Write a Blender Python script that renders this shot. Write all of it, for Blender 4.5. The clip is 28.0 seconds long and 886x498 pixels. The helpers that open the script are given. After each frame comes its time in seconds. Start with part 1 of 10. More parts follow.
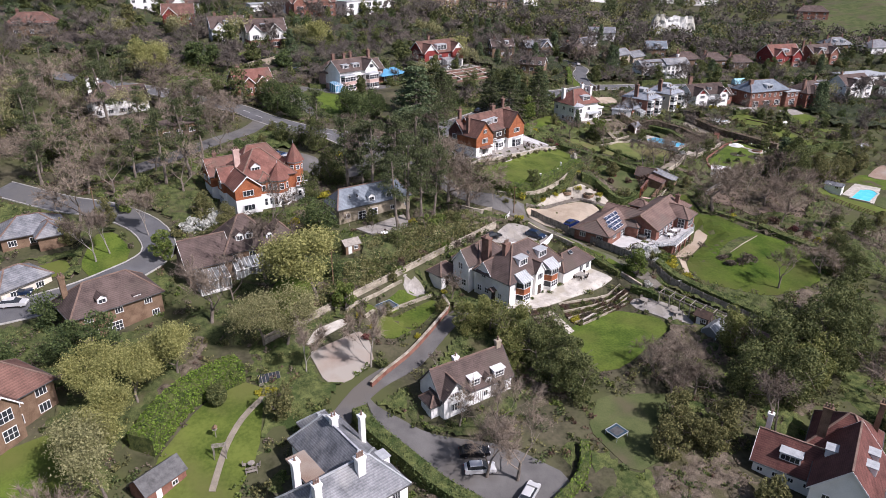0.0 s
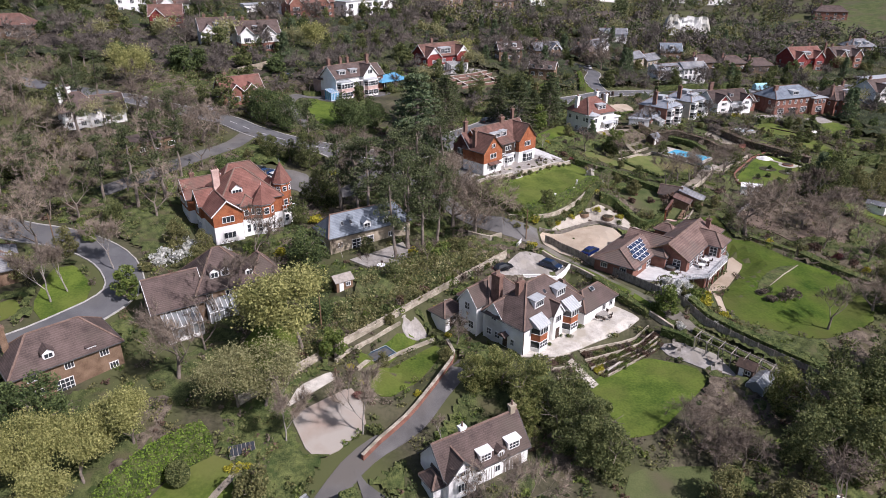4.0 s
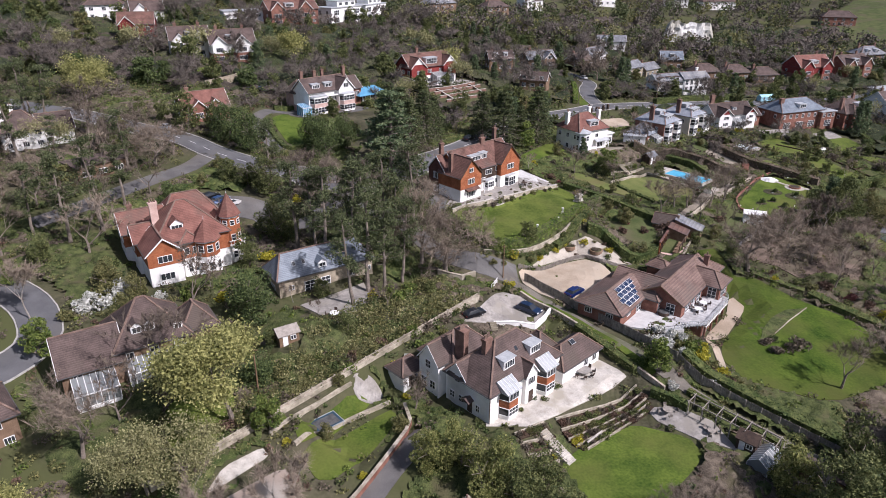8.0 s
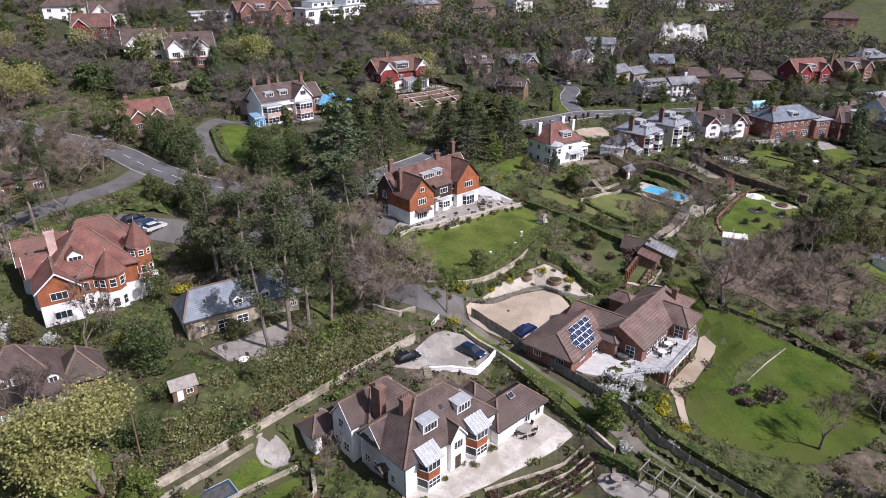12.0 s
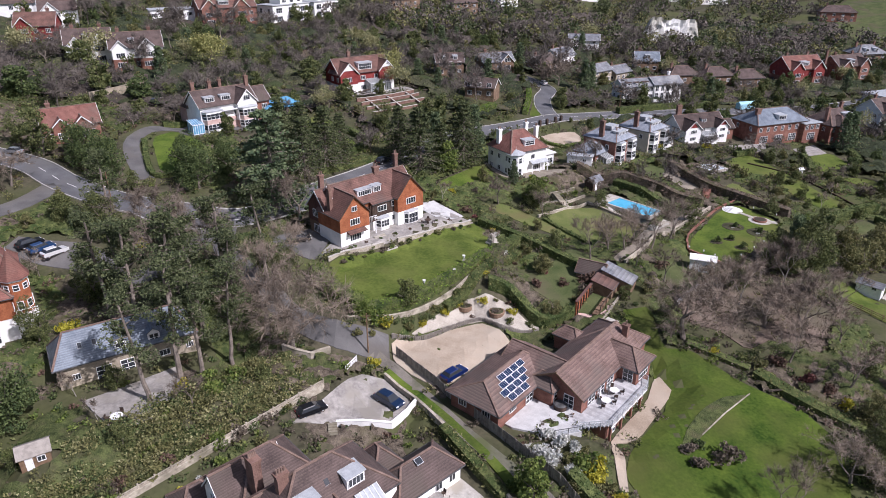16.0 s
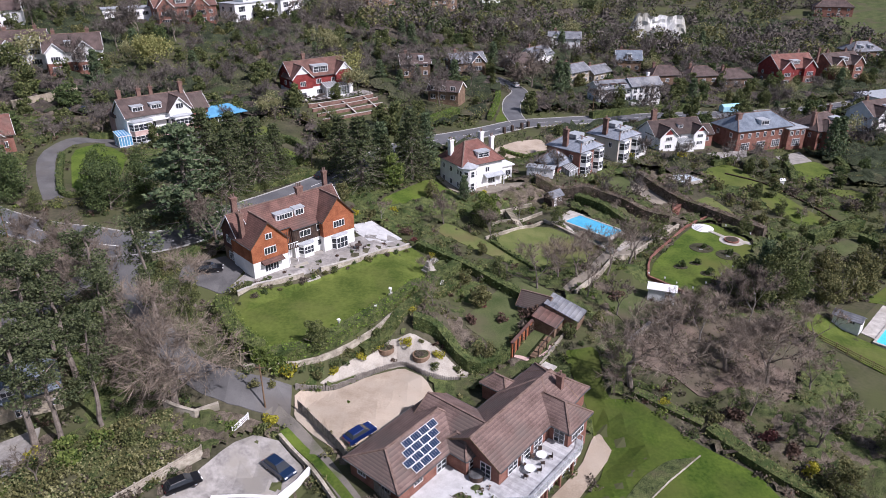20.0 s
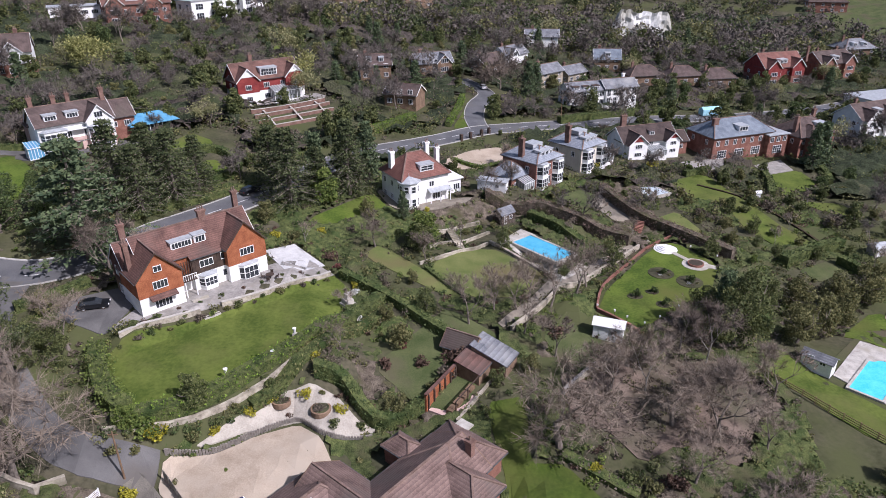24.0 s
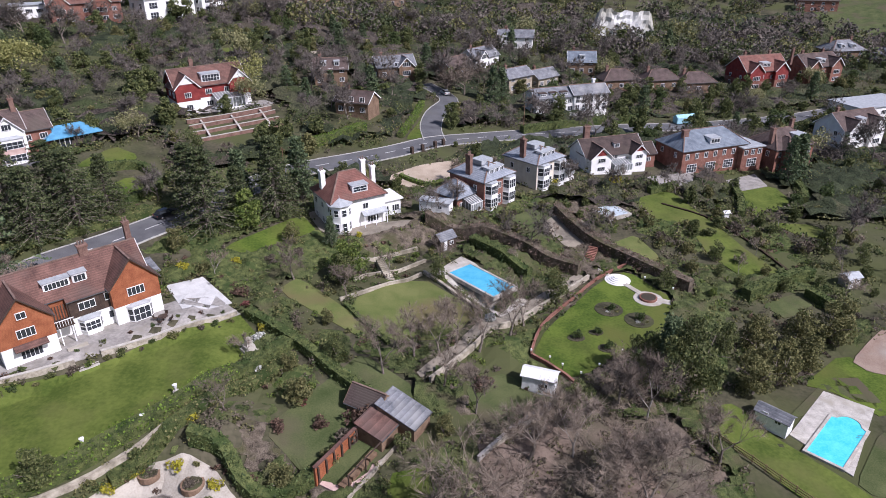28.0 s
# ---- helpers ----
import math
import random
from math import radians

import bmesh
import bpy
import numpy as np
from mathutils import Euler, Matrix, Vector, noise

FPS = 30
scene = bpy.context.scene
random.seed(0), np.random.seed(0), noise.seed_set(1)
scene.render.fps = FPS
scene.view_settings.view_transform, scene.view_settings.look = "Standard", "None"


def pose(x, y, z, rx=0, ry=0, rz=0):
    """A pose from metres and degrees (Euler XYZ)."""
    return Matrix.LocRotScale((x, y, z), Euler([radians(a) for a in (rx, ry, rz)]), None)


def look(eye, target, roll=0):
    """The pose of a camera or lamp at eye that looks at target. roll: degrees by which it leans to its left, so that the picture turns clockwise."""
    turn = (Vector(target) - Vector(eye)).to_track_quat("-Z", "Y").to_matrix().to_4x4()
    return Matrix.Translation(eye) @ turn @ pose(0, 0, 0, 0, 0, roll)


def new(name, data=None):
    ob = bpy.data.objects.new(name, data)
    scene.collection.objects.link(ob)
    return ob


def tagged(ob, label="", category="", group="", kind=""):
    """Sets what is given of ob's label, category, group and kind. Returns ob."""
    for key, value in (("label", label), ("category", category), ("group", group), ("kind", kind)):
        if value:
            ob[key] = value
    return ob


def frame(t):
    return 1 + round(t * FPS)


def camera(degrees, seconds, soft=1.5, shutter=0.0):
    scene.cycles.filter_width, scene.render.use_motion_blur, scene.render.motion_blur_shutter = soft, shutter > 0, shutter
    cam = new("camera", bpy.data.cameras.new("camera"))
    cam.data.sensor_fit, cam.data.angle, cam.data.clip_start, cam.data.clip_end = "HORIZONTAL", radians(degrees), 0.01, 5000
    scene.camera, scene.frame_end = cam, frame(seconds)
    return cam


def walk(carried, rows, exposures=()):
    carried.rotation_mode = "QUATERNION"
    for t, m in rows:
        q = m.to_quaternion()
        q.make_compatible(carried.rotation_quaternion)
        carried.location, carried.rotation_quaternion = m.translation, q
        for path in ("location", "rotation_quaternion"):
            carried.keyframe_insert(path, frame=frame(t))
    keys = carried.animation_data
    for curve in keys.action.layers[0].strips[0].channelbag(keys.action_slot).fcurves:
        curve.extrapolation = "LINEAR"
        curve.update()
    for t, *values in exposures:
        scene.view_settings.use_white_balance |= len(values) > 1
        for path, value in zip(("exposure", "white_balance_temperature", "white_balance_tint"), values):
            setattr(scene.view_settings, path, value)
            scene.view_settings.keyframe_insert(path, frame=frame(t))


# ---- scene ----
cam = camera(66.85, 28.0, soft=0.9)


def cam_pose(x, y, z, yaw, pitch, lean):
    """Camera pose from place, heading, tilt and lean."""
    return pose(x, y, z, 90 + pitch, 0, yaw) @ pose(0, 0, 0, 0, 0, lean)


PATH = [
    (0.0, cam_pose(-27.46, -56.91, 65.28, -1.39, -24.36, 0.31)),
    (1.0, cam_pose(-27.36, -52.66, 64.40, -1.29, -24.43, 0.26)),
    (2.0, cam_pose(-27.40, -48.09, 64.14, -1.24, -24.42, 0.26)),
    (3.0, cam_pose(-27.47, -43.56, 64.32, -1.18, -24.45, 0.29)),
    (3.5, cam_pose(-27.43, -41.37, 64.46, -1.14, -24.46, 0.29)),
    (5.5, cam_pose(-25.67, -32.96, 64.98, -0.96, -24.36, 0.24)),
    (6.0, cam_pose(-24.73, -30.92, 65.08, -0.93, -24.33, 0.23)),
    (7.0, cam_pose(-22.49, -26.95, 65.19, -0.81, -24.30, 0.22)),
    (8.0, cam_pose(-19.93, -23.14, 65.21, -0.69, -24.28, 0.24)),
    (9.0, cam_pose(-17.22, -19.44, 65.17, -0.58, -24.26, 0.26)),
    (10.0, cam_pose(-14.31, -15.79, 65.13, -0.48, -24.28, 0.26)),
    (11.0, cam_pose(-11.26, -12.26, 65.14, -0.37, -24.31, 0.24)),
    (12.0, cam_pose(-8.10, -8.88, 65.08, -0.25, -24.36, 0.22)),
    (12.5, cam_pose(-6.48, -7.17, 65.03, -0.20, -24.39, 0.21)),
    (14.5, cam_pose(0.00, -0.00, 64.80, -0.00, -24.60, 0.08)),
    (15.0, cam_pose(1.66, 1.87, 64.80, 0.06, -24.70, 0.05)),
    (16.0, cam_pose(4.88, 5.58, 64.89, 0.15, -24.86, -0.02)),
    (17.0, cam_pose(8.00, 9.14, 65.03, 0.22, -24.98, -0.10)),
    (18.0, cam_pose(11.19, 12.79, 65.12, 0.29, -25.09, -0.17)),
    (19.0, cam_pose(14.47, 16.53, 65.09, 0.37, -25.20, -0.24)),
    (20.0, cam_pose(17.82, 20.18, 64.83, 0.45, -25.31, -0.32)),
    (21.0, cam_pose(21.21, 23.75, 64.42, 0.55, -25.41, -0.38)),
    (21.5, cam_pose(22.88, 25.58, 64.24, 0.58, -25.46, -0.41)),
    (23.5, cam_pose(29.25, 33.05, 63.97, 0.63, -25.66, -0.50)),
    (24.0, cam_pose(30.79, 34.83, 64.01, 0.64, -25.68, -0.51)),
    (25.0, cam_pose(33.81, 38.35, 64.19, 0.65, -25.80, -0.53)),
    (26.0, cam_pose(36.86, 41.76, 64.42, 0.62, -25.95, -0.51)),
    (27.0, cam_pose(39.93, 45.11, 64.59, 0.58, -26.08, -0.44)),
    (28.0, cam_pose(43.06, 48.36, 64.71, 0.56, -26.17, -0.36)),
]
walk(cam, PATH, exposures=[(0.0, 0.17, 6130, 20), (10.0, 0.1, 6060, 20), (19.0, 0.08, 5880, 21), (28.0, 0.04, 5830, 21)])


# -- world
world = bpy.data.worlds.new("sky")
scene.world = world
world.use_nodes = True
sky = world.node_tree.nodes.new("ShaderNodeTexSky")
sky.sky_type, sky.sun_disc = "NISHITA", False
SUN_AZ, SUN_EL = 124.0, 46.0          # degrees clockwise from +y, degrees above the horizon
sky.sun_elevation, sky.sun_rotation = radians(SUN_EL), radians(SUN_AZ)
sky.air_density, sky.dust_density, sky.ozone_density = 1.0, 2.5, 1.0
back = world.node_tree.nodes["Background"]
world.node_tree.links.new(sky.outputs[0], back.inputs[0])
back.inputs[1].default_value = 0.088
sun = new("sun", bpy.data.lights.new("sun", "SUN"))
sun.data.energy, sun.data.angle, sun.data.color = 5.0, radians(0.6), (1.0, 0.945, 0.905)
sun_way = Vector((math.sin(radians(SUN_AZ)), math.cos(radians(SUN_AZ)), math.tan(radians(SUN_EL))))
sun.matrix_world = look(sun_way * 200, (0, 0, 0))
scene.view_settings.exposure = -0.05


# -- materials
def surf(name, dark, light, scale=1.0, fine=12.0, rough=0.85, bump=0.25, extra=None, courses=0.0, metal=0.0,
         vary=0.0, island=0.0, spec=0.3, patch=None, patch_at=(0.5, 0.66), deep=0.05, stretch=(1, 1, 1)):
    """Weathered surface: broad stains and fine grain between two colours. courses: spacing of level rows in metres;
    vary: change from object to object; island: change from piece to piece; patch: a third colour in large spots."""
    m = bpy.data.materials.new(name)
    m.use_nodes = True
    nt = m.node_tree
    bsdf = nt.nodes["Principled BSDF"]
    N, L = nt.nodes.new, nt.links.new
    tc = N("ShaderNodeTexCoord")
    mp = N("ShaderNodeMapping")
    mp.inputs["Scale"].default_value = stretch
    L(tc.outputs["Object"], mp.inputs[0])
    broad = N("ShaderNodeTexNoise")
    broad.inputs["Scale"].default_value, broad.inputs["Detail"].default_value = scale, 4
    grain = N("ShaderNodeTexNoise")
    grain.inputs["Scale"].default_value, grain.inputs["Detail"].default_value = fine, 3
    for n in (broad, grain):
        L(mp.outputs[0], n.inputs["Vector"])
    add = N("ShaderNodeMath")
    add.operation = "MULTIPLY_ADD"
    L(grain.outputs["Fac"], add.inputs[0])
    add.inputs[1].default_value = 0.6
    L(broad.outputs["Fac"], add.inputs[2])
    value = add.outputs[0]
    if vary or island:
        src = N("ShaderNodeObjectInfo").outputs["Random"] if vary else N("ShaderNodeNewGeometry").outputs["Random Per Island"]
        more = N("ShaderNodeMath")
        more.operation = "MULTIPLY_ADD"
        L(src, more.inputs[0])
        more.inputs[1].default_value = vary or island
        L(value, more.inputs[2])
        sub = N("ShaderNodeMath")
        sub.operation = "SUBTRACT"
        L(more.outputs[0], sub.inputs[0])
        sub.inputs[1].default_value = (vary or island) / 2
        value = sub.outputs[0]
    ramp = N("ShaderNodeValToRGB")
    ramp.color_ramp.elements[0].position, ramp.color_ramp.elements[1].position = 0.55, 1.05
    ramp.color_ramp.elements[0].color, ramp.color_ramp.elements[1].color = (*dark, 1), (*light, 1)
    L(value, ramp.inputs[0])
    colour = ramp.outputs[0]
    if patch:
        spots = N("ShaderNodeTexNoise")
        spots.inputs["Scale"].default_value, spots.inputs["Detail"].default_value = scale * 0.37, 5
        L(mp.outputs[0], spots.inputs["Vector"])
        pr = N("ShaderNodeValToRGB")
        pr.color_ramp.elements[0].position, pr.color_ramp.elements[1].position = patch_at
        L(spots.outputs["Fac"], pr.inputs[0])
        mx = N("ShaderNodeMix")
        mx.data_type = "RGBA"
        L(pr.outputs[0], mx.inputs["Factor"])
        L(colour, mx.inputs["A"])
        mx.inputs["B"].default_value = (*patch, 1)
        colour = mx.outputs["Result"]
    height = grain.outputs["Fac"]
    if courses:
        sep = N("ShaderNodeSeparateXYZ")
        L(tc.outputs["Object"], sep.inputs[0])
        fr = N("ShaderNodeMath")
        fr.operation = "MULTIPLY"
        fr.inputs[1].default_value = 1 / courses
        L(sep.outputs["Z"], fr.inputs[0])
        f2 = N("ShaderNodeMath")
        f2.operation = "FRACT"
        L(fr.outputs[0], f2.inputs[0])
        mul = N("ShaderNodeMix")
        mul.data_type, mul.blend_type = "RGBA", "MULTIPLY"
        mul.inputs["Factor"].default_value = 0.35
        L(colour, mul.inputs["A"])
        L(f2.outputs[0], mul.inputs["B"])
        colour = mul.outputs["Result"]
        hh = N("ShaderNodeMath")
        hh.operation = "ADD"
        L(f2.outputs[0], hh.inputs[0])
        L(height, hh.inputs[1])
        height = hh.outputs[0]
    L(colour, bsdf.inputs["Base Color"])
    if bump:
        bp = N("ShaderNodeBump")
        bp.inputs["Strength"].default_value, bp.inputs["Distance"].default_value = bump, deep
        L(height, bp.inputs["Height"])
        L(bp.outputs[0], bsdf.inputs["Normal"])
    bsdf.inputs["Roughness"].default_value, bsdf.inputs["Metallic"].default_value = rough, metal
    bsdf.inputs["Specular IOR Level"].default_value = spec
    return m


def glassy(name, colour, rough=0.08, alpha=1.0):
    """Dark reflecting pane, as a window looks by day."""
    m = bpy.data.materials.new(name)
    m.use_nodes = True
    b = m.node_tree.nodes["Principled BSDF"]
    b.inputs["Base Color"].default_value = (*colour, 1)
    b.inputs["Roughness"].default_value = rough
    b.inputs["Specular IOR Level"].default_value = 0.6
    return m


soil = surf("rough_ground", (0.03, 0.032, 0.018), (0.105, 0.095, 0.062), 0.16, 1.6, 0.95, 0.6, patch=(0.078, 0.086, 0.036), patch_at=(0.42, 0.62), spec=0.1)
lawn_m = surf("mown_grass", (0.03, 0.062, 0.008), (0.112, 0.155, 0.025), 0.22, 2.6, 0.9, 0.7, patch=(0.108, 0.12, 0.03), patch_at=(0.45, 0.7), spec=0.15)
# lush deep green, darkened further to hold the shade of trees
lawn_deep = surf("shaded_lush_grass", (0.022, 0.05, 0.006), (0.085, 0.124, 0.018), 0.2, 2.2, 0.9, 0.8, patch=(0.075, 0.085, 0.022), patch_at=(0.45, 0.68), spec=0.12)
lawn_dull = surf("garden_grass", (0.052, 0.08, 0.013), (0.125, 0.155, 0.032), 0.2, 2.0, 0.9, 0.5, patch=(0.112, 0.12, 0.036), spec=0.15)
lawn_dry = surf("dry_grass", (0.085, 0.115, 0.03), (0.16, 0.17, 0.06), 0.3, 7.0, 0.9, 0.5, patch=(0.14, 0.12, 0.055), spec=0.15)
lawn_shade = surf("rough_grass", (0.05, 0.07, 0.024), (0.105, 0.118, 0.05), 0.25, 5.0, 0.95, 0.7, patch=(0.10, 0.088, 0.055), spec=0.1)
bed_soil = surf("bed_soil", (0.03, 0.022, 0.016), (0.085, 0.06, 0.042), 0.8, 6.0, 0.95, 0.6, spec=0.1)
litter_m = surf("leaf_litter", (0.08, 0.06, 0.046), (0.215, 0.165, 0.13), 0.3, 4.0, 0.95, 0.6, patch=(0.10, 0.09, 0.06), spec=0.1)
asphalt = surf("asphalt", (0.072, 0.073, 0.078), (0.135, 0.136, 0.14), 0.25, 22.0, 0.85, 0.2, patch=(0.115, 0.113, 0.11))
tarmac_drive = surf("worn_tarmac", (0.08, 0.078, 0.076), (0.15, 0.145, 0.14), 0.3, 14.0, 0.9, 0.2, patch=(0.118, 0.108, 0.096))
gravel = surf("pale_gravel", (0.29, 0.23, 0.165), (0.46, 0.38, 0.29), 0.3, 6.0, 0.95, 0.35, patch=(0.4, 0.34, 0.265))
sand_m = surf("fine_shingle", (0.29, 0.26, 0.215), (0.46, 0.42, 0.355), 0.5, 5.0, 0.95, 0.3)
paving = surf("pale_stone_paving", (0.33, 0.305, 0.265), (0.56, 0.53, 0.475), 0.8, 5.0, 0.85, 0.3, patch=(0.36, 0.33, 0.27))
pale_slab = surf("pale_concrete", (0.42, 0.415, 0.40), (0.58, 0.575, 0.56), 0.7, 6.0, 0.85, 0.15)
grey_paving = surf("grey_paving", (0.19, 0.175, 0.16), (0.36, 0.34, 0.31), 0.7, 2.5, 0.85, 0.3, patch=(0.26, 0.24, 0.205))
path_m = surf("earth_path", (0.17, 0.148, 0.115), (0.30, 0.262, 0.205), 0.6, 9.0, 0.95, 0.4)
red_gravel = surf("red_clay_court", (0.2, 0.132, 0.098), (0.33, 0.255, 0.2), 0.3, 8.0, 0.95, 0.3, patch=(0.33, 0.3, 0.26), patch_at=(0.42, 0.6))
decking = surf("weathered_decking", (0.34, 0.335, 0.33), (0.56, 0.555, 0.55), 1.2, 14.0, 0.8, 0.3, vary=0.4)
road_paint = surf("road_paint", (0.45, 0.45, 0.44), (0.7, 0.7, 0.68), 2.0, 20.0, 0.7, 0.1)
kerb_m = surf("kerb_stone", (0.28, 0.27, 0.25), (0.45, 0.44, 0.41), 1.5, 15.0)
white_wall = surf("white_render", (0.74, 0.735, 0.71), (0.88, 0.875, 0.85), 0.6, 8.0, 0.85, 0.12)
cream_wall = surf("cream_render", (0.58, 0.52, 0.42), (0.74, 0.69, 0.58), 0.6, 8.0, 0.85, 0.12)
pink_wall = surf("pale_pink_brick", (0.45, 0.30, 0.26), (0.62, 0.46, 0.4), 0.8, 12.0, 0.9, 0.2)
red_brick = surf("red_brick", (0.19, 0.08, 0.056), (0.35, 0.175, 0.13), 0.7, 10.0, 0.9, 0.3, courses=0.15)
orange_tile = surf("orange_hung_tile", (0.29, 0.092, 0.04), (0.48, 0.175, 0.08), 0.9, 9.0, 0.85, 0.4, courses=0.14)
brown_brick = surf("brown_brick", (0.15, 0.095, 0.06), (0.31, 0.21, 0.14), 0.7, 10.0, 0.9, 0.3, courses=0.15)
stone_wall = surf("flint_and_stone", (0.22, 0.19, 0.14), (0.42, 0.36, 0.27), 0.8, 6.0, 0.9, 0.5)
crimson_tile = surf("crimson_hung_tile", (0.19, 0.03, 0.03), (0.33, 0.065, 0.055), 0.9, 9.0, 0.85, 0.4, courses=0.14)
roof_brown = surf("brown_clay_tiles", (0.066, 0.048, 0.043), (0.155, 0.113, 0.10), 0.5, 5.0, 0.85, 0.7, courses=0.22, patch=(0.118, 0.093, 0.078))
roof_red = surf("red_clay_tiles", (0.145, 0.064, 0.051), (0.285, 0.135, 0.105), 0.5, 5.0, 0.85, 0.7, courses=0.22, patch=(0.19, 0.115, 0.092))
roof_rust = surf("rust_clay_tiles", (0.1, 0.054, 0.044), (0.23, 0.125, 0.098), 0.5, 5.0, 0.85, 0.7, courses=0.25, patch=(0.14, 0.093, 0.078))
roof_dark = surf("dark_brown_tiles", (0.045, 0.033, 0.03), (0.11, 0.08, 0.07), 0.5, 5.0, 0.85, 0.7, courses=0.22, patch=(0.085, 0.065, 0.055))
roof_maroon = surf("maroon_clay_tiles", (0.085, 0.034, 0.029), (0.2, 0.085, 0.07), 0.5, 5.0, 0.85, 0.7, courses=0.22, patch=(0.13, 0.065, 0.052))
roof_tan = surf("tan_clay_tiles", (0.125, 0.082, 0.068), (0.26, 0.178, 0.15), 0.5, 5.0, 0.85, 0.7, courses=0.25, patch=(0.17, 0.13, 0.11))
roof_slate = surf("grey_slates", (0.115, 0.122, 0.135), (0.28, 0.288, 0.305), 0.6, 3.0, 0.6, 0.6, courses=0.22, patch=(0.33, 0.33, 0.32), patch_at=(0.52, 0.68))
roof_pale = surf("pale_blue_slates", (0.2, 0.225, 0.26), (0.37, 0.40, 0.44), 0.6, 3.0, 0.55, 0.5, courses=0.22, patch=(0.42, 0.44, 0.46), patch_at=(0.55, 0.7))
roof_blue = surf("blue_slates", (0.12, 0.145, 0.18), (0.24, 0.28, 0.32), 0.6, 6.0, 0.55, 0.5, courses=0.22)
lead = surf("lead_sheet", (0.28, 0.3, 0.31), (0.46, 0.48, 0.49), 1.2, 8.0, 0.5, 0.15)
blue_roof = surf("blue_glazed_roof", (0.07, 0.22, 0.38), (0.13, 0.34, 0.5), 0.8, 6.0, 0.3, 0.1)
ridge_m = surf("ridge_tiles", (0.12, 0.078, 0.06), (0.25, 0.175, 0.14), 0.8, 6.0, 0.85, 0.3)
chimney_brick = surf("sooty_brick", (0.15, 0.085, 0.065), (0.31, 0.19, 0.15), 0.9, 9.0, 0.9, 0.3, courses=0.15)
gutter_m = surf("dark_gutter", (0.05, 0.05, 0.05), (0.12, 0.12, 0.12), 1.5, 10.0, 0.6, 0.05)
white_paint = surf("white_paint", (0.7, 0.7, 0.69), (0.86, 0.86, 0.85), 2.0, 20.0, 0.5, 0.05)
dark_timber = surf("dark_timber", (0.035, 0.025, 0.02), (0.09, 0.06, 0.045), 1.5, 14.0, 0.75, 0.3)
grey_timber = surf("silvered_timber", (0.17, 0.15, 0.13), (0.34, 0.31, 0.27), 1.5, 14.0, 0.85, 0.4, island=0.25)
brown_timber = surf("brown_timber", (0.12, 0.075, 0.045), (0.24, 0.16, 0.10), 1.5, 14.0, 0.8, 0.4, island=0.25)
wall_stone = surf("lichened_wall", (0.22, 0.19, 0.145), (0.5, 0.45, 0.36), 0.9, 3.0, 0.9, 0.5, patch=(0.2, 0.18, 0.13))
pane_m = glassy("window_glass", (0.035, 0.04, 0.046))
clear_m = bpy.data.materials.new("clear_glass")
clear_m.use_nodes = True
_nt = clear_m.node_tree
_see, _mix = _nt.nodes.new("ShaderNodeBsdfTransparent"), _nt.nodes.new("ShaderNodeMixShader")
_mix.inputs[0].default_value = 0.18
_nt.nodes["Principled BSDF"].inputs["Base Color"].default_value = (0.5, 0.55, 0.56, 1)
_nt.nodes["Principled BSDF"].inputs["Roughness"].default_value = 0.05
_nt.links.new(_see.outputs[0], _mix.inputs[1])
_nt.links.new(_nt.nodes["Principled BSDF"].outputs[0], _mix.inputs[2])
_nt.links.new(_mix.outputs[0], _nt.nodes["Material Output"].inputs["Surface"])
pale_glass = glassy("conservatory_glass", (0.2, 0.215, 0.215), 0.28)
solar_m = glassy("solar_cells", (0.02, 0.035, 0.075), 0.15)
pool_m = surf("pool_water", (0.07, 0.38, 0.58), (0.12, 0.48, 0.68), 0.5, 4.0, 0.06, 0.06, spec=0.5)
pool_cover = surf("pale_pool_cover", (0.42, 0.5, 0.54), (0.6, 0.66, 0.69), 0.6, 4.0, 0.5, 0.1)
pool_far_m = surf("clear_pool_water", (0.06, 0.55, 0.70), (0.14, 0.70, 0.80), 0.5, 4.0, 0.06, 0.06, spec=0.5)
bark = surf("grey_bark", (0.11, 0.09, 0.075), (0.27, 0.23, 0.19), 0.8, 7.0, 0.95, 0.6)
bark_pale = surf("pale_bark", (0.2, 0.18, 0.155), (0.42, 0.39, 0.35), 0.8, 7.0, 0.9, 0.5)
twig_m = surf("bare_twigs", (0.115, 0.092, 0.072), (0.265, 0.215, 0.165), 0.5, 5.0, 0.95, 0.0, vary=0.5)
# darker copy of bare_twigs: cloud shade on the hill put into the colour
shaded_twigs = surf("hill_shaded_twigs", (0.088, 0.076, 0.066), (0.165, 0.142, 0.122), 0.1, 2.0, 0.95, 0.0)
lane_m = surf("worn_lane", (0.115, 0.105, 0.088), (0.21, 0.19, 0.16), 0.4, 8.0, 0.95, 0.3, patch=(0.1, 0.11, 0.05))
chalk_m = surf("chalk_face", (0.5, 0.5, 0.48), (0.82, 0.82, 0.8), 0.15, 1.2, 0.95, 0.6, patch=(0.36, 0.35, 0.3))


def leafy(name, dark, light):
    """Leaves: part of the light passes through them."""
    m = surf(name, dark, light, 0.7, 5.0, 0.7, 0.0, island=0.7, spec=0.2)
    nt = m.node_tree
    bsdf = nt.nodes["Principled BSDF"]
    thin = nt.nodes.new("ShaderNodeBsdfTranslucent")
    mix = nt.nodes.new("ShaderNodeMixShader")
    mix.inputs[0].default_value = 0.25
    nt.links.new(bsdf.inputs["Base Color"].links[0].from_socket, thin.inputs["Color"])
    nt.links.new(bsdf.outputs[0], mix.inputs[1])
    nt.links.new(thin.outputs[0], mix.inputs[2])
    nt.links.new(mix.outputs[0], nt.nodes["Material Output"].inputs["Surface"])
    return m


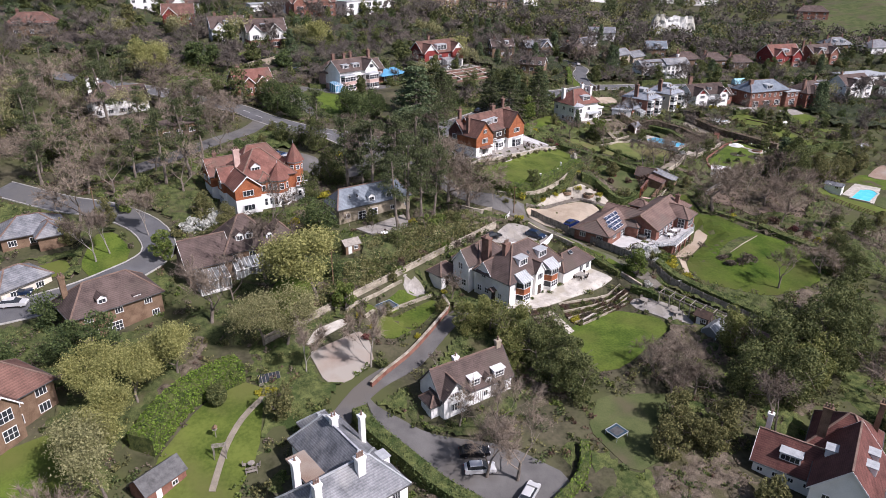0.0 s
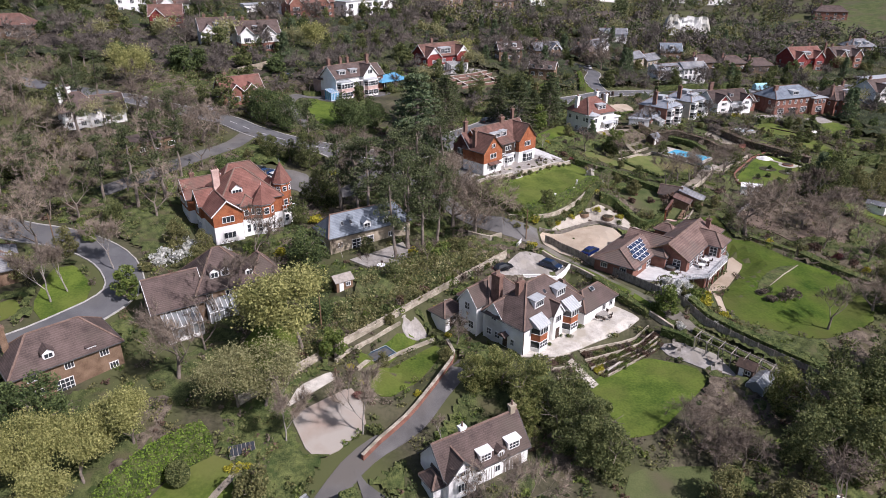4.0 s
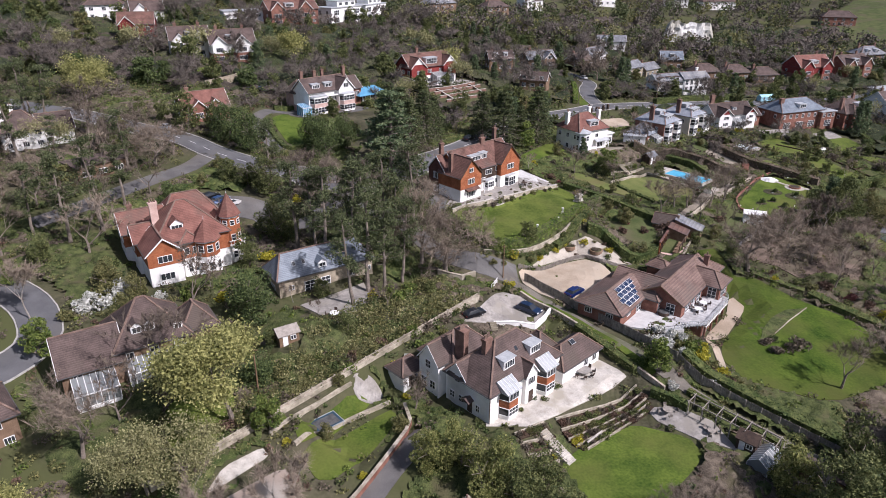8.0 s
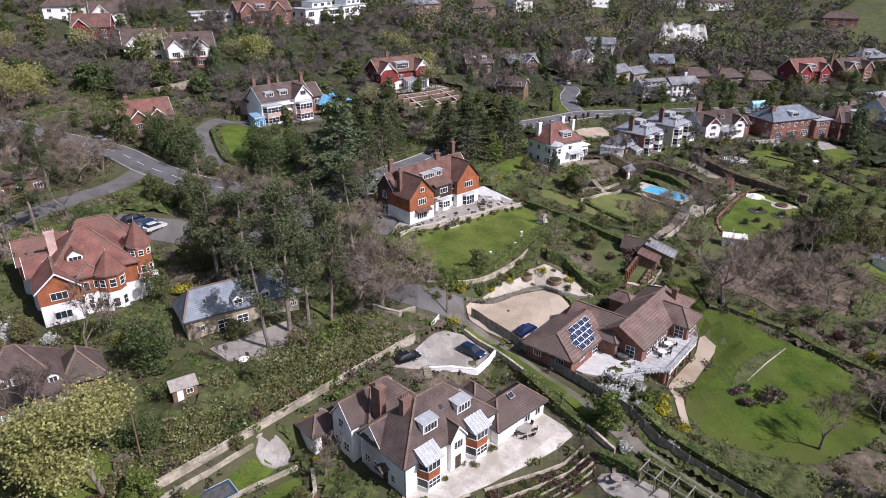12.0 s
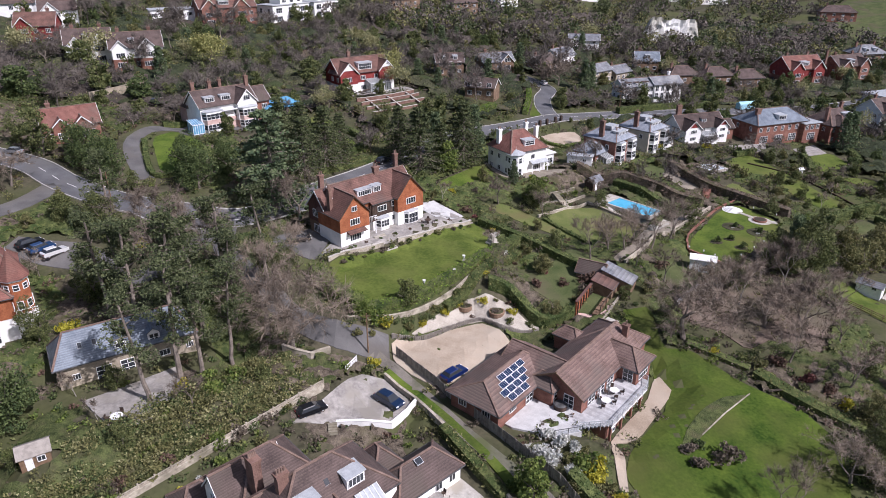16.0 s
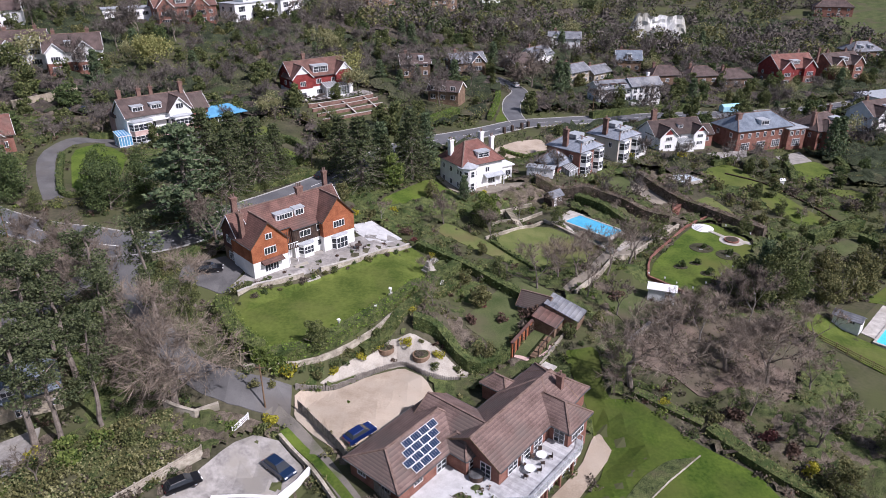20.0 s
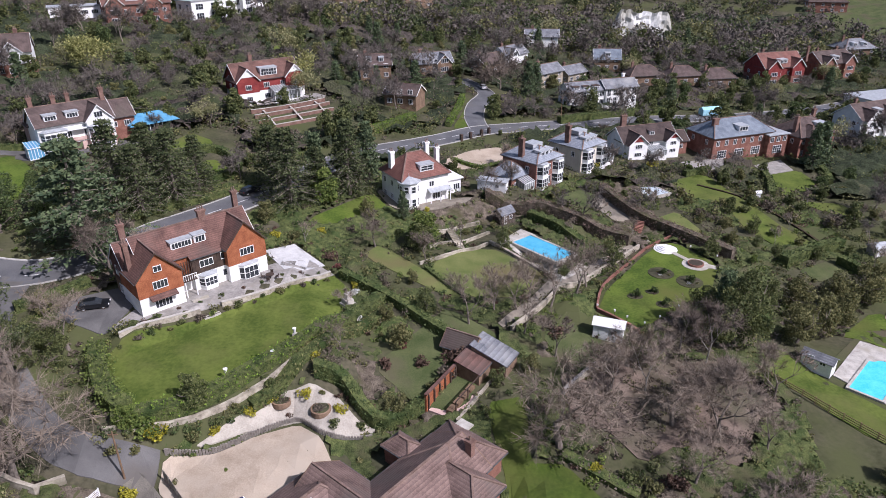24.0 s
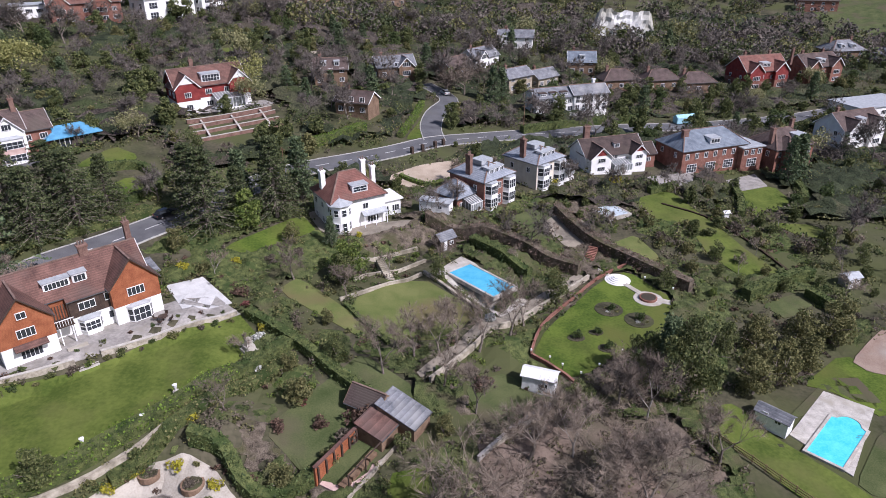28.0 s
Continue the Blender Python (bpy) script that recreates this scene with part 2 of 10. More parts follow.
leaf_pine = leafy("pine_needles", (0.045, 0.062, 0.028), (0.145, 0.168, 0.078))
leaf_dark = leafy("evergreen_leaves", (0.052, 0.072, 0.025), (0.18, 0.195, 0.075))
leaf_fir = leafy("fir_needles", (0.038, 0.054, 0.023), (0.13, 0.152, 0.066))
leaf_cedar = leafy("cedar_needles", (0.055, 0.085, 0.045), (0.16, 0.205, 0.1))
leaf_green = leafy("fresh_leaves", (0.07, 0.11, 0.025), (0.19, 0.235, 0.06))
leaf_olive = leafy("olive_leaves", (0.082, 0.088, 0.034), (0.23, 0.22, 0.092))
leaf_yellow = leafy("spring_leaves", (0.17, 0.18, 0.058), (0.40, 0.39, 0.15))
# lighter than evergreen_leaves: sunlight on these trees is in the colour
leaf_sunlit = leafy("sunlit_laurel_leaves", (0.09, 0.112, 0.03), (0.26, 0.265, 0.095))
leaf_bud = leafy("budding_leaves", (0.15, 0.155, 0.065), (0.36, 0.345, 0.175))
leaf_gold = leafy("golden_shrub", (0.25, 0.23, 0.02), (0.5, 0.46, 0.06))
leaf_brown = leafy("copper_leaves", (0.075, 0.048, 0.036), (0.19, 0.125, 0.09))
leaf_red = leafy("red_shrub", (0.11, 0.045, 0.04), (0.24, 0.10, 0.085))
blossom = leafy("white_blossom", (0.36, 0.37, 0.32), (0.72, 0.72, 0.68))
hedge_m = leafy("clipped_hedge", (0.042, 0.066, 0.025), (0.125, 0.162, 0.058))
hedge_bright = leafy("bright_hedge", (0.085, 0.145, 0.018), (0.19, 0.28, 0.045))
hedge_brown = leafy("beech_hedge", (0.12, 0.082, 0.062), (0.26, 0.188, 0.148))
heather = leafy("grey_heather", (0.08, 0.066, 0.05), (0.2, 0.165, 0.125))
bramble = surf("bramble_cover", (0.022, 0.034, 0.013), (0.115, 0.135, 0.05), 0.9, 5.5, 0.9, 1.0, patch=(0.10, 0.095, 0.05), deep=0.25, spec=0.1)
ivy_cover = surf("ivy_cover", (0.028, 0.045, 0.016), (0.15, 0.17, 0.06), 1.1, 6.0, 0.9, 1.0, patch=(0.05, 0.075, 0.024), deep=0.25, spec=0.1)
dry_cover = surf("dry_bracken", (0.045, 0.036, 0.027), (0.2, 0.165, 0.125), 1.0, 6.0, 0.95, 1.0, patch=(0.09, 0.085, 0.045), deep=0.25, spec=0.1)
# canopy tones lowered so that the colour carries the far hill's cloud shade
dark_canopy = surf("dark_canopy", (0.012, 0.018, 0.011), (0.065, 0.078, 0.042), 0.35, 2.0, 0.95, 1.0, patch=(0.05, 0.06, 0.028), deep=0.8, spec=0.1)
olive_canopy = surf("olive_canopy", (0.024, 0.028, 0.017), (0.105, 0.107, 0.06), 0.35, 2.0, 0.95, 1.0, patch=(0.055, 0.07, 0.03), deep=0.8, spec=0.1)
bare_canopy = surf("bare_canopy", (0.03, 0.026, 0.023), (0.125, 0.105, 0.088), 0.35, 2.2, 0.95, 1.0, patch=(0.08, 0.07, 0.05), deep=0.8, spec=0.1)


# -- ground
def base_height(x, y):
    """Long slope of the hillside: high behind on the left, low in front and on the right."""
    u, v = x / 100, (y - 120) / 100
    u, v = max(-2.6, min(3.0, u)), max(-1.9, min(3.4, v))
    return (9.77 - 9.39 * u + 9.35 * v + 0.66 * u * u - 2.9 * u * v - 2.79 * v * v
            + 0.9 * u ** 3 + 0.52 * u * v * v + 0.75 * v ** 3)


# levelled ground: centre, half sizes, turn in degrees, height, width of the bank round it
PADS = [
    (-22, 124, 24, 14, 30, 12.6, 8),      # villa and its terrace
    (-3, 113, 16, 9, 30, 10.6, 6),        # villa lawn
    (-7.0, 126.3, 14, 3.2, 43, 12.35, 1.5),   # villa terrace
    (-48, 180, 14, 9, 35, 19.6, 10),     # pink house
    (-16, 232, 13, 8, 30, 18.3, 8),      # red house above its walled terraces
    (-58, 96, 16, 12, 20, 11.0, 8),       # turreted mansion
    (33, 172, 12, 9, 10, 11.0, 8),        # white house with the red roof
    (48, 151, 16, 9, -50, 7.9, 5),        # swimming pool
    (66, 145, 13, 14, 30, 5.8, 6),        # round garden
    (6, 92, 11, 7, 43, 5.6, 5),           # gravel yard
    (21, 87, 16, 10, 50, 4.35, 5),        # bungalow
    (33.5, 84.5, 9, 2.4, 50, 1.9, 4),     # path below the deck
    (-2, 80, 7, 5, 43, 4.6, 4),           # parking platform
    (-5, 63, 14, 9, 43, 2.9, 3),          # white house and terrace
    (8, 49, 9, 8, 43, 0.2, 5),            # lower lawn
    (-28, 56, 8, 5, 43, 2.2, 2),          # side lawn
    (102, 131, 9, 8, -30, 1.5, 6),        # grass beside the far pool
    (96, 119.8, 8, 6, 45, 1.75, 4),       # far pool
    (-36, 73, 9, 6, 20, 9.2, 5),          # slate cottage
]


def ground(x, y):
    """Height of the ground, with the levelled plots cut into the slope."""
    z = base_height(x, y)
    for cx, cy, hx, hy, turn, level, bank in PADS:
        c, s = math.cos(radians(turn)), math.sin(radians(turn))
        dx, dy = x - cx, y - cy
        ax, ay = abs(c * dx + s * dy) - hx, abs(-s * dx + c * dy) - hy
        far = math.hypot(max(ax, 0), max(ay, 0))
        if far < bank:
            k = 1 - far / bank
            k = k * k * (3 - 2 * k)
            z += (level - z) * k
    # the bank and the bed on either side of the boundary wall
    dx, dy = x + 55.0, y - 40.2
    along, off = (dx * 42.8 + dy * 43.2) / 60.81, (-dx * 43.2 + dy * 42.8) / 60.81
    if 0 < along < 60.81 and -2.8 < off < 8:
        top = 4.9 + 3.1 * along / 60.81
        if off >= 0:
            z = min(z, top - 0.5 + max(0.0, off - 0.6) * 0.5)
        else:
            z = max(min(z, top - 1.0), top - 1.4 - max(0.0, -off - 0.8) * 2.2)
    return z


STEP = 2.0
GX0, GY0, GNX, GNY = -220.0, -70.0, 240, 290


def mesh_ground():
    """One sheet: two-metre squares over the estate, growing to the horizon."""
    xs = [GX0 + STEP * i for i in range(GNX + 1)]
    ys = [GY0 + STEP * i for i in range(GNY + 1)]
    grow = [6, 14, 30, 60, 110, 200, 400, 800, 1500, 2800]
    xs = [xs[0] - g for g in reversed(grow)] + xs + [xs[-1] + g for g in grow]
    ys = [ys[0] - g for g in reversed(grow)] + ys + [ys[-1] + g for g in grow]
    verts = [(x, y, ground(x, y) + 0.06 * noise.noise((x * 0.3, y * 0.3, 0))) for y in ys for x in xs]
    n = len(xs)
    faces = [(j * n + i, j * n + i + 1, (j + 1) * n + i + 1, (j + 1) * n + i) for j in range(len(ys) - 1) for i in range(n - 1)]
    me = bpy.data.meshes.new("ground")
    me.from_pydata(verts, [], faces)
    me.materials.append(soil)
    return tagged(new("ground", me), "sloping ground of soil, leaf litter and rough grass", "ground", kind="structure")


def sheet_z(x, y):
    """Height of the ground sheet between its two-metre corners."""
    i, j = math.floor((x - GX0) / STEP), math.floor((y - GY0) / STEP)
    x0, y0 = GX0 + i * STEP, GY0 + j * STEP
    fx, fy = (x - x0) / STEP, (y - y0) / STEP
    q = [sheet_corner(x0, y0), sheet_corner(x0 + STEP, y0), sheet_corner(x0, y0 + STEP), sheet_corner(x0 + STEP, y0 + STEP)]
    return (q[0] * (1 - fx) + q[1] * fx) * (1 - fy) + (q[2] * (1 - fx) + q[3] * fx) * fy


CORNERS = {}


def sheet_corner(x, y):
    key = (round(x), round(y))
    if key not in CORNERS:
        CORNERS[key] = ground(x, y) + 0.06 * noise.noise((x * 0.3, y * 0.3, 0))
    return CORNERS[key]


KEEP_OUT = []          # polygons where nothing grows


def inside(poly, x, y):
    hit = False
    for (x1, y1), (x2, y2) in zip(poly, poly[1:] + poly[:1]):
        if (y1 > y) != (y2 > y) and x < (x2 - x1) * (y - y1) / (y2 - y1) + x1:
            hit = not hit
    return hit


def rounded(poly, times=1, cut=0.14):
    """Corner-cutting: a softer outline."""
    for _ in range(times):
        poly = [p for (x1, y1), (x2, y2) in zip(poly, poly[1:] + poly[:1])
                for p in ((x1 + (x2 - x1) * cut, y1 + (y2 - y1) * cut), (x2 + (x1 - x2) * cut, y2 + (y1 - y2) * cut))]
    return poly


def drape(name, poly, material, lift=0.10, label="", category="", soft=1, kind="structure", keep=True, thick=0.0):
    """A patch that lies on the ground, cut along the ground's own squares."""
    poly = rounded(poly, soft) if soft else list(poly)
    if keep:
        KEEP_OUT.append(poly)
    bm = bmesh.new()
    face = bm.faces.new([bm.verts.new((x, y, 0)) for x, y in poly])
    bmesh.ops.triangulate(bm, faces=[face])
    xs, ys = [p[0] for p in poly], [p[1] for p in poly]
    for axis, lo, hi, g0 in ((0, min(xs), max(xs), GX0), (1, min(ys), max(ys), GY0)):
        c = g0 + STEP * math.ceil((lo - g0) / STEP)
        while c < hi:
            co, no = ((c, 0, 0), (1, 0, 0)) if axis == 0 else ((0, c, 0), (0, 1, 0))
            bmesh.ops.bisect_plane(bm, geom=bm.verts[:] + bm.edges[:] + bm.faces[:], plane_co=co, plane_no=no, dist=1e-5)
            c += STEP
    for v in bm.verts:
        v.co.z = sheet_z(v.co.x, v.co.y) + lift
    bmesh.ops.recalc_face_normals(bm, faces=bm.faces[:])
    rim = [e for e in bm.edges if len(e.link_faces) == 1]
    out = bmesh.ops.extrude_edge_only(bm, edges=rim)
    for v in out["geom"]:
        if isinstance(v, bmesh.types.BMVert):
            v.co.z -= lift + 0.25
    me = bpy.data.meshes.new(name)
    bm.to_mesh(me)
    bm.free()
    if me.polygons and sum(p.normal.z for p in me.polygons) < 0:
        me.flip_normals()
    me.materials.append(material)
    return tagged(new(name, me), label, category or name.replace("_", " "), kind=kind)


def ribbon(points, width):
    """Outline of a strip along a line of points."""
    left, right = [], []
    for i, (x, y) in enumerate(points):
        a, b = points[max(i - 1, 0)], points[min(i + 1, len(points) - 1)]
        dx, dy = b[0] - a[0], b[1] - a[1]
        d = math.hypot(dx, dy) or 1
        left.append((x - dy / d * width / 2, y + dx / d * width / 2))
        right.append((x + dy / d * width / 2, y - dx / d * width / 2))
    return left + right[::-1]


def smooth_line(points, step=3.0):
    """Evenly spaced points on a smooth line through the given ones."""
    out = []
    n = len(points)
    for i in range(n - 1):
        p0, p1, p2, p3 = points[max(i - 1, 0)], points[i], points[i + 1], points[min(i + 2, n - 1)]
        k = max(1, round(math.dist(p1, p2) / step))
        for j in range(k):
            t = j / k
            out.append(tuple(0.5 * (2 * b + (c - a) * t + (2 * a - 5 * b + 4 * c - d) * t * t + (3 * b - a - 3 * c + d) * t ** 3)
                             for a, b, c, d in zip(p0, p1, p2, p3)))
    return out + [tuple(points[-1])]


# -- building blocks
def part(name, bm, material, parent=None, label="", place=None):
    """Links a bmesh as one mesh object under a thing or a part."""
    bmesh.ops.recalc_face_normals(bm, faces=bm.faces[:])
    me = bpy.data.meshes.new(name)
    bm.to_mesh(me)
    bm.free()
    me.materials.append(material)
    return linked(name, me, parent, label, place)


def linked(name, me, parent=None, label="", place=None):
    ob = new(name, me)
    ob.parent = parent
    if place is not None:
        ob.matrix_basis = place
    if label:
        tagged(ob, label)
    return ob


def thing(name, x, y, z, turn, label, category, group="", kind=""):
    ob = new(name)
    ob.empty_display_size = 0.5
    ob.matrix_basis = pose(x, y, z, 0, 0, turn)
    return tagged(ob, label, category, group, kind)


def hexa(bm, low, high):
    """Solid between two rings of points."""
    a = [bm.verts.new(p) for p in low]
    b = [bm.verts.new(p) for p in high]
    bm.faces.new(a[::-1])
    bm.faces.new(b)
    for i in range(len(a)):
        j = (i + 1) % len(a)
        bm.faces.new((a[i], a[j], b[j], b[i]))
    return bm


def box(bm, x0, x1, y0, y1, z0, z1):
    return hexa(bm, [(x0, y0, z0), (x1, y0, z0), (x1, y1, z0), (x0, y1, z0)], [(x0, y0, z1), (x1, y0, z1), (x1, y1, z1), (x0, y1, z1)])


def beam(bm, p, q, w, h=None):
    """Square bar from p to q."""
    p, q = Vector(p), Vector(q)
    d = (q - p).normalized()
    up = Vector((0, 0, 1)) if abs(d.z) < 0.95 else Vector((1, 0, 0))
    s = d.cross(up).normalized() * w / 2
    u = s.cross(d).normalized() * (h or w) / 2
    return hexa(bm, [p - s - u, p + s - u, p + s + u, p - s + u], [q - s - u, q + s - u, q + s + u, q - s + u])


def drum(bm, x, y, z0, z1, r0, r1, n=12, turn=0.0):
    ring = [(math.cos(turn + 6.28318 * i / n), math.sin(turn + 6.28318 * i / n)) for i in range(n)]
    return hexa(bm, [(x + r0 * c, y + r0 * s, z0) for c, s in ring], [(x + r1 * c, y + r1 * s, z1) for c, s in ring])


def extruded(bm, outline, axis, a, b):
    """Solid from an outline in a plane: axis 'x' or 'y' runs through it from a to b."""
    if axis == "x":
        return hexa(bm, [(a, p, z) for p, z in outline], [(b, p, z) for p, z in outline])
    return hexa(bm, [(p, a, z) for p, z in outline], [(p, b, z) for p, z in outline])


def roof_mesh(bm, x0, x1, y0, y1, eave, ridge, kind, over=0.45, thick=0.16, hip=None):
    """Hipped, gabled or flat roof over a rectangle. Gables: 'gx' with the ridge along x, 'gy' along y."""
    x0, x1, y0, y1 = x0 - over, x1 + over, y0 - over, y1 + over
    if kind == "flat":
        return box(bm, x0, x1, y0, y1, eave, eave + thick + 0.1)
    if kind == "hip":
        w, d = x1 - x0, y1 - y0
        if hip is None:
            hip = 0.5 * min(w, d) * 0.92
        if w >= d:
            r = [(x0 + hip, (y0 + y1) / 2, ridge), (x1 - hip, (y0 + y1) / 2, ridge)]
        else:
            r = [((x0 + x1) / 2, y0 + hip, ridge), ((x0 + x1) / 2, y1 - hip, ridge)]
        base = [bm.verts.new(p) for p in ((x0, y0, eave - thick), (x1, y0, eave - thick), (x1, y1, eave - thick), (x0, y1, eave - thick))]
        rim = [bm.verts.new(p) for p in ((x0, y0, eave), (x1, y0, eave), (x1, y1, eave), (x0, y1, eave))]
        a, b = [bm.verts.new(p) for p in r]
        bm.faces.new(base[::-1])
        for i in range(4):
            bm.faces.new((base[i], base[(i + 1) % 4], rim[(i + 1) % 4], rim[i]))
        if w >= d:
            for f in ((rim[0], rim[1], b, a), (rim[1], rim[2], b), (rim[2], rim[3], a, b), (rim[3], rim[0], a)):
                bm.faces.new(f)
        else:
            for f in ((rim[0], rim[1], a), (rim[1], rim[2], b, a), (rim[2], rim[3], b), (rim[3], rim[0], a, b)):
                bm.faces.new(f)
        return bm
    if kind == "gx":
        m = (y0 + y1) / 2
        extruded(bm, [(y0, eave - thick), (y0, eave), (m, ridge), (y1, eave), (y1, eave - thick), (m, ridge - thick * 1.3)], "x", x0, x1)
    elif kind == "gy":
        m = (x0 + x1) / 2
        extruded(bm, [(x0, eave - thick), (x0, eave), (m, ridge), (x1, eave), (x1, eave - thick), (m, ridge - thick * 1.3)], "y", y0, y1)
    elif kind == "mono":      # slopes down towards -y
        extruded(bm, [(y0, eave - thick), (y0, eave), (y1, ridge), (y1, ridge - thick)], "x", x0, x1)
    return bm


def ridge_lines(kind, x0, x1, y0, y1, eave, ridge, over=0.45, hip=None):
    x0, x1, y0, y1 = x0 - over, x1 + over, y0 - over, y1 + over
    mx, my = (x0 + x1) / 2, (y0 + y1) / 2
    if kind == "gx":
        return [((x0, my, ridge), (x1, my, ridge))]
    if kind == "gy":
        return [((mx, y0, ridge), (mx, y1, ridge))]
    if kind != "hip":
        return []
    w, d = x1 - x0, y1 - y0
    if hip is None:
        hip = 0.5 * min(w, d) * 0.92
    a, b = ((x0 + hip, my, ridge), (x1 - hip, my, ridge)) if w >= d else ((mx, y0 + hip, ridge), (mx, y1 - hip, ridge))
    if w >= d:
        return [(a, b), ((x0, y0, eave), a), ((x0, y1, eave), a), ((x1, y0, eave), b), ((x1, y1, eave), b)]
    return [(a, b), ((x0, y0, eave), a), ((x1, y0, eave), a), ((x0, y1, eave), b), ((x1, y1, eave), b)]


def lattice(bm, xs, zs, y0, y1):
    """Window bars in one piece: every second field of the grid is left open."""
    vs = {}

    def at(i, k, y):
        if (i, k, y) not in vs:
            vs[(i, k, y)] = bm.verts.new((xs[i], y, zs[k]))
        return vs[(i, k, y)]

    solid = {(i, k) for i in range(len(xs) - 1) for k in range(len(zs) - 1) if not (i % 2 and k % 2)}
    for i, k in solid:
        bm.faces.new((at(i, k, y0), at(i + 1, k, y0), at(i + 1, k + 1, y0), at(i, k + 1, y0)))
        bm.faces.new((at(i, k, y1), at(i, k + 1, y1), at(i + 1, k + 1, y1), at(i + 1, k, y1)))
        for di, dk, p, q in ((-1, 0, (i, k), (i, k + 1)), (1, 0, (i + 1, k + 1), (i + 1, k)), (0, -1, (i + 1, k), (i, k)), (0, 1, (i, k + 1), (i + 1, k + 1))):
            if (i + di, k + dk) not in solid:
                bm.faces.new((at(*p, y0), at(*q, y0), at(*q, y1), at(*p, y1)))


WINDOWS = {}
FACE = {"-y": 0, "+x": 90, "+y": 180, "-x": -90}


def window(parent, face, x, y, z, w, h, cols=2, rows=2, frame_m=None, sill=True, turn=None):
    """White casement in a wall; z is the sill's height. The pane lies behind the bars."""
    key = (round(w, 2), round(h, 2), cols, rows)
    if key not in WINDOWS:
        t = 0.075
        bm = bmesh.new()
        xs, zs = [-w / 2, -w / 2 + t], [0, t]
        for i in range(1, cols):
            c = -w / 2 + w * i / cols
            xs += [c - 0.03, c + 0.03]
        for i in range(1, rows):
            c = h * i / rows
            zs += [c - 0.025, c + 0.025]
        xs += [w / 2 - t, w / 2]
        zs += [h - t, h]
        lattice(bm, xs, zs, -0.10, 0.03)
        me = bpy.data.meshes.new("window")
        bm.to_mesh(me)
        bm.free()
        me.materials.append(white_paint)
        bm = bmesh.new()
        box(bm, -w / 2 + t, w / 2 - t, -0.045, -0.02, t, h - t)
        mp = bpy.data.meshes.new("pane")
        bm.to_mesh(mp)
        bm.free()
        mp.materials.append(pane_m)
        WINDOWS[key] = (me, mp)
    me, mp = WINDOWS[key]
    ob = linked("window", me, parent, place=pose(x, y, z, 0, 0, FACE[face] if turn is None else turn))
    linked("pane", mp, ob)
    return ob


def chimney(parent, x, y, z0, z1, w=0.9, d=0.6, mat=None, pots=2):
    bm = bmesh.new()
    box(bm, x - w / 2, x + w / 2, y - d / 2, y + d / 2, z0, z1 - 0.45)
    box(bm, x - w / 2 - 0.07, x + w / 2 + 0.07, y - d / 2 - 0.07, y + d / 2 + 0.07, z1 - 0.45, z1 - 0.25)
    box(bm, x - w / 2 - 0.13, x + w / 2 + 0.13, y - d / 2 - 0.13, y + d / 2 + 0.13, z1 - 0.25, z1)
    st = part("chimney", bm, mat or chimney_brick, parent)
    for i in range(pots):
        bm = bmesh.new()
        c = x + (i - (pots - 1) / 2) * w / max(pots, 1) * 0.95
        drum(bm, c, y, z1, z1 + 0.12, 0.17, 0.15, 8)
        drum(bm, c, y, z1 + 0.12, z1 + 0.6, 0.13, 0.11, 8)
        drum(bm, c, y, z1 + 0.6, z1 + 0.66, 0.14, 0.14, 8)
        part("chimney_pot", bm, ridge_m, st)
    return st


def dormer(parent, face, along, base, zb, w, h, depth, roof="flat", roof_mat=None, cols=3, wall=None, rows=1):
    """Dormer on a roof; along: place along the wall, base: the wall's coordinate of its front, zb its foot."""
    holder = linked("dormer", None, parent, place=(pose(along, base, zb) if face in ("-y", "+y") else pose(base, along, zb)) @ pose(0, 0, 0, 0, 0, FACE[face]))
    bm = bmesh.new()
    box(bm, -w / 2, w / 2, 0, depth, 0, h)
    if roof in ("gable",):
        extruded(bm, [(-w / 2, h), (w / 2, h), (0, h + w * 0.42)], "y", 0, depth)
    part("dormer_cheek", bm, wall or white_paint, holder)
    bm = bmesh.new()
    if roof == "gable":
        o = 0.22
        extruded(bm, [(-w / 2 - o, h - 0.14), (-w / 2 - o, h), (0, h + w * 0.5), (w / 2 + o, h), (w / 2 + o, h - 0.14), (0, h + w * 0.5 - 0.17)], "y", -o, depth + 0.8)
    else:
        extruded(bm, [(-0.2, h), (-0.2, h + 0.1), (depth + 0.3, h + 0.22), (depth + 0.3, h)], "x", -w / 2 - 0.15, w / 2 + 0.15)
    part("dormer_roof", bm, roof_mat or lead, holder)
    window(holder, "-y", 0, 0, 0.15, w - 0.3, h - 0.3, cols, rows, sill=False)
    return holder


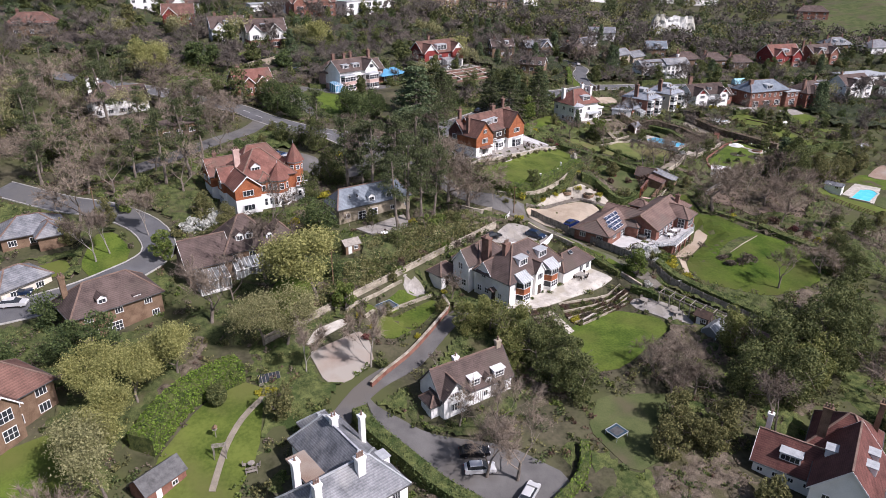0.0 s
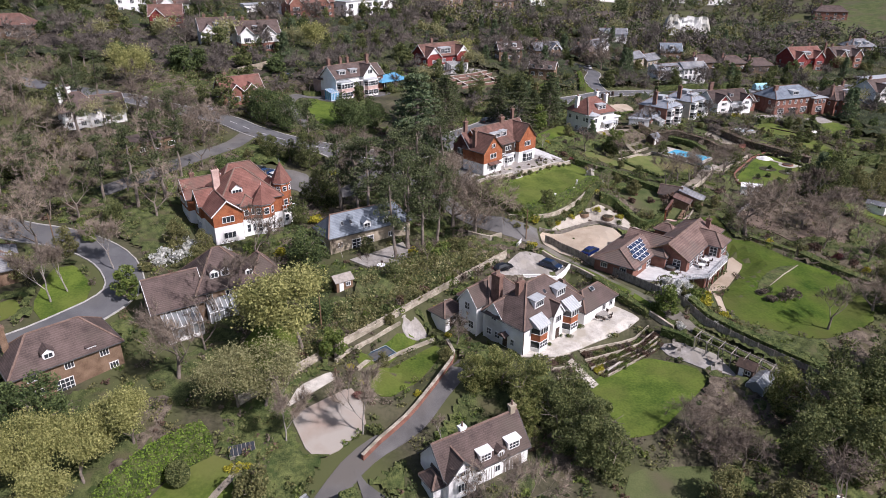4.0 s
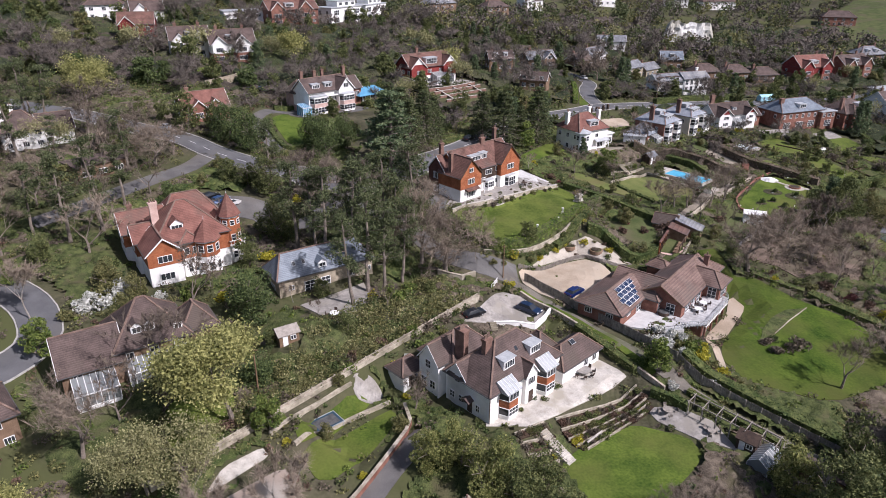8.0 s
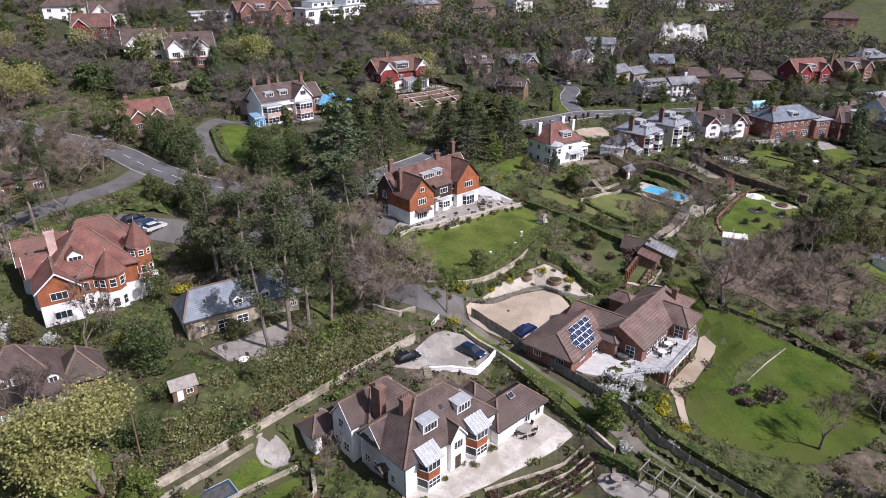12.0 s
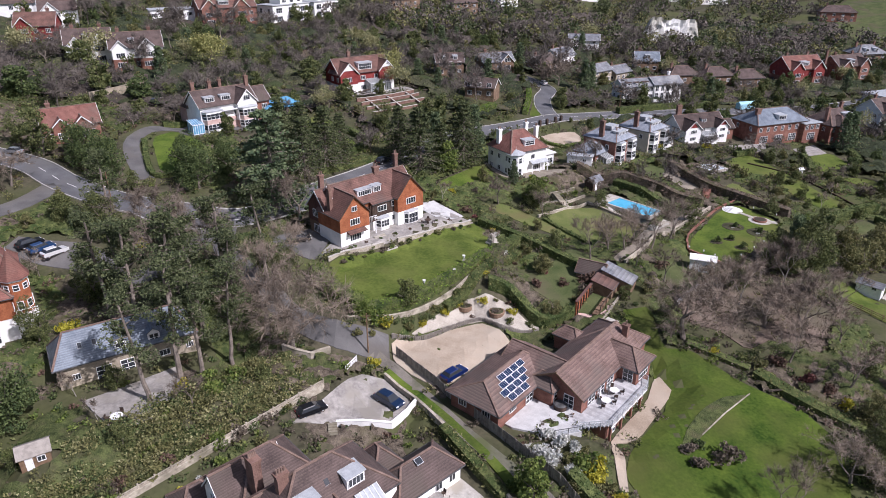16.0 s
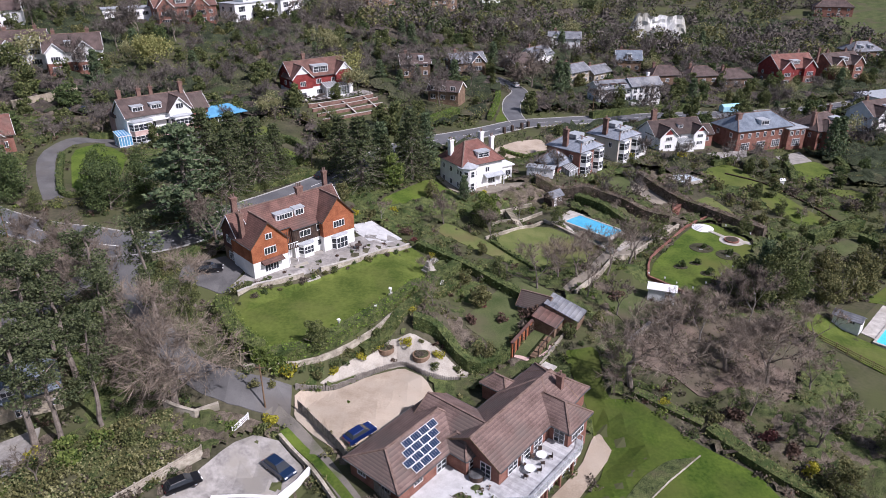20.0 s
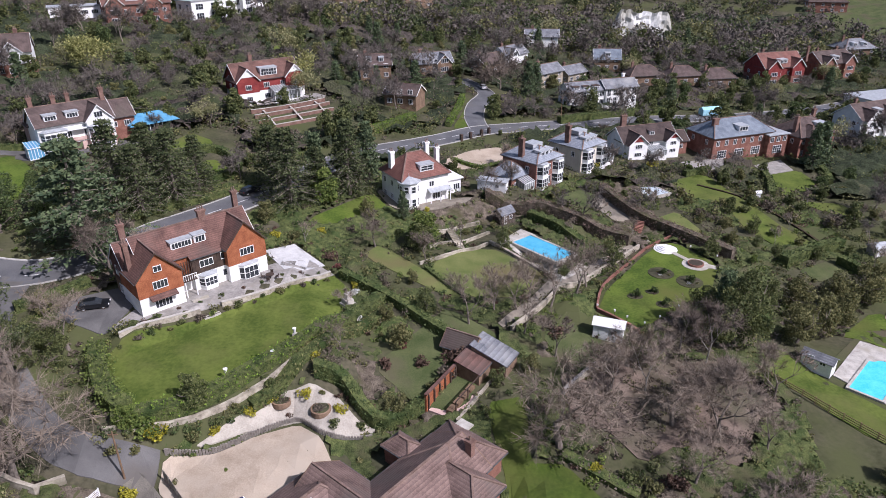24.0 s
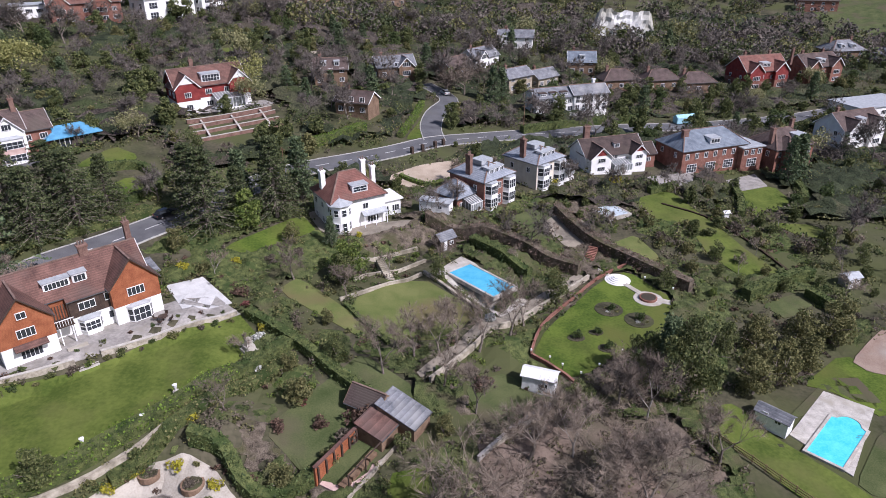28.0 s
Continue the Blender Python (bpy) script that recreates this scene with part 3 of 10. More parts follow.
def wall_block(parent, b, z_low=-2.0):
    """Walls of one block, in one or two facings, with gable ends."""
    x0, x1, y0, y1, eave, ridge, kind = (b[k] for k in ("x0", "x1", "y0", "y1", "eave", "ridge", "roof"))
    split = b.get("split")
    low = split if split else eave
    bm = bmesh.new()
    box(bm, x0, x1, y0, y1, z_low, low)
    tops = bm
    if split:
        part("wall", bm, b["wall"], parent)
        tops = bmesh.new()
        o = 0.06
        box(tops, x0 - o, x1 + o, y0 - o, y1 + o, low, eave)
    rise = (ridge - eave) - 0.12
    if kind == "gx":
        extruded(tops, [(y0, eave), (y1, eave), ((y0 + y1) / 2, eave + rise)], "x", x0, x1)
    elif kind == "gy":
        extruded(tops, [(x0, eave), (x1, eave), ((x0 + x1) / 2, eave + rise)], "y", y0, y1)
    elif kind == "mono":
        extruded(tops, [(y0, eave - 0.1), (y1, eave - 0.1), (y1, ridge - 0.2)], "x", x0, x1)
    part("upper_wall" if split else "wall", tops, b.get("upper", b["wall"]) if split else b["wall"], parent)


def house(name, x, y, turn, label, blocks, chimneys=(), category="house", base=None, roof_mat=None, wall=None, group="", barge=True, low=-2.5):
    """A house of several roofed blocks. Windows: {face: (count, width, height, cols, sills)} per block."""
    if base is None:
        base = ground(x, y)
    h = thing(name, x, y, base, turn, label, category, group)
    r = radians(turn)
    for b in blocks:
        b.setdefault("wall", wall or white_wall)
        b.setdefault("roofmat", roof_mat or roof_brown)
        x0, x1, y0, y1 = b["x0"], b["x1"], b["y0"], b["y1"]
        KEEP_OUT.append([(x + math.cos(r) * a - math.sin(r) * c, y + math.sin(r) * a + math.cos(r) * c)
                         for a, c in ((x0 - 1.2, y0 - 1.2), (x1 + 1.2, y0 - 1.2), (x1 + 1.2, y1 + 1.2), (x0 - 1.2, y1 + 1.2))])
        wall_block(h, b, low)
        bm = bmesh.new()
        over = b.get("over", 0.45)
        roof_mesh(bm, x0, x1, y0, y1, b["eave"], b["ridge"], b["roof"], over, hip=b.get("hip"))
        rf = part("roof", bm, b["roofmat"], h)
        bm = bmesh.new()
        lines = ridge_lines(b["roof"], x0, x1, y0, y1, b["eave"], b["ridge"], over, b.get("hip"))
        if lines:
            for p, q in lines:
                beam(bm, (p[0], p[1], p[2] + 0.02), (q[0], q[1], q[2] + 0.02), 0.26, 0.14)
            part("ridge_tiles", bm, b.get("ridgemat", ridge_m), rf)
        else:
            bm.free()
        # white barge boards on gable ends, gutters on the eaves
        if barge and b["roof"] in ("gx", "gy"):
            o = over + 0.03
            gx = b["roof"] == "gx"
            lo, hi = (y0 - over, y1 + over) if gx else (x0 - over, x1 + over)
            m = (lo + hi) / 2
            e0, r0 = b["eave"], b["ridge"]
            for e in ((x0 - o, x1 + o) if gx else (y0 - o, y1 + o)):
                bm = bmesh.new()
                extruded(bm, [(lo, e0 - 0.24), (lo, e0 + 0.03), (m, r0 + 0.03), (hi, e0 + 0.03), (hi, e0 - 0.24), (m, r0 - 0.26)], "x" if gx else "y", e - 0.03, e + 0.03)
                part("barge_board", bm, b.get("bargemat", white_paint), rf)
        if b["roof"] in ("hip", "gx", "gy", "mono"):
            bm = bmesh.new()
            z = b["eave"] - 0.12
            o = over + 0.06
            if b["roof"] in ("hip", "gx", "mono"):
                beam(bm, (x0 - over, y0 - o, z), (x1 + over, y0 - o, z), 0.11)
            if b["roof"] in ("hip", "gx"):
                beam(bm, (x0 - over, y1 + o, z), (x1 + over, y1 + o, z), 0.11)
            if b["roof"] in ("hip", "gy"):
                beam(bm, (x0 - o, y0 - over, z), (x0 - o, y1 + over, z), 0.11)
                beam(bm, (x1 + o, y0 - over, z), (x1 + o, y1 + over, z), 0.11)
            part("gutter", bm, b.get("gutter", gutter_m), rf)
        for face, rowspec in b.get("win", {}).items():
            for spec in rowspec if isinstance(rowspec, list) else [rowspec]:
                n, w, hh, cols, sills = spec[:5]
                off = 0.07 if b.get("split") else 0.0
                for s in sills:
                    o2 = off if s >= (b.get("split") or 0) else 0.0
                    for i in range(n):
                        f = (i + 0.5) / n
                        if len(spec) > 5:
                            f = spec[5][i]
                        if face in ("-y", "+y"):
                            window(h, face, x0 + (x1 - x0) * f, (y0 - o2) if face == "-y" else (y1 + o2), s, w, hh, cols, 2 if hh > 1.6 else 1)
                        else:
                            window(h, face, (x0 - o2) if face == "-x" else (x1 + o2), y0 + (y1 - y0) * f, s, w, hh, cols, 2 if hh > 1.6 else 1)
    for c in chimneys:
        chimney(h, *c)
    return h


# -- plants
def fast_mesh(name, verts, faces, material):
    me = bpy.data.meshes.new(name)
    me.from_pydata(verts, [], faces)
    me.materials.append(material)
    return me


def leaf_arrays(rng, centres, size, flat=0.0, slim=0.8):
    """Small folded leaves at the given points, turned every way (flat: laid level)."""
    c = np.asarray(centres, float)
    n = len(c)
    a = rng.normal(size=(n, 3))
    a[:, 2] *= 1 - flat
    a /= np.linalg.norm(a, axis=1)[:, None]
    b = rng.normal(size=(n, 3))
    b[:, 2] *= 1 - flat
    b -= a * (a * b).sum(1)[:, None]
    b /= np.linalg.norm(b, axis=1)[:, None]
    s = size * 1.25 * rng.uniform(0.6, 1.35, n)[:, None]
    a, b = a * s, b * s * slim
    up = np.cross(a, b) / np.maximum(s, 1e-6) * 0.25
    v = np.stack([c - a * 0.9 + up, c + b + a * 0.25, c + a * 0.8 - b * 0.7], 1).reshape(-1, 3)
    f = np.arange(3 * n).reshape(-1, 3)
    return v, f


def leaf_mesh(name, rng, centres, size, material, flat=0.0):
    v, f = leaf_arrays(rng, centres, size, flat)
    return fast_mesh(name, v.tolist(), f.tolist(), material)


def clump_points(rng, centres, radii, per, squash=0.75):
    """Points on the outer part of several uneven clumps."""
    pts = []
    for c, r in zip(centres, radii):
        d = rng.normal(size=(per, 3))
        d /= np.linalg.norm(d, axis=1)[:, None]
        rad = r * rng.uniform(0.55, 1.05, per) ** 0.6
        p = d * rad[:, None]
        p[:, 2] *= squash
        pts.append(p + c)
    return np.concatenate(pts)


class Wood:
    """Tapered limbs that fork, gathered into one mesh, and the places of the twigs."""

    def __init__(self, seed, lite=False):
        self.rng = random.Random(seed)
        self.lite = lite
        self.v, self.f, self.tips = [], [], []

    def tube(self, p, q, r0, r1, n):
        d = (q - p).normalized()
        s = d.cross(Vector((0.3, 0.9, 0.2))).normalized()
        u = s.cross(d)
        k = len(self.v)
        for c, r in ((p, r0), (q, r1)):
            for i in range(n):
                a = 6.28318 * i / n
                self.v.append(tuple(c + (s * math.cos(a) + u * math.sin(a)) * r))
        for i in range(n):
            j = (i + 1) % n
            self.f.append((k + i, k + j, k + n + j, k + n + i))

    def limb(self, p, d, length, r, level, fork, spread, up=0.12, shrink=0.72):
        g = self.rng
        if r < (0.012 if self.lite else 0.0055):
            return
        segs = 3 if level > 3 else 1 if self.lite and level < 2 else 2
        n = (5 if self.lite else 7) if level > 3 else 3 if self.lite or level < 2 else 4
        for i in range(segs):
            d = (d + Vector((g.gauss(0, .11), g.gauss(0, .11), g.gauss(0, .07) + up * 0.35))).normalized()
            q = p + d * (length / segs)
            r1 = r * 0.82
            self.tube(p, q, r, r1, n)
            p, r = q, r1
            if level <= 1:
                self.tips.append((p.copy(), d.copy()))
            if i == segs - 2 and level > 1 and g.random() < 0.8:
                self.side(p, d, length, r, level, fork, spread, up, shrink)
        if level > 0:
            for _ in range(fork):
                self.side(p, d, length, r, level, fork, spread, up, shrink)
        self.tips.append((p.copy(), d.copy()))

    def side(self, p, d, length, r, level, fork, spread, up, shrink):
        g = self.rng
        w = Vector((g.gauss(0, 1), g.gauss(0, 1), g.gauss(0, .5)))
        w = (w - d * w.dot(d)).normalized()
        a = radians(g.uniform(spread * 0.5, spread * 1.2))
        nd = (d * math.cos(a) + w * math.sin(a) + Vector((0, 0, up))).normalized()
        self.limb(p, nd, length * shrink * g.uniform(0.8, 1.15), r * 0.66, level - 1, fork, spread, up, shrink)

    def twigs(self, per, length, width):
        """Thin bare shoots round the tips."""
        g = self.rng
        v, f = [], []
        for p, d in self.tips:
            for _ in range(per):
                w = Vector((g.gauss(0, 1), g.gauss(0, 1), g.gauss(0, 1)))
                e = (d * 0.6 + w * 0.62 + Vector((0, 0, .08))).normalized()
                s = e.cross(w).normalized() * width
                L = length * g.uniform(0.5, 1.2)
                k = len(v)
                v += [tuple(p - s), tuple(p + s), tuple(p + e * L + w * 0.05 * L)]
                f.append((k, k + 1, k + 2))
        return v, f


TREES = {}


def tree_meshes(kind, seed, lite=False):
    """Trunk and crown of one tree, about its true size; crown: leaves or bare twigs."""
    key = (kind, seed, lite)          # lite: 1 a plainer tree, 2 one far off with larger leaves
    if key in TREES:
        return TREES[key]
    rng = np.random.default_rng(1000 + seed)
    w = Wood(seed * 7 + 3, lite)
    g = w.rng
    O = Vector((0, 0, -0.6))
    if kind in ("bare", "bare_wide", "birch", "spring", "spring_thin"):
        deep = 4 if lite else 5
        if kind == "bare":
            w.limb(O, Vector((0, 0, 1)), 4.6, 0.34, deep, 2, 42, 0.16, 0.78 if lite else 0.72)
        elif kind == "bare_wide":
            w.limb(O, Vector((0, 0, 1)), 3.4, 0.40, deep, 2, 62, 0.06, 0.84 if lite else 0.78)
        elif kind == "birch":
            w.limb(O, Vector((0, 0, 1)), 4.4, 0.16, 4, 2, 30, 0.22, 0.66)
        else:
            w.limb(O, Vector((0, 0, 1)), 4.0, 0.30, deep, 2, 45, 0.16, 0.78 if lite else 0.72)
        trunk = fast_mesh("trunk", w.v, w.f, bark_pale if kind == "birch" else bark)
        if kind.startswith("spring"):
            pts = []
            for p, d in w.tips:
                for _ in range((80 if kind == "spring" else 40) // (3 if lite == 2 else 2 if lite else 1)):
                    pts.append(tuple(p + d * g.uniform(0, .8) + Vector((g.gauss(0, 1.0), g.gauss(0, 1.0), g.gauss(0, .8))) * (1.0 if lite else 0.65)))
            crown = leaf_mesh("crown", rng, pts, 0.3 if lite == 2 else 0.2 if lite else 0.12, leaf_yellow if kind == "spring" else leaf_bud)
        else:
            v, f = w.twigs((9 if lite == 2 else 10 if lite else 7 if kind == "bare_wide" else 9) if kind != "birch" else 14, 2.3 if lite == 2 else 1.7 if lite else 1.35, 0.07 if lite == 2 else 0.045 if lite else 0.024)
            crown = fast_mesh("crown", v, f, twig_m)
    elif kind == "pine":
        H = g.uniform(15, 18)
        p, d, r = O, Vector((g.gauss(0, .03), g.gauss(0, .03), 1)).normalized(), 0.38
        spots = []
        for i in range(9):
            q = p + d * (H / 9) + Vector((g.gauss(0, .12), g.gauss(0, .12), 0))
            w.tube(p, q, r, r * 0.88, 7)
            p, r = q, r * 0.88
            if i >= 3:
                for _ in range(3 if i < 8 else 5):
                    a = g.uniform(0, 6.28)
                    L = g.uniform(0.8, 2.5) * (1.2 - 0.1 * abs(i - 5))
                    e = p + Vector((math.cos(a) * L, math.sin(a) * L, g.uniform(-.2, .9)))
                    w.tube(p, e, 0.09, 0.03, 4)
                    spots.append((tuple(e), g.uniform(0.8, 1.4)))
                    spots.append((tuple(p.lerp(e, .55)), g.uniform(0.6, 1.0)))
        for _ in range(5):
            a, z = g.uniform(0, 6.28), g.uniform(0.25, 0.55) * H
            w.tube(Vector((0, 0, z)), Vector((math.cos(a) * 1.2, math.sin(a) * 1.2, z + .2)), 0.05, 0.02, 3)
        trunk = fast_mesh("trunk", w.v, w.f, bark)
        pts = clump_points(rng, [s[0] for s in spots], [s[1] * 0.9 for s in spots], 110, 0.75)
        crown = leaf_mesh("crown", rng, pts, 0.13, leaf_pine, 0.2)
    elif kind in ("cedar", "spruce", "fir"):
        H = {"cedar": 14, "spruce": 12, "fir": 15}[kind]
        w.tube(O, Vector((0, 0, H * .6)), 0.45, 0.22, 7)
        w.tube(Vector((0, 0, H * .6)), Vector((0, 0, H)), 0.22, 0.03, 6)
        pts = []
        layers = 10 if kind == "cedar" else 15 if kind == "fir" else 18
        for i in range(layers):
            z = H * (0.12 + 0.86 * i / (layers - 1))
            R = {"cedar": 6.4, "spruce": 2.9, "fir": 5.4}[kind] * (1 - (i / layers)) ** 0.75 + 0.35
            for b in range(13 if kind != "spruce" else 9):
                a = g.uniform(0, 6.28)
                L = R * g.uniform(0.7, 1.1)
                e = Vector((math.cos(a) * L, math.sin(a) * L, z - L * 0.12))
                w.tube(Vector((0, 0, z)), e, 0.07, 0.02, 3)
                m = 14 if lite else 48 if kind == "cedar" else 30
                for _ in range(m):
                    k = g.uniform(0.25, 1.05)
                    s = (1.1 - k) * 0.9 + 0.25
                    pts.append((e.x * k + g.gauss(0, s * .55), e.y * k + g.gauss(0, s * .55), z + (e.z - z) * k + g.gauss(0, .14)))
        trunk = fast_mesh("trunk", w.v, w.f, bark)
        crown = leaf_mesh("crown", rng, pts, 0.3 if lite else 0.24 if kind == "cedar" else 0.2, leaf_fir if kind == "fir" else leaf_cedar, 0.45 if kind == "cedar" else 0.25)
    else:
        mats = {"evergreen": leaf_dark, "yew": leaf_dark, "olive": leaf_olive, "fresh": leaf_green, "holm": hedge_m, "laurel": leaf_sunlit}
        H, R, n = {"evergreen": (9.5, 3.2, 26), "yew": (6.0, 2.6, 18), "olive": (6.5, 2.7, 20), "fresh": (5.0, 2.2, 16), "holm": (8.0, 3.6, 28), "laurel": (8.5, 3.1, 26)}[kind]
        w.limb(O, Vector((0, 0, 1)), H * 0.4, 0.25, 1 if lite else 2, 3, 45, 0.1)
        trunk = fast_mesh("trunk", w.v, w.f, bark)
        cs, rs = [], []
        for i in range(n):
            z = rng.uniform(0.12, 0.95)
            rr = R * (1 - 0.72 * abs(z - 0.38) ** 1.3) * rng.uniform(0.35, 0.8)
            a = rng.uniform(0, 6.28)
            cs.append((math.cos(a) * rr, math.sin(a) * rr, H * z))
            rs.append(R * rng.uniform(0.28, 0.5))
        pts = clump_points(rng, cs, rs, 75 if lite == 2 else 100 if lite else 260 if kind in ("evergreen", "laurel") else 200, 0.85)
        crown = leaf_mesh("crown", rng, pts, 0.32 if lite == 2 else 0.2 if lite else 0.125 if kind in ("evergreen", "laurel") else 0.14, mats[kind])
    TREES[key] = (trunk, crown)
    return TREES[key]


TREE_TEXT = {
    "bare": ("tall bare tree with fine brown twigs", "bare_tree"), "bare_wide": ("wide spreading bare tree with grey-brown twigs", "bare_tree"),
    "birch": ("slender bare birch with pale bark", "birch_tree"), "spring": ("tree in fresh yellow-green spring leaf", "spring_tree"),
    "spring_thin": ("thinly leaved olive-green garden tree", "thin_tree"), "pine": ("tall pine with bare trunk and dark crown", "pine_tree"),
    "cedar": ("broad green cedar with level branches", "cedar_tree"), "spruce": ("narrow dark green conifer tree", "conifer_tree"),
    "evergreen": ("dense dark green evergreen tree", "evergreen_tree"), "yew": ("low rounded dark yew tree", "yew_tree"),
    "olive": ("bushy rounded olive-green garden tree", "bushy_tree"), "fresh": ("small bright green leafy tree", "leafy_tree"),
    "fir": ("broad dark green fir with drooping branches", "fir_tree"),
    "holm": ("large rounded dark evergreen oak", "evergreen_oak"),
    "laurel": ("tall sunlit olive-green laurel", "laurel_tree")}
GROWN = []


def tree(kind, x, y, size=1.0, seed=None, wide=1.0, label="", z=None, lite=False):
    seed = (len(GROWN) * 5 + int(abs(x * 3))) % 3 if seed is None else seed
    trunk, crown = tree_meshes(kind, seed, lite)
    text, name = TREE_TEXT[kind]
    g = random.Random(int(x * 71 + y * 13))
    t = thing(name, x, y, sheet_z(x, y) if z is None else z, g.uniform(0, 360), label or text, "tree")
    t.scale = (size * wide, size * wide, size * g.uniform(0.94, 1.06))
    linked("trunk", trunk, t)
    linked("crown", crown, t)
    GROWN.append((x, y))
    return t


SHRUBS = {}
SHRUB_MATS = {"dark": leaf_dark, "green": leaf_green, "olive": leaf_olive, "gold": leaf_gold, "brown": leaf_brown, "red": leaf_red,
              "white": blossom, "heather": heather, "hedge": hedge_m}
SHRUB_TEXT = {"dark": "dark green evergreen shrub", "green": "fresh green leafy garden shrub", "olive": "loose olive-green garden shrub", "gold": "golden yellow garden shrub",
              "brown": "brown-leaved low garden shrub", "red": "low reddish garden shrub", "white": "shrub in white blossom", "heather": "low grey-brown twiggy shrub",
              "hedge": "clipped round green bush"}


def shrub_mesh(kind, seed):
    if (kind, seed) not in SHRUBS:
        rng = np.random.default_rng(seed + 77)
        n = 7
        cs = [(rng.normal(0, .42), rng.normal(0, .42), rng.uniform(0.25, 0.8)) for _ in range(n)]
        pts = clump_points(rng, cs, rng.uniform(0.3, 0.55, n), 62, 0.9)
        pts[:, 2] = np.maximum(pts[:, 2], 0.02)
        SHRUBS[(kind, seed)] = leaf_mesh("shrub", rng, pts, 0.12, SHRUB_MATS[kind])
    return SHRUBS[(kind, seed)]


def shrub(kind, x, y, r=1.0, h=None, z=None, name="shrub", label=""):
    seed = int(abs(x * 7 + y * 3)) % 3
    ob = new(name, shrub_mesh(kind, seed))
    zz = sheet_z(x, y) if z is None else z
    ob.matrix_basis = pose(x, y, zz - 0.05, 0, 0, (x * 57 + y * 31) % 360) @ Matrix.Diagonal((r, r, h or r, 1))
    return tagged(ob, label or SHRUB_TEXT[kind], "shrub")


def hedge(points, width, height, material=None, label="long clipped green garden hedge", name="hedge", density=26, ragged=0.10, base=None):
    """Clipped hedge along a line: a dark core under a skin of small leaves."""
    rng = np.random.default_rng(int(abs(points[0][0] * 31 + points[0][1] * 7)) + 5)
    material = material or hedge_m
    line = smooth_line(points, 1.5)
    x0, y0 = line[0]
    z0 = sheet_z(x0, y0)
    h = thing(name, x0, y0, z0, 0, label, "hedge")
    bm = bmesh.new()
    pts = []
    rails = []
    for i, (x, y) in enumerate(line):
        a, b = line[max(i - 1, 0)], line[min(i + 1, len(line) - 1)]
        dx, dy = b[0] - a[0], b[1] - a[1]
        d = math.hypot(dx, dy) or 1
        nx, ny = -dy / d, dx / d
        z = sheet_z(x, y) - z0
        rails.append(((x - x0, y - y0, z), (nx, ny)))
        KEEP_OUT.append([(x - .8, y - .8), (x + .8, y - .8), (x + .8, y + .8), (x - .8, y + .8)])
    k = width / 2 - 0.1
    rings = []
    for (x, y, z), (nx, ny) in rails:
        rings.append([bm.verts.new(p) for p in ((x + nx * k, y + ny * k, z - .4), (x + nx * k, y + ny * k, z + height - .12),
                                               (x - nx * k, y - ny * k, z + height - .12), (x - nx * k, y - ny * k, z - .4))])
    for r1, r2 in zip(rings, rings[1:]):
        for i in range(4):
            bm.faces.new((r1[i], r1[(i + 1) % 4], r2[(i + 1) % 4], r2[i]))
    bm.faces.new(rings[0])
    bm.faces.new(rings[-1][::-1])
    part("hedge_core", bm, dry_cover if material is hedge_brown else ivy_cover, h)
    for ((x, y, z), (nx, ny)), ((x2, y2, z2), _) in zip(rails, rails[1:]):
        L = math.hypot(x2 - x, y2 - y)
        n = int(density * L * (2 * height + width) / 3)
        t = rng.uniform(0, 1, n)
        s = rng.uniform(0, 2 * height + width, n)
        for ti, si in zip(t, s):
            j = rng.normal(0, ragged)
            if si < height:
                off, zz = width / 2 + j, si
            elif si < 2 * height:
                off, zz = -width / 2 + j, si - height
            else:
                off, zz = si - 2 * height - width / 2, height + j
            pts.append((x + (x2 - x) * ti + nx * off, y + (y2 - y) * ti + ny * off, z + (z2 - z) * ti + zz))
    linked("hedge_leaves", leaf_mesh("hedge_leaves", rng, pts, 0.15, material), h)
    return h


def low_wall(points, height, thick, material, name="garden_wall", label="", cap=None, step=3.0, kind="structure", lower=0.6):
    """Wall along a line, stepping with the ground."""
    line = smooth_line(points, step) if len(points) > 2 else [tuple(np.array(points[0]) + (np.array(points[1]) - np.array(points[0])) * i / max(1, round(math.dist(*points) / step))) for i in range(max(1, round(math.dist(*points) / step)) + 1)]
    w = thing(name, line[0][0], line[0][1], 0, 0, label, "wall", kind=kind)
    x0, y0 = line[0]
    bm, bc = bmesh.new(), bmesh.new()
    n = len(line)
    sides = []
    for i, (x, y) in enumerate(line):
        a, b = line[max(i - 1, 0)], line[min(i + 1, n - 1)]
        dx, dy = b[0] - a[0], b[1] - a[1]
        d = math.hypot(dx, dy) or 1
        sides.append((x - x0, y - y0, sheet_z(x, y), -dy / d, dx / d))
        KEEP_OUT.append([(x - .5, y - .5), (x + .5, y - .5), (x + .5, y + .5), (x - .5, y + .5)])

    def ring(b, s, lo, hi, k):
        x, y, z, nx, ny = s
        return [b.verts.new(p) for p in ((x + nx * k, y + ny * k, z + lo), (x + nx * k, y + ny * k, z + hi), (x - nx * k, y - ny * k, z + hi), (x - nx * k, y - ny * k, z + lo))]

    for b, lo, hi, k in ((bm, -lower, height, thick / 2), (bc, height, height + 0.09, thick / 2 + 0.05)):
        rings = [ring(b, s, lo, hi, k) for s in sides]
        for r1, r2 in zip(rings, rings[1:]):
            for i in range(4):
                b.faces.new((r1[i], r1[(i + 1) % 4], r2[(i + 1) % 4], r2[i]))
        b.faces.new(rings[0])
        b.faces.new(rings[-1][::-1])
    part("masonry", bm, material, w)
    part("coping", bc, cap or material, w)
    return w


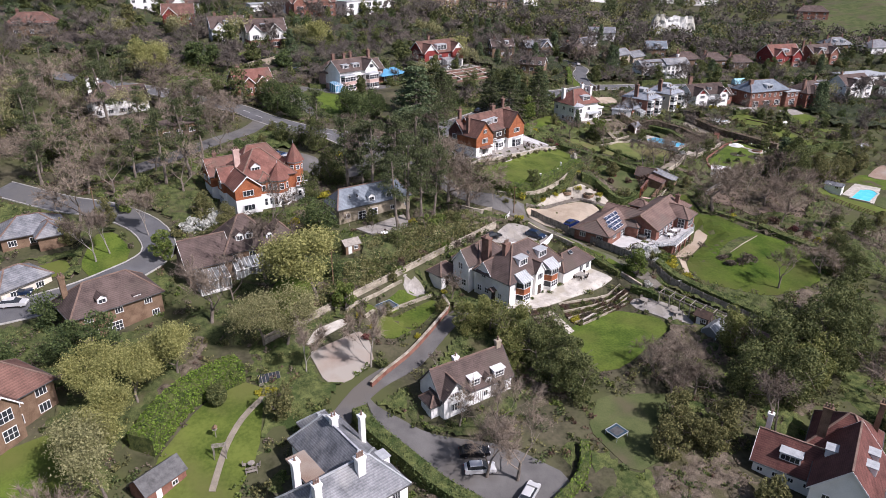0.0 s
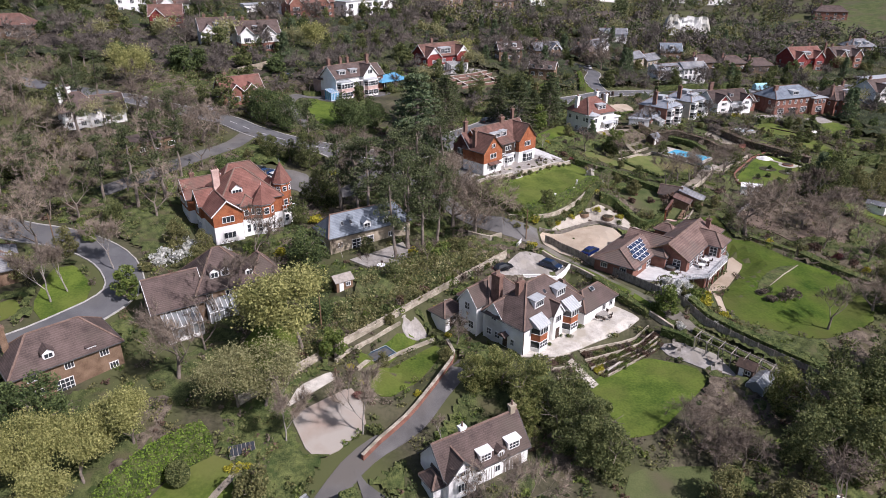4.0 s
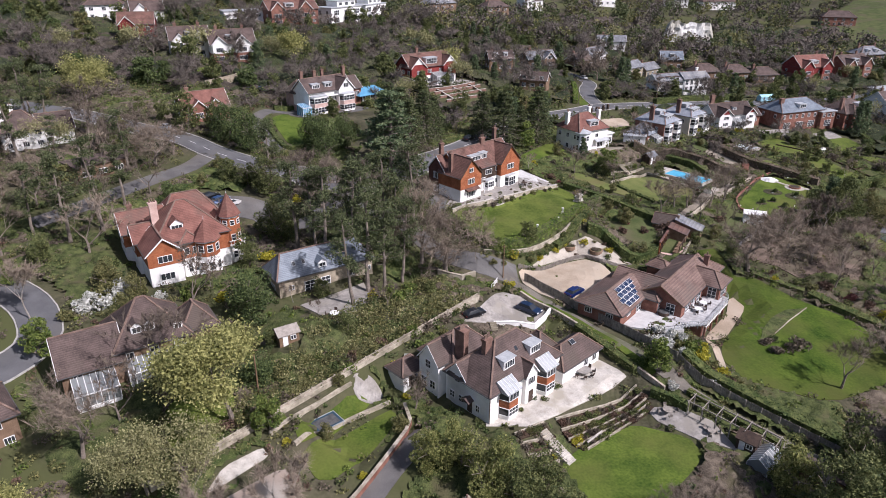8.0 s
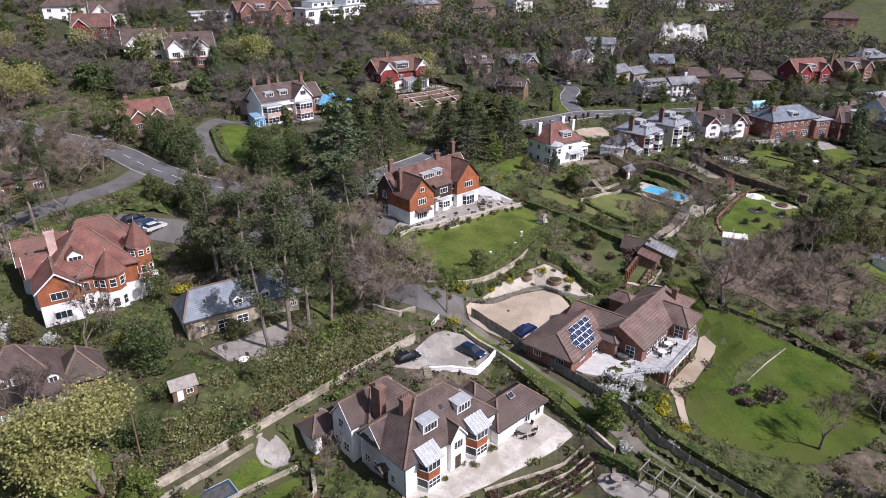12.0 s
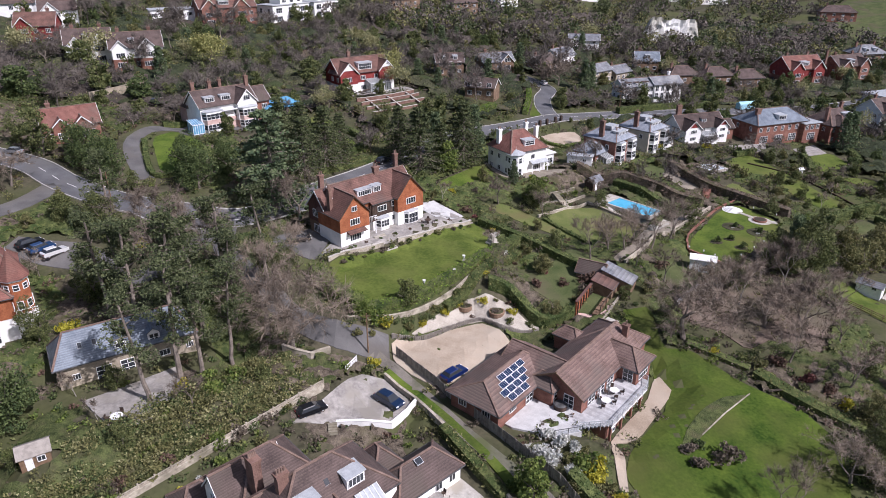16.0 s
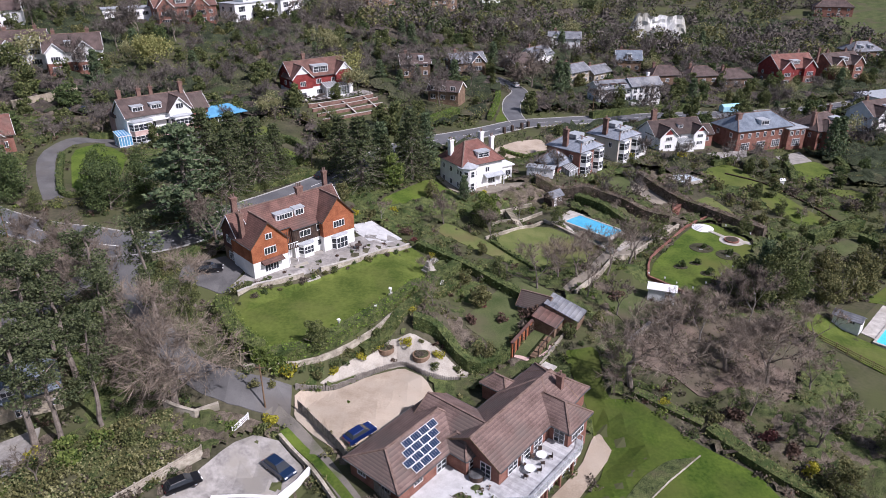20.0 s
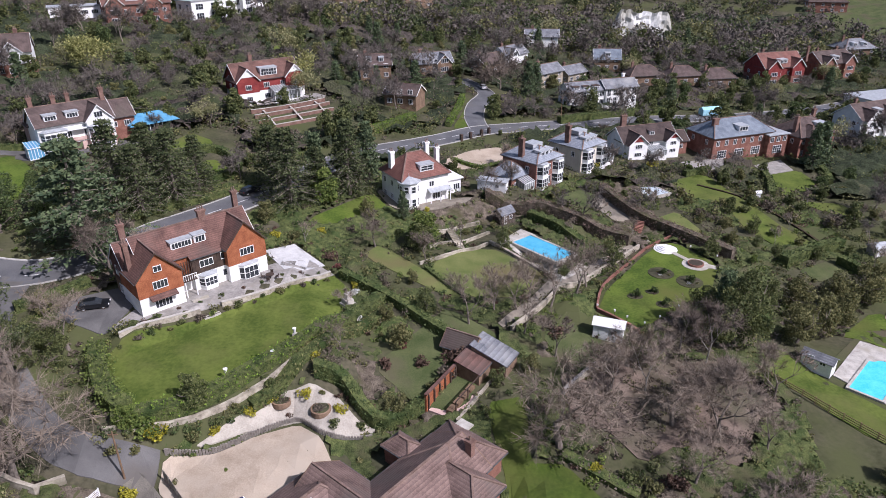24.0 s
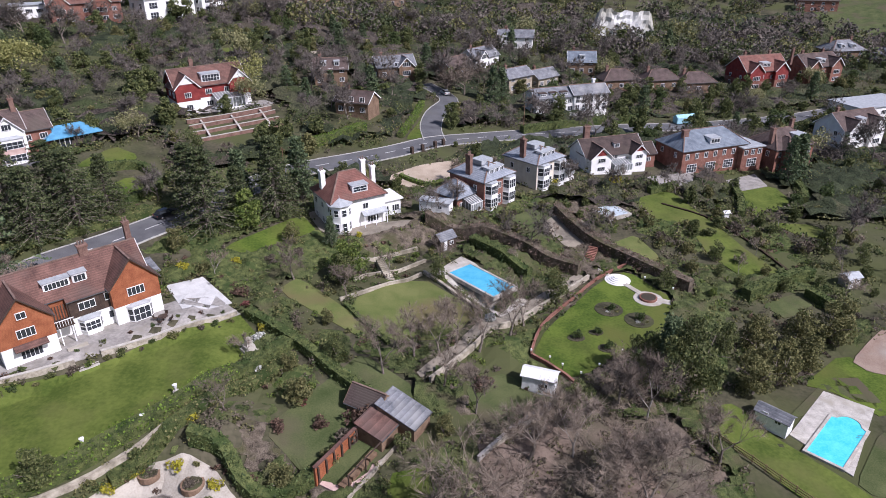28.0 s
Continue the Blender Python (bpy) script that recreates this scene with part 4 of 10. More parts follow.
def fence(points, height, material, label, name="fence", spacing=2.4, rails=(), boards=True, post=0.12):
    """Post fence along a line, with close boards or open rails."""
    line = smooth_line(points, spacing)
    x0, y0 = line[0]
    f = thing(name, x0, y0, 0, 0, label, "fence", kind="structure")
    for (x, y) in line:
        bm = bmesh.new()
        z = sheet_z(x, y)
        box(bm, x - x0 - post / 2, x - x0 + post / 2, y - y0 - post / 2, y - y0 + post / 2, z - .4, z + height + .08)
        part("post", bm, material, f)
    for (x, y), (x2, y2) in zip(line, line[1:]):
        z, z2 = sheet_z(x, y), sheet_z(x2, y2)
        bm = bmesh.new()
        if boards:
            d = math.dist((x, y), (x2, y2))
            n = max(2, round(d / 0.16))
            nx, ny = -(y2 - y) / d, (x2 - x) / d
            for i in range(n):
                t0, t1 = i / n, (i + 0.92) / n
                o = 0.05 if i % 2 else 0.03
                lo = [(x - x0 + (x2 - x) * t + nx * s, y - y0 + (y2 - y) * t + ny * s, z + (z2 - z) * t) for t, s in ((t0, o), (t1, o), (t1, o + .025), (t0, o + .025))]
                hexa(bm, [(a, b, c - .1) for a, b, c in lo], [(a, b, c + height) for a, b, c in lo])
            part("fence_panel", bm, material, f)
        else:
            for r in rails:
                beam(bm, (x - x0, y - y0, z + r), (x2 - x0, y2 - y0, z2 + r), 0.05, 0.12)
            part("rail", bm, material, f)
    return f


# -- the ground and what lies on it
the_ground = mesh_ground()
ROADS = {
    "main": ([(-150, 163), (-134, 158.6), (-113, 154.4), (-102, 150.2), (-85, 145), (-73.5, 137.5), (-60.5, 132), (-48.6, 130.5), (-36.4, 132.5), (-27, 140), (-22.5, 146),
              (-15.8, 154), (-10, 162), (-2, 175), (8, 190), (22.2, 202), (29.8, 208.6), (39.5, 218), (48.5, 223), (59.5, 228.5), (76.3, 236), (94.5, 244), (113.2, 250),
              (133.4, 257), (155.5, 266), (180, 278), (210, 290)], 6.4, asphalt),
    "close": ([(39.5, 218.7), (38.1, 229.4), (39.4, 242.4), (43.2, 255), (40.5, 263.2), (34.9, 271)], 5.5, asphalt),
    "left_close": ([(-112, 40), (-100, 45), (-92, 49.5), (-85.5, 56), (-81.5, 61.5), (-81.2, 67), (-86.5, 74), (-96, 79), (-107, 81), (-122, 86)], 6.0, asphalt),
    "mansion_road": ([(-98, 98), (-93.1, 104.5), (-87.5, 113.2), (-82.9, 120.3), (-77.5, 128), (-75.2, 137)], 4.5, tarmac_drive),
    "shared_drive": ([(-3.8, 94.6), (-8.9, 94.2), (-14, 95), (-22.3, 101.5), (-30, 110), (-36, 119), (-39, 130)], 4.2, tarmac_drive),
    "mansion_drive": ([(-72.1, 113.5), (-66, 113), (-58, 113), (-50.8, 108.5), (-46, 113), (-42, 121), (-42, 131)], 5.0, tarmac_drive),
    "pink_drive": ([(-60.5, 176.5), (-66.5, 175.5), (-70, 168), (-69.6, 160.6), (-65, 151.4), (-59.5, 143)], 3.6, tarmac_drive),
    "lower_drive": ([(-42, 22), (-38, 30), (-34.5, 34), (-30, 38), (-26, 45), (-21.5, 52)], 3.4, tarmac_drive),
}
for key, (line, width, mat) in ROADS.items():
    pts = smooth_line(line, 3)
    drape("road" if width > 5 else "driveway", ribbon(pts, width), mat, 0.12, "grey tarmac road" if width > 5 else "worn tarmac driveway", "road", soft=0)
    KEEP_OUT.append(ribbon(pts, width + 3))
for key in ("main", "left_close", "close"):
    line, width, _ = ROADS[key]
    pts = smooth_line(line, 3)
    for side in (-1, 1):
        edge = ribbon(pts, width + 0.3)
        half = edge[:len(pts)] if side < 0 else edge[len(pts):][::-1]
        if key == "main":
            half = half[10:-8]
        drape("kerb", ribbon(half, 0.22), kerb_m, 0.22, "pale kerb stones along the road", "kerb", soft=0, keep=False)
dashes = smooth_line(ROADS["main"][0], 3)
for i in range(12, len(dashes) - 12, 2):
    drape("lane_mark", ribbon(dashes[i:i + 2], 0.14), road_paint, 0.14, "worn white lane mark on the road", "road marking", soft=0, keep=False)

LAWNS = [
    ("lower_lawn", [(-2.9, 48.8), (2.5, 53.6), (9.4, 57.2), (16.8, 54.1), (17.8, 50.2), (5.5, 37.7), (0.7, 37.1), (-0.9, 43.3)], lawn_m, "bright mown lawn below the terraces"),
    ("side_lawn", [(-38.2, 47.2), (-26.8, 58.3), (-25.6, 57), (-26.3, 53.8), (-29.8, 46.8), (-33, 43.1), (-35.2, 43)], lawn_m, "bright mown side lawn"),
    ("trampoline_lawn", [(-39.8, 52), (-32.1, 60.6), (-29.3, 60), (-36.2, 50), (-38.2, 48.6)], lawn_m, "mown grass round a trampoline"),
    ("bungalow_lawn", [(35.5, 108), (41.5, 110), (40.5, 98), (44.9, 98.2), (50.3, 91), (57.4, 85.7), (60, 79), (56, 68), (42, 62), (30, 66), (28, 71.2), (30, 76.4), (38.2, 86), (37.6, 94.5)], lawn_deep, "wide mown lawn round the bungalow"),
    ("villa_lawn", [(-17.5, 113.6), (-12.1, 102.5), (-8.2, 100.3), (-1.5, 103.2), (4.5, 108.7), (12.7, 122.6), (14.9, 131.6), (9.9, 137.6), (-4.7, 121.6)], lawn_dull, "large mown lawn below the villa"),
    ("orchard_grass", [(19.6, 113.5), (26.9, 124.4), (30.3, 129.7), (38.8, 122.8), (35.5, 115.2), (32.8, 106.2), (27.6, 106.2)], lawn_shade, "rough shaded grass with bare patches"),
    ("pool_lawn", [(26.2, 142), (38.1, 152.6), (48.1, 141), (43.5, 134.5), (34.1, 132.8)], lawn_dry, "dry yellowish lawn below the pool"),
    ("strip_lawn", [(14.9, 143.6), (17.7, 148.2), (34.1, 133.4), (30.8, 132.4)], lawn_dry, "long strip of dry grass"),
    ("house_lawn", [(2.5, 155), (14, 170.5), (18, 164.7), (7.7, 154)], lawn_m, "small mown lawn"),
    ("round_garden_lawn", [(55.8, 132.3), (58.4, 138.7), (70.1, 154.5), (76.2, 158.7), (82, 149), (76.5, 137.9), (61.2, 126.1), (57.2, 129.8)], lawn_m, "formal lawn with planted beds"),
    ("long_lawn", [(84.7, 191.4), (96.0, 198.8), (99.4, 184.1), (101.2, 178.5), (103.2, 169.2), (106.4, 161.3), (98.2, 158.6), (94.3, 166.3), (94.1, 179.5), (87.3, 182.3)], lawn_dull, "long mown garden lawn"),
    ("back_lawn", [(55.5, 177.3), (62.1, 182.6), (66.7, 176.7), (59, 171.1)], lawn_shade, "small square lawn"),
    ("hut_grass", [(45, 124.6), (51.6, 127.6), (55.5, 121.5), (48.4, 113.5)], lawn_shade, "grass round a garden hut"),
    ("paddock", [(79.4, 123), (83.3, 123.9), (93.6, 109.3), (97, 104), (88, 104), (78.7, 117.7)], lawn_dull, "bright strip of grass beside a fence"),
    ("pool_grass", [(96, 130), (106.1, 138.3), (112, 132), (104, 122), (99.5, 128.5)], lawn_m, "grass beside the far pool"),
    ("front_garden", [(-66.5, 164.9), (-64.1, 174.9), (-53.5, 164.6), (-51.3, 152.6), (-57.3, 145.9)], lawn_m, "mown lawn in front of the pink house"),
    ("side_garden_lawn", [(-34, 178), (-32.2, 193.7), (-25.6, 190.4), (-24.7, 181.9)], lawn_dull, "mown lawn behind a clipped hedge"),
    ("tennis_lawn", [(-28.3, 166.9), (-22.7, 180), (-17.6, 176), (-24.4, 163.7)], lawn_m, "hedged square of grass"),
    ("walled_garden_lawn", [(-57.8, 52), (-55.3, 59.9), (-49, 57.2), (-48, 50.4), (-53.1, 44.1)], lawn_m, "shady lawn under a leafing tree"),
    ("topiary_lawn", [(-65.5, 15.7), (-62, 26), (-57, 31.6), (-53.1, 30.2), (-51.5, 18.3), (-53.8, 8.1), (-62, 7)], lawn_dull, "garden lawn beside a tall hedge"),
    ("lower_grass", [(-90, 14.5), (-80, 21.2), (-72, 15.5), (-72, 4), (-90, 4)], lawn_m, "mown grass"),
    ("clearing", [(-3.2, 24.8), (0.1, 31.9), (13.8, 33.1), (9.7, 21.1), (2, 16.8)], lawn_shade, "rough grass clearing"),
    ("road_island", [(-88.1, 53.6), (-85.3, 59.5), (-86.2, 65.3), (-91.5, 71), (-95, 69.5), (-93.4, 58.9)], lawn_m, "grass island within the road's bend"),
    ("garden_grass", [(-100, 52), (-94, 57.5), (-97, 61), (-102, 57)], lawn_m, "front garden grass"),
    ("back_lawn", [(110.9, 199.3), (123.7, 205.6), (124.2, 194.7), (112.2, 185.8), (111.2, 191.9)], lawn_dull, "mown garden lawn behind a brick house"),
    ("back_lawn", [(113.3, 183.8), (123.4, 183.6), (124.9, 176.1), (117.4, 178.0)], lawn_dull, "mown garden lawn between shrubs"),
    ("back_lawn", [(75.4, 169.1), (81.4, 173.7), (84.1, 164.2), (80.7, 161.0)], lawn_dry, "yellowish lawn beside a brown hedge"),
    ("back_lawn", [(97.3, 149.5), (107.2, 155.0), (109.1, 152.0), (100.8, 146.0)], lawn_shade, "shaded lawn between tall hedges"),
    ("pool_grass", [(90.2, 122.4), (100.7, 131.8), (105.3, 132.9), (105.7, 126.1), (104.2, 123.7), (99.9, 128.8), (93.1, 123.0)], lawn_shade, "worn grass round the far pool"),
    ("pool_grass", [(93.4, 110.4), (101.9, 120.0), (103.4, 116.7), (98.6, 108.6), (94.5, 108.4)], lawn_shade, "worn grass beyond the far pool"),
    ("hedge_verge", [(31.7, 217.5), (35.7, 219.9), (37.8, 233.4), (38.9, 246.8), (35.9, 238.3)], lawn_m, "bright grass verge beside the close"),
    ("slope_lawn", [(-35.2, 284.0), (-30.2, 289.0), (-25.8, 284.6), (-27.1, 277.5), (-32.7, 275.4)], lawn_dull, "sloping garden lawn"),
    ("slope_lawn", [(78.7, 354.8), (88.1, 368.9), (92.1, 365.9), (87.1, 350.0), (79.6, 344.2)], lawn_dull, "sloping lawn behind a white house"),
    ("slope_lawn", [(44.7, 333.6), (50.0, 341.6), (53.5, 327.4), (48.2, 316.0)], lawn_shade, "garden lawn on the slope"),
    ("upper_lawn", [(-100.2, 206.2), (-96.7, 212.1), (-90.3, 206.2), (-93.4, 196.7)], lawn_m, "lawn above a retaining wall"),
]
for key, poly, mat, text in LAWNS:
    drape(key, poly, mat, 0.09, text, "lawn")
PATCHES = [
    ("gravel_yard", [(-3.6, 96.3), (1.9, 98), (6.3, 101.4), (10.9, 103.4), (14.5, 100.9), (16.6, 97.1), (9, 89.5), (3.7, 86.4), (-0.1, 89.6), (-2.9, 92)], gravel, "pale gravel yard", "yard"),
    ("shingle_garden", [(-0.9, 97.9), (2.7, 102), (8.2, 107), (12.4, 108), (15.8, 107), (18.4, 104.3), (21.3, 103.6), (18.2, 101.1), (14.6, 101.7), (11, 104), (5.4, 102.1)], sand_m, "pale shingle garden", "shingle"),
    ("parking_platform", [(-15.4, 76.6), (-11.7, 82.2), (-7.3, 88.4), (-4.1, 88), (0.8, 82.9), (-2.5, 79.4), (-9.8, 78.4)], grey_paving, "worn stone-coloured parking platform", "parking"),
    ("bungalow_terrace", [(28.0, 77.8), (31.4, 78.3), (39.8, 89.4), (38.7, 92.8), (37.6, 92.4), (35.1, 87.0), (27.9, 78.6), (27.3, 76), (27.0, 72), (26.8, 68.6), (27.8, 68.4), (28.3, 72), (28.9, 75.4)], gravel, "pale path round the bungalow", "path"),
    ("stone_terrace", [(-12.8, 53.4), (-6.7, 53.4), (-1.7, 56.5), (10.4, 65.6), (9.6, 67.2), (4.2, 73.4), (-3, 70), (-12.5, 56)], paving, "pale stone terrace", "terrace"),
    ("forecourt", [(-35.4, 27.4), (-27.4, 22.5), (-15.7, 21), (-7.5, 16.2), (-9, 10), (-24.4, 10.1), (-33.1, 18.2), (-38.1, 30.9)], tarmac_drive, "worn tarmac forecourt", "forecourt"),
    ("small_patio", [(12.1, 60.2), (13.4, 57.4), (18, 53.4), (23, 51.1), (21.1, 56.7), (16.6, 59.3)], grey_paving, "grey patio beside the lawn", "patio"),
    ("clay_court", [(-47.4, 38.4), (-45.1, 40.2), (-39.6, 44.6), (-37.6, 42.1), (-36.5, 37.1), (-40.5, 32.2), (-44, 32)], red_gravel, "old reddish clay court", "court"),
    ("villa_terrace", [(-18, 116.5), (-8, 121), (3.2, 129.5), (11, 136.5), (5.5, 141), (-2, 134), (-16, 123)], grey_paving, "stone terrace before the villa", "terrace"),
    ("villa_forecourt", [(-27, 118), (-18, 116), (-17, 123), (-21, 128), (-28, 124)], tarmac_drive, "gravel forecourt beside the villa", "forecourt"),
    ("cottage_terrace", [(-43, 77.5), (-36, 71.5), (-32.5, 74), (-31, 80), (-33, 86)], grey_paving, "grey terrace in front of the cottage", "terrace"),
    ("pool_surround", [(40.2, 154), (45.4, 160.6), (57, 147.2), (51.4, 142.3)], paving, "pale paving round the pool", "paving"),
    ("pool_deck", [(89.1, 119.1), (93.6, 111.5), (103.5, 124.3), (98.3, 128.4)], paving, "pale stone deck round the far pool", "paving"),
    ("white_court", [(3.0, 134.6), (8.9, 139.2), (2.4, 145.6), (-2.0, 141.4)], pale_slab, "pale square of paving beside the villa", "patio"),
    ("house_path", [(15, 171.5), (19, 164), (27, 163), (35, 168), (36, 171), (20, 166.5), (16, 173.5)], path_m, "pale garden path", "path"),
    ("turning_yard", [(28, 191), (36, 201), (44, 206), (46, 199), (40, 192), (36, 187)], gravel, "pale gravel turning yard", "yard"),
    ("garden_walk", [(39.2, 125.0), (38.3, 126.4), (50.0, 140.7), (66.4, 157.6), (67.8, 156.5), (51.4, 138.9)], path_m, "long earth walk", "path"),
    ("pink_forecourt", [(-63, 172), (-56, 170.5), (-43, 179), (-40, 184), (-45, 186), (-64, 184)], tarmac_drive, "forecourt before the pink house", "forecourt"),
    ("red_terrace", [(-31, 226), (-28, 222), (-9, 232), (-6, 236), (-10, 240)], grey_paving, "paved terrace before the red house", "terrace"),
    ("back_terrace", [(92, 206), (106, 212), (103, 204), (95, 200)], grey_paving, "stone terrace with steps", "terrace"),
    ("back_terrace", [(112, 207), (122, 213), (122, 205), (114, 201)], grey_paving, "stone terrace", "terrace"),
    ("building_plot", [(62, 175), (67, 182), (72, 178), (70, 168), (66, 166)], path_m, "plot of rubble and bricks", "rubble"),
    ("far_field", [(230, 380), (330, 400), (420, 520), (300, 520), (240, 440)], lawn_shade, "open field on the far hill", "field"),
    ("tennis_court", [(106.6, 136.3), (116.5, 144.6), (117.4, 140.1), (112.6, 131.8), (107.9, 133.4)], red_gravel, "red clay tennis court", "court"),
    ("leaf_litter", [(46.6, 115.5), (50.5, 114.2), (54.4, 120.6), (62.6, 123.6), (66.4, 119.2), (73.2, 120.3), (78, 110.5), (72.8, 108.0), (67.5, 98.7), (60.2, 102.4), (54.8, 99.0), (51.6, 104.2), (47.1, 105.5)], litter_m, "brown leaf litter under bare trees", "leaf litter"),
    # dark patch: shade of a slope facing away, put into the colour
    ("lawn_bank", [(50.6, 88.0), (46.4, 87.2), (42.4, 84.4), (38.9, 80.4), (36.4, 75.8), (37.6, 75.2), (40.6, 79.2), (45.4, 83.8)], bramble, "dark unmown bank on the lawn", "grass bank"),
]
for key, poly, mat, text, cat in PATCHES:
    drape(key, poly, mat, 0.16, text, cat, keep=True, soft=0 if cat in ("patio", "paving", "terrace", "parking") else 1)

drape("lawn_edging", ribbon([(40.6, 79.2), (45.4, 83.7), (50.8, 88.2)], 0.16), wall_stone, 0.2, "narrow pale edging across the lawn", "edging", soft=0)


# -- pieces that houses share
def bay(parent, x, y, width, depth, z0, floors, roof_z, apron=None, wall=None, roof_mat=None, face="-y", lift=0.7, slant=0.55):
    """Canted bay: floors are (sill, height) of its windows; apron faces the wall between the floors; a sloping lead roof."""
    b = linked("bay_window", None, parent, place=pose(x, y, z0, 0, 0, FACE[face]))
    k = width / 2 - slant
    plan = [(-width / 2, 0.05), (-k, -depth), (k, -depth), (width / 2, 0.05)]

    def slab(name, lo, hi, mat, out=0.0):
        bm = bmesh.new()
        ring = [(px * (1 + out), py * (1 + out) if py < 0 else py) for px, py in plan]
        hexa(bm, [(px, py, lo) for px, py in ring], [(px, py, hi) for px, py in ring])
        part(name, bm, mat, b)

    low = -1.5
    for i, (s, hh) in enumerate(floors):
        slab("bay_wall" if i == 0 or not apron else "bay_apron", low, s, (apron if i and apron else wall) or white_wall, 0.0 if i == 0 else 0.02)
        slab("bay_core", s, s + hh, pane_m, -0.05)
        d = math.hypot(slant, depth)
        window(b, "-y", 0, -depth, s, 2 * k + 0.1, hh, 4 if width > 3.5 else 3, 2 if hh > 1.25 else 1, sill=False)
        a = math.degrees(math.atan2(depth, slant))
        for sgn in (-1, 1):
            window(b, "-y", sgn * (k + slant / 2), -depth / 2, s, d, hh, 1, 2 if hh > 1.3 else 1, sill=False, turn=sgn * a)
        low = s + hh
    slab("bay_head", low, roof_z, white_paint, 0.03)
    bm = bmesh.new()
    ring = [(px * 1.12, py * 1.15 if py < 0 else py) for px, py in plan]
    if lift > 0.8:
        # lean-to roof of lead with raised seams
        ring = [(-width * .52, 0.5), (-width * .52, -depth * 1.15), (width * .52, -depth * 1.15), (width * .52, 0.5)]
        hexa(bm, [(px, py, roof_z) for px, py in ring], [(-width * .52, 0.5, roof_z + lift), (-width * .52, -depth * 1.15, roof_z + .12), (width * .52, -depth * 1.15, roof_z + .12), (width * .52, 0.5, roof_z + lift)])
    else:
        hexa(bm, [(px, py, roof_z) for px, py in ring], [(-k * 0.8, 0.25, roof_z + lift), (-k * 0.75, 0.0, roof_z + lift), (k * 0.75, 0.0, roof_z + lift), (k * 0.8, 0.25, roof_z + lift)])
    br = part("bay_roof", bm, roof_mat or lead, b)
    if lift > 0.8:
        for i in range(6):
            bm = bmesh.new()
            sx = width * (i / 5 - 0.5)
            beam(bm, (sx, -depth * 1.15, roof_z + .15), (sx, 0.5, roof_z + lift + .03), 0.07)
            part("seam", bm, white_paint, br)
    return b


def conservatory(parent, x, y, w, d, h, rise, face="-y", glass=None, name="conservatory", bars=5, frame_mat=None):
    """Glazed lean-to: posts, sloping roof lights and bars."""
    c = linked(name, None, parent, place=pose(x, y, 0, 0, 0, FACE[face]))
    fm = frame_mat or white_paint
    bm = bmesh.new()
    box(bm, -w / 2, w / 2, -d, 0, -1.5, 0.5)
    part("plinth", bm, white_wall, c)
    bm = bmesh.new()
    hexa(bm, [(-w / 2 + .05, -d + .05, .5), (w / 2 - .05, -d + .05, .5), (w / 2 - .05, 0, .5), (-w / 2 + .05, 0, .5)],
         [(-w / 2 + .05, -d + .05, h), (w / 2 - .05, -d + .05, h), (w / 2 - .05, 0, h + rise), (-w / 2 + .05, 0, h + rise)])
    part("glazing", bm, glass or pale_glass, c)
    for i in range(bars + 1):
        px = -w / 2 + w * i / bars
        bm = bmesh.new()
        box(bm, px - .05, px + .05, -d, -d + .1, .5, h)
        part("post", bm, fm, c)
        bm = bmesh.new()
        beam(bm, (px, -d - .1, h + .04), (px, 0, h + rise + .04), 0.09)
        part("roof_bar", bm, fm, c)
    bm = bmesh.new()
    beam(bm, (-w / 2 - .1, -d - .06, h), (w / 2 + .1, -d - .06, h), 0.14)
    part("gutter", bm, fm, c)
    for sgn in (-1, 1):
        for j in range(1, 3):
            bm = bmesh.new()
            py = -d * j / 3
            box(bm, sgn * w / 2 - .04, sgn * w / 2 + .04, py - .04, py + .04, .5, h + rise * (1 - j / 3))
            part("post", bm, fm, c)
    return c


def timbers(parent, x0, x1, y, z0, z1, n, mat=None, face="-y"):
    """Upright dark boards on a wall."""
    for i in range(n):
        p = x0 + (x1 - x0) * i / (n - 1)
        bm = bmesh.new()
        box(bm, p - .07, p + .07, y - .05, y, z0, z1)
        part("timber", bm, mat or dark_timber, parent)


def skylight(parent, x, y, z, w, h, tilt, turn=0):
    bm = bmesh.new()
    box(bm, -w / 2, w / 2, -h / 2, h / 2, -0.05, 0.08)
    m = pose(x, y, z, 0, 0, turn) @ pose(0, 0, 0, tilt)
    f = part("skylight", bm, lead, parent, place=m)
    bm = bmesh.new()
    box(bm, -w / 2 + .07, w / 2 - .07, -h / 2 + .07, h / 2 - .07, 0.08, 0.095)
    part("pane", bm, pane_m, f)


def french_door(parent, face, x, y, z, w=1.8, h=2.15):
    d = window(parent, face, x, y, z, w, h, 2 if w < 2.2 else 4, 3, sill=False)
    d.name = "door"
    return d


def plain_door(parent, face, x, y, z, w=0.95, h=2.05, mat=None):
    bm = bmesh.new()
    box(bm, -w / 2, w / 2, -0.05, 0.03, 0, h)
    d = part("door", bm, mat or dark_timber, parent, place=pose(x, y, z, 0, 0, FACE[face]))
    bm = bmesh.new()
    box(bm, w / 2 - .16, w / 2 - .1, -0.11, -0.05, 0.95, 1.1)
    part("handle", bm, lead, d)
    return d


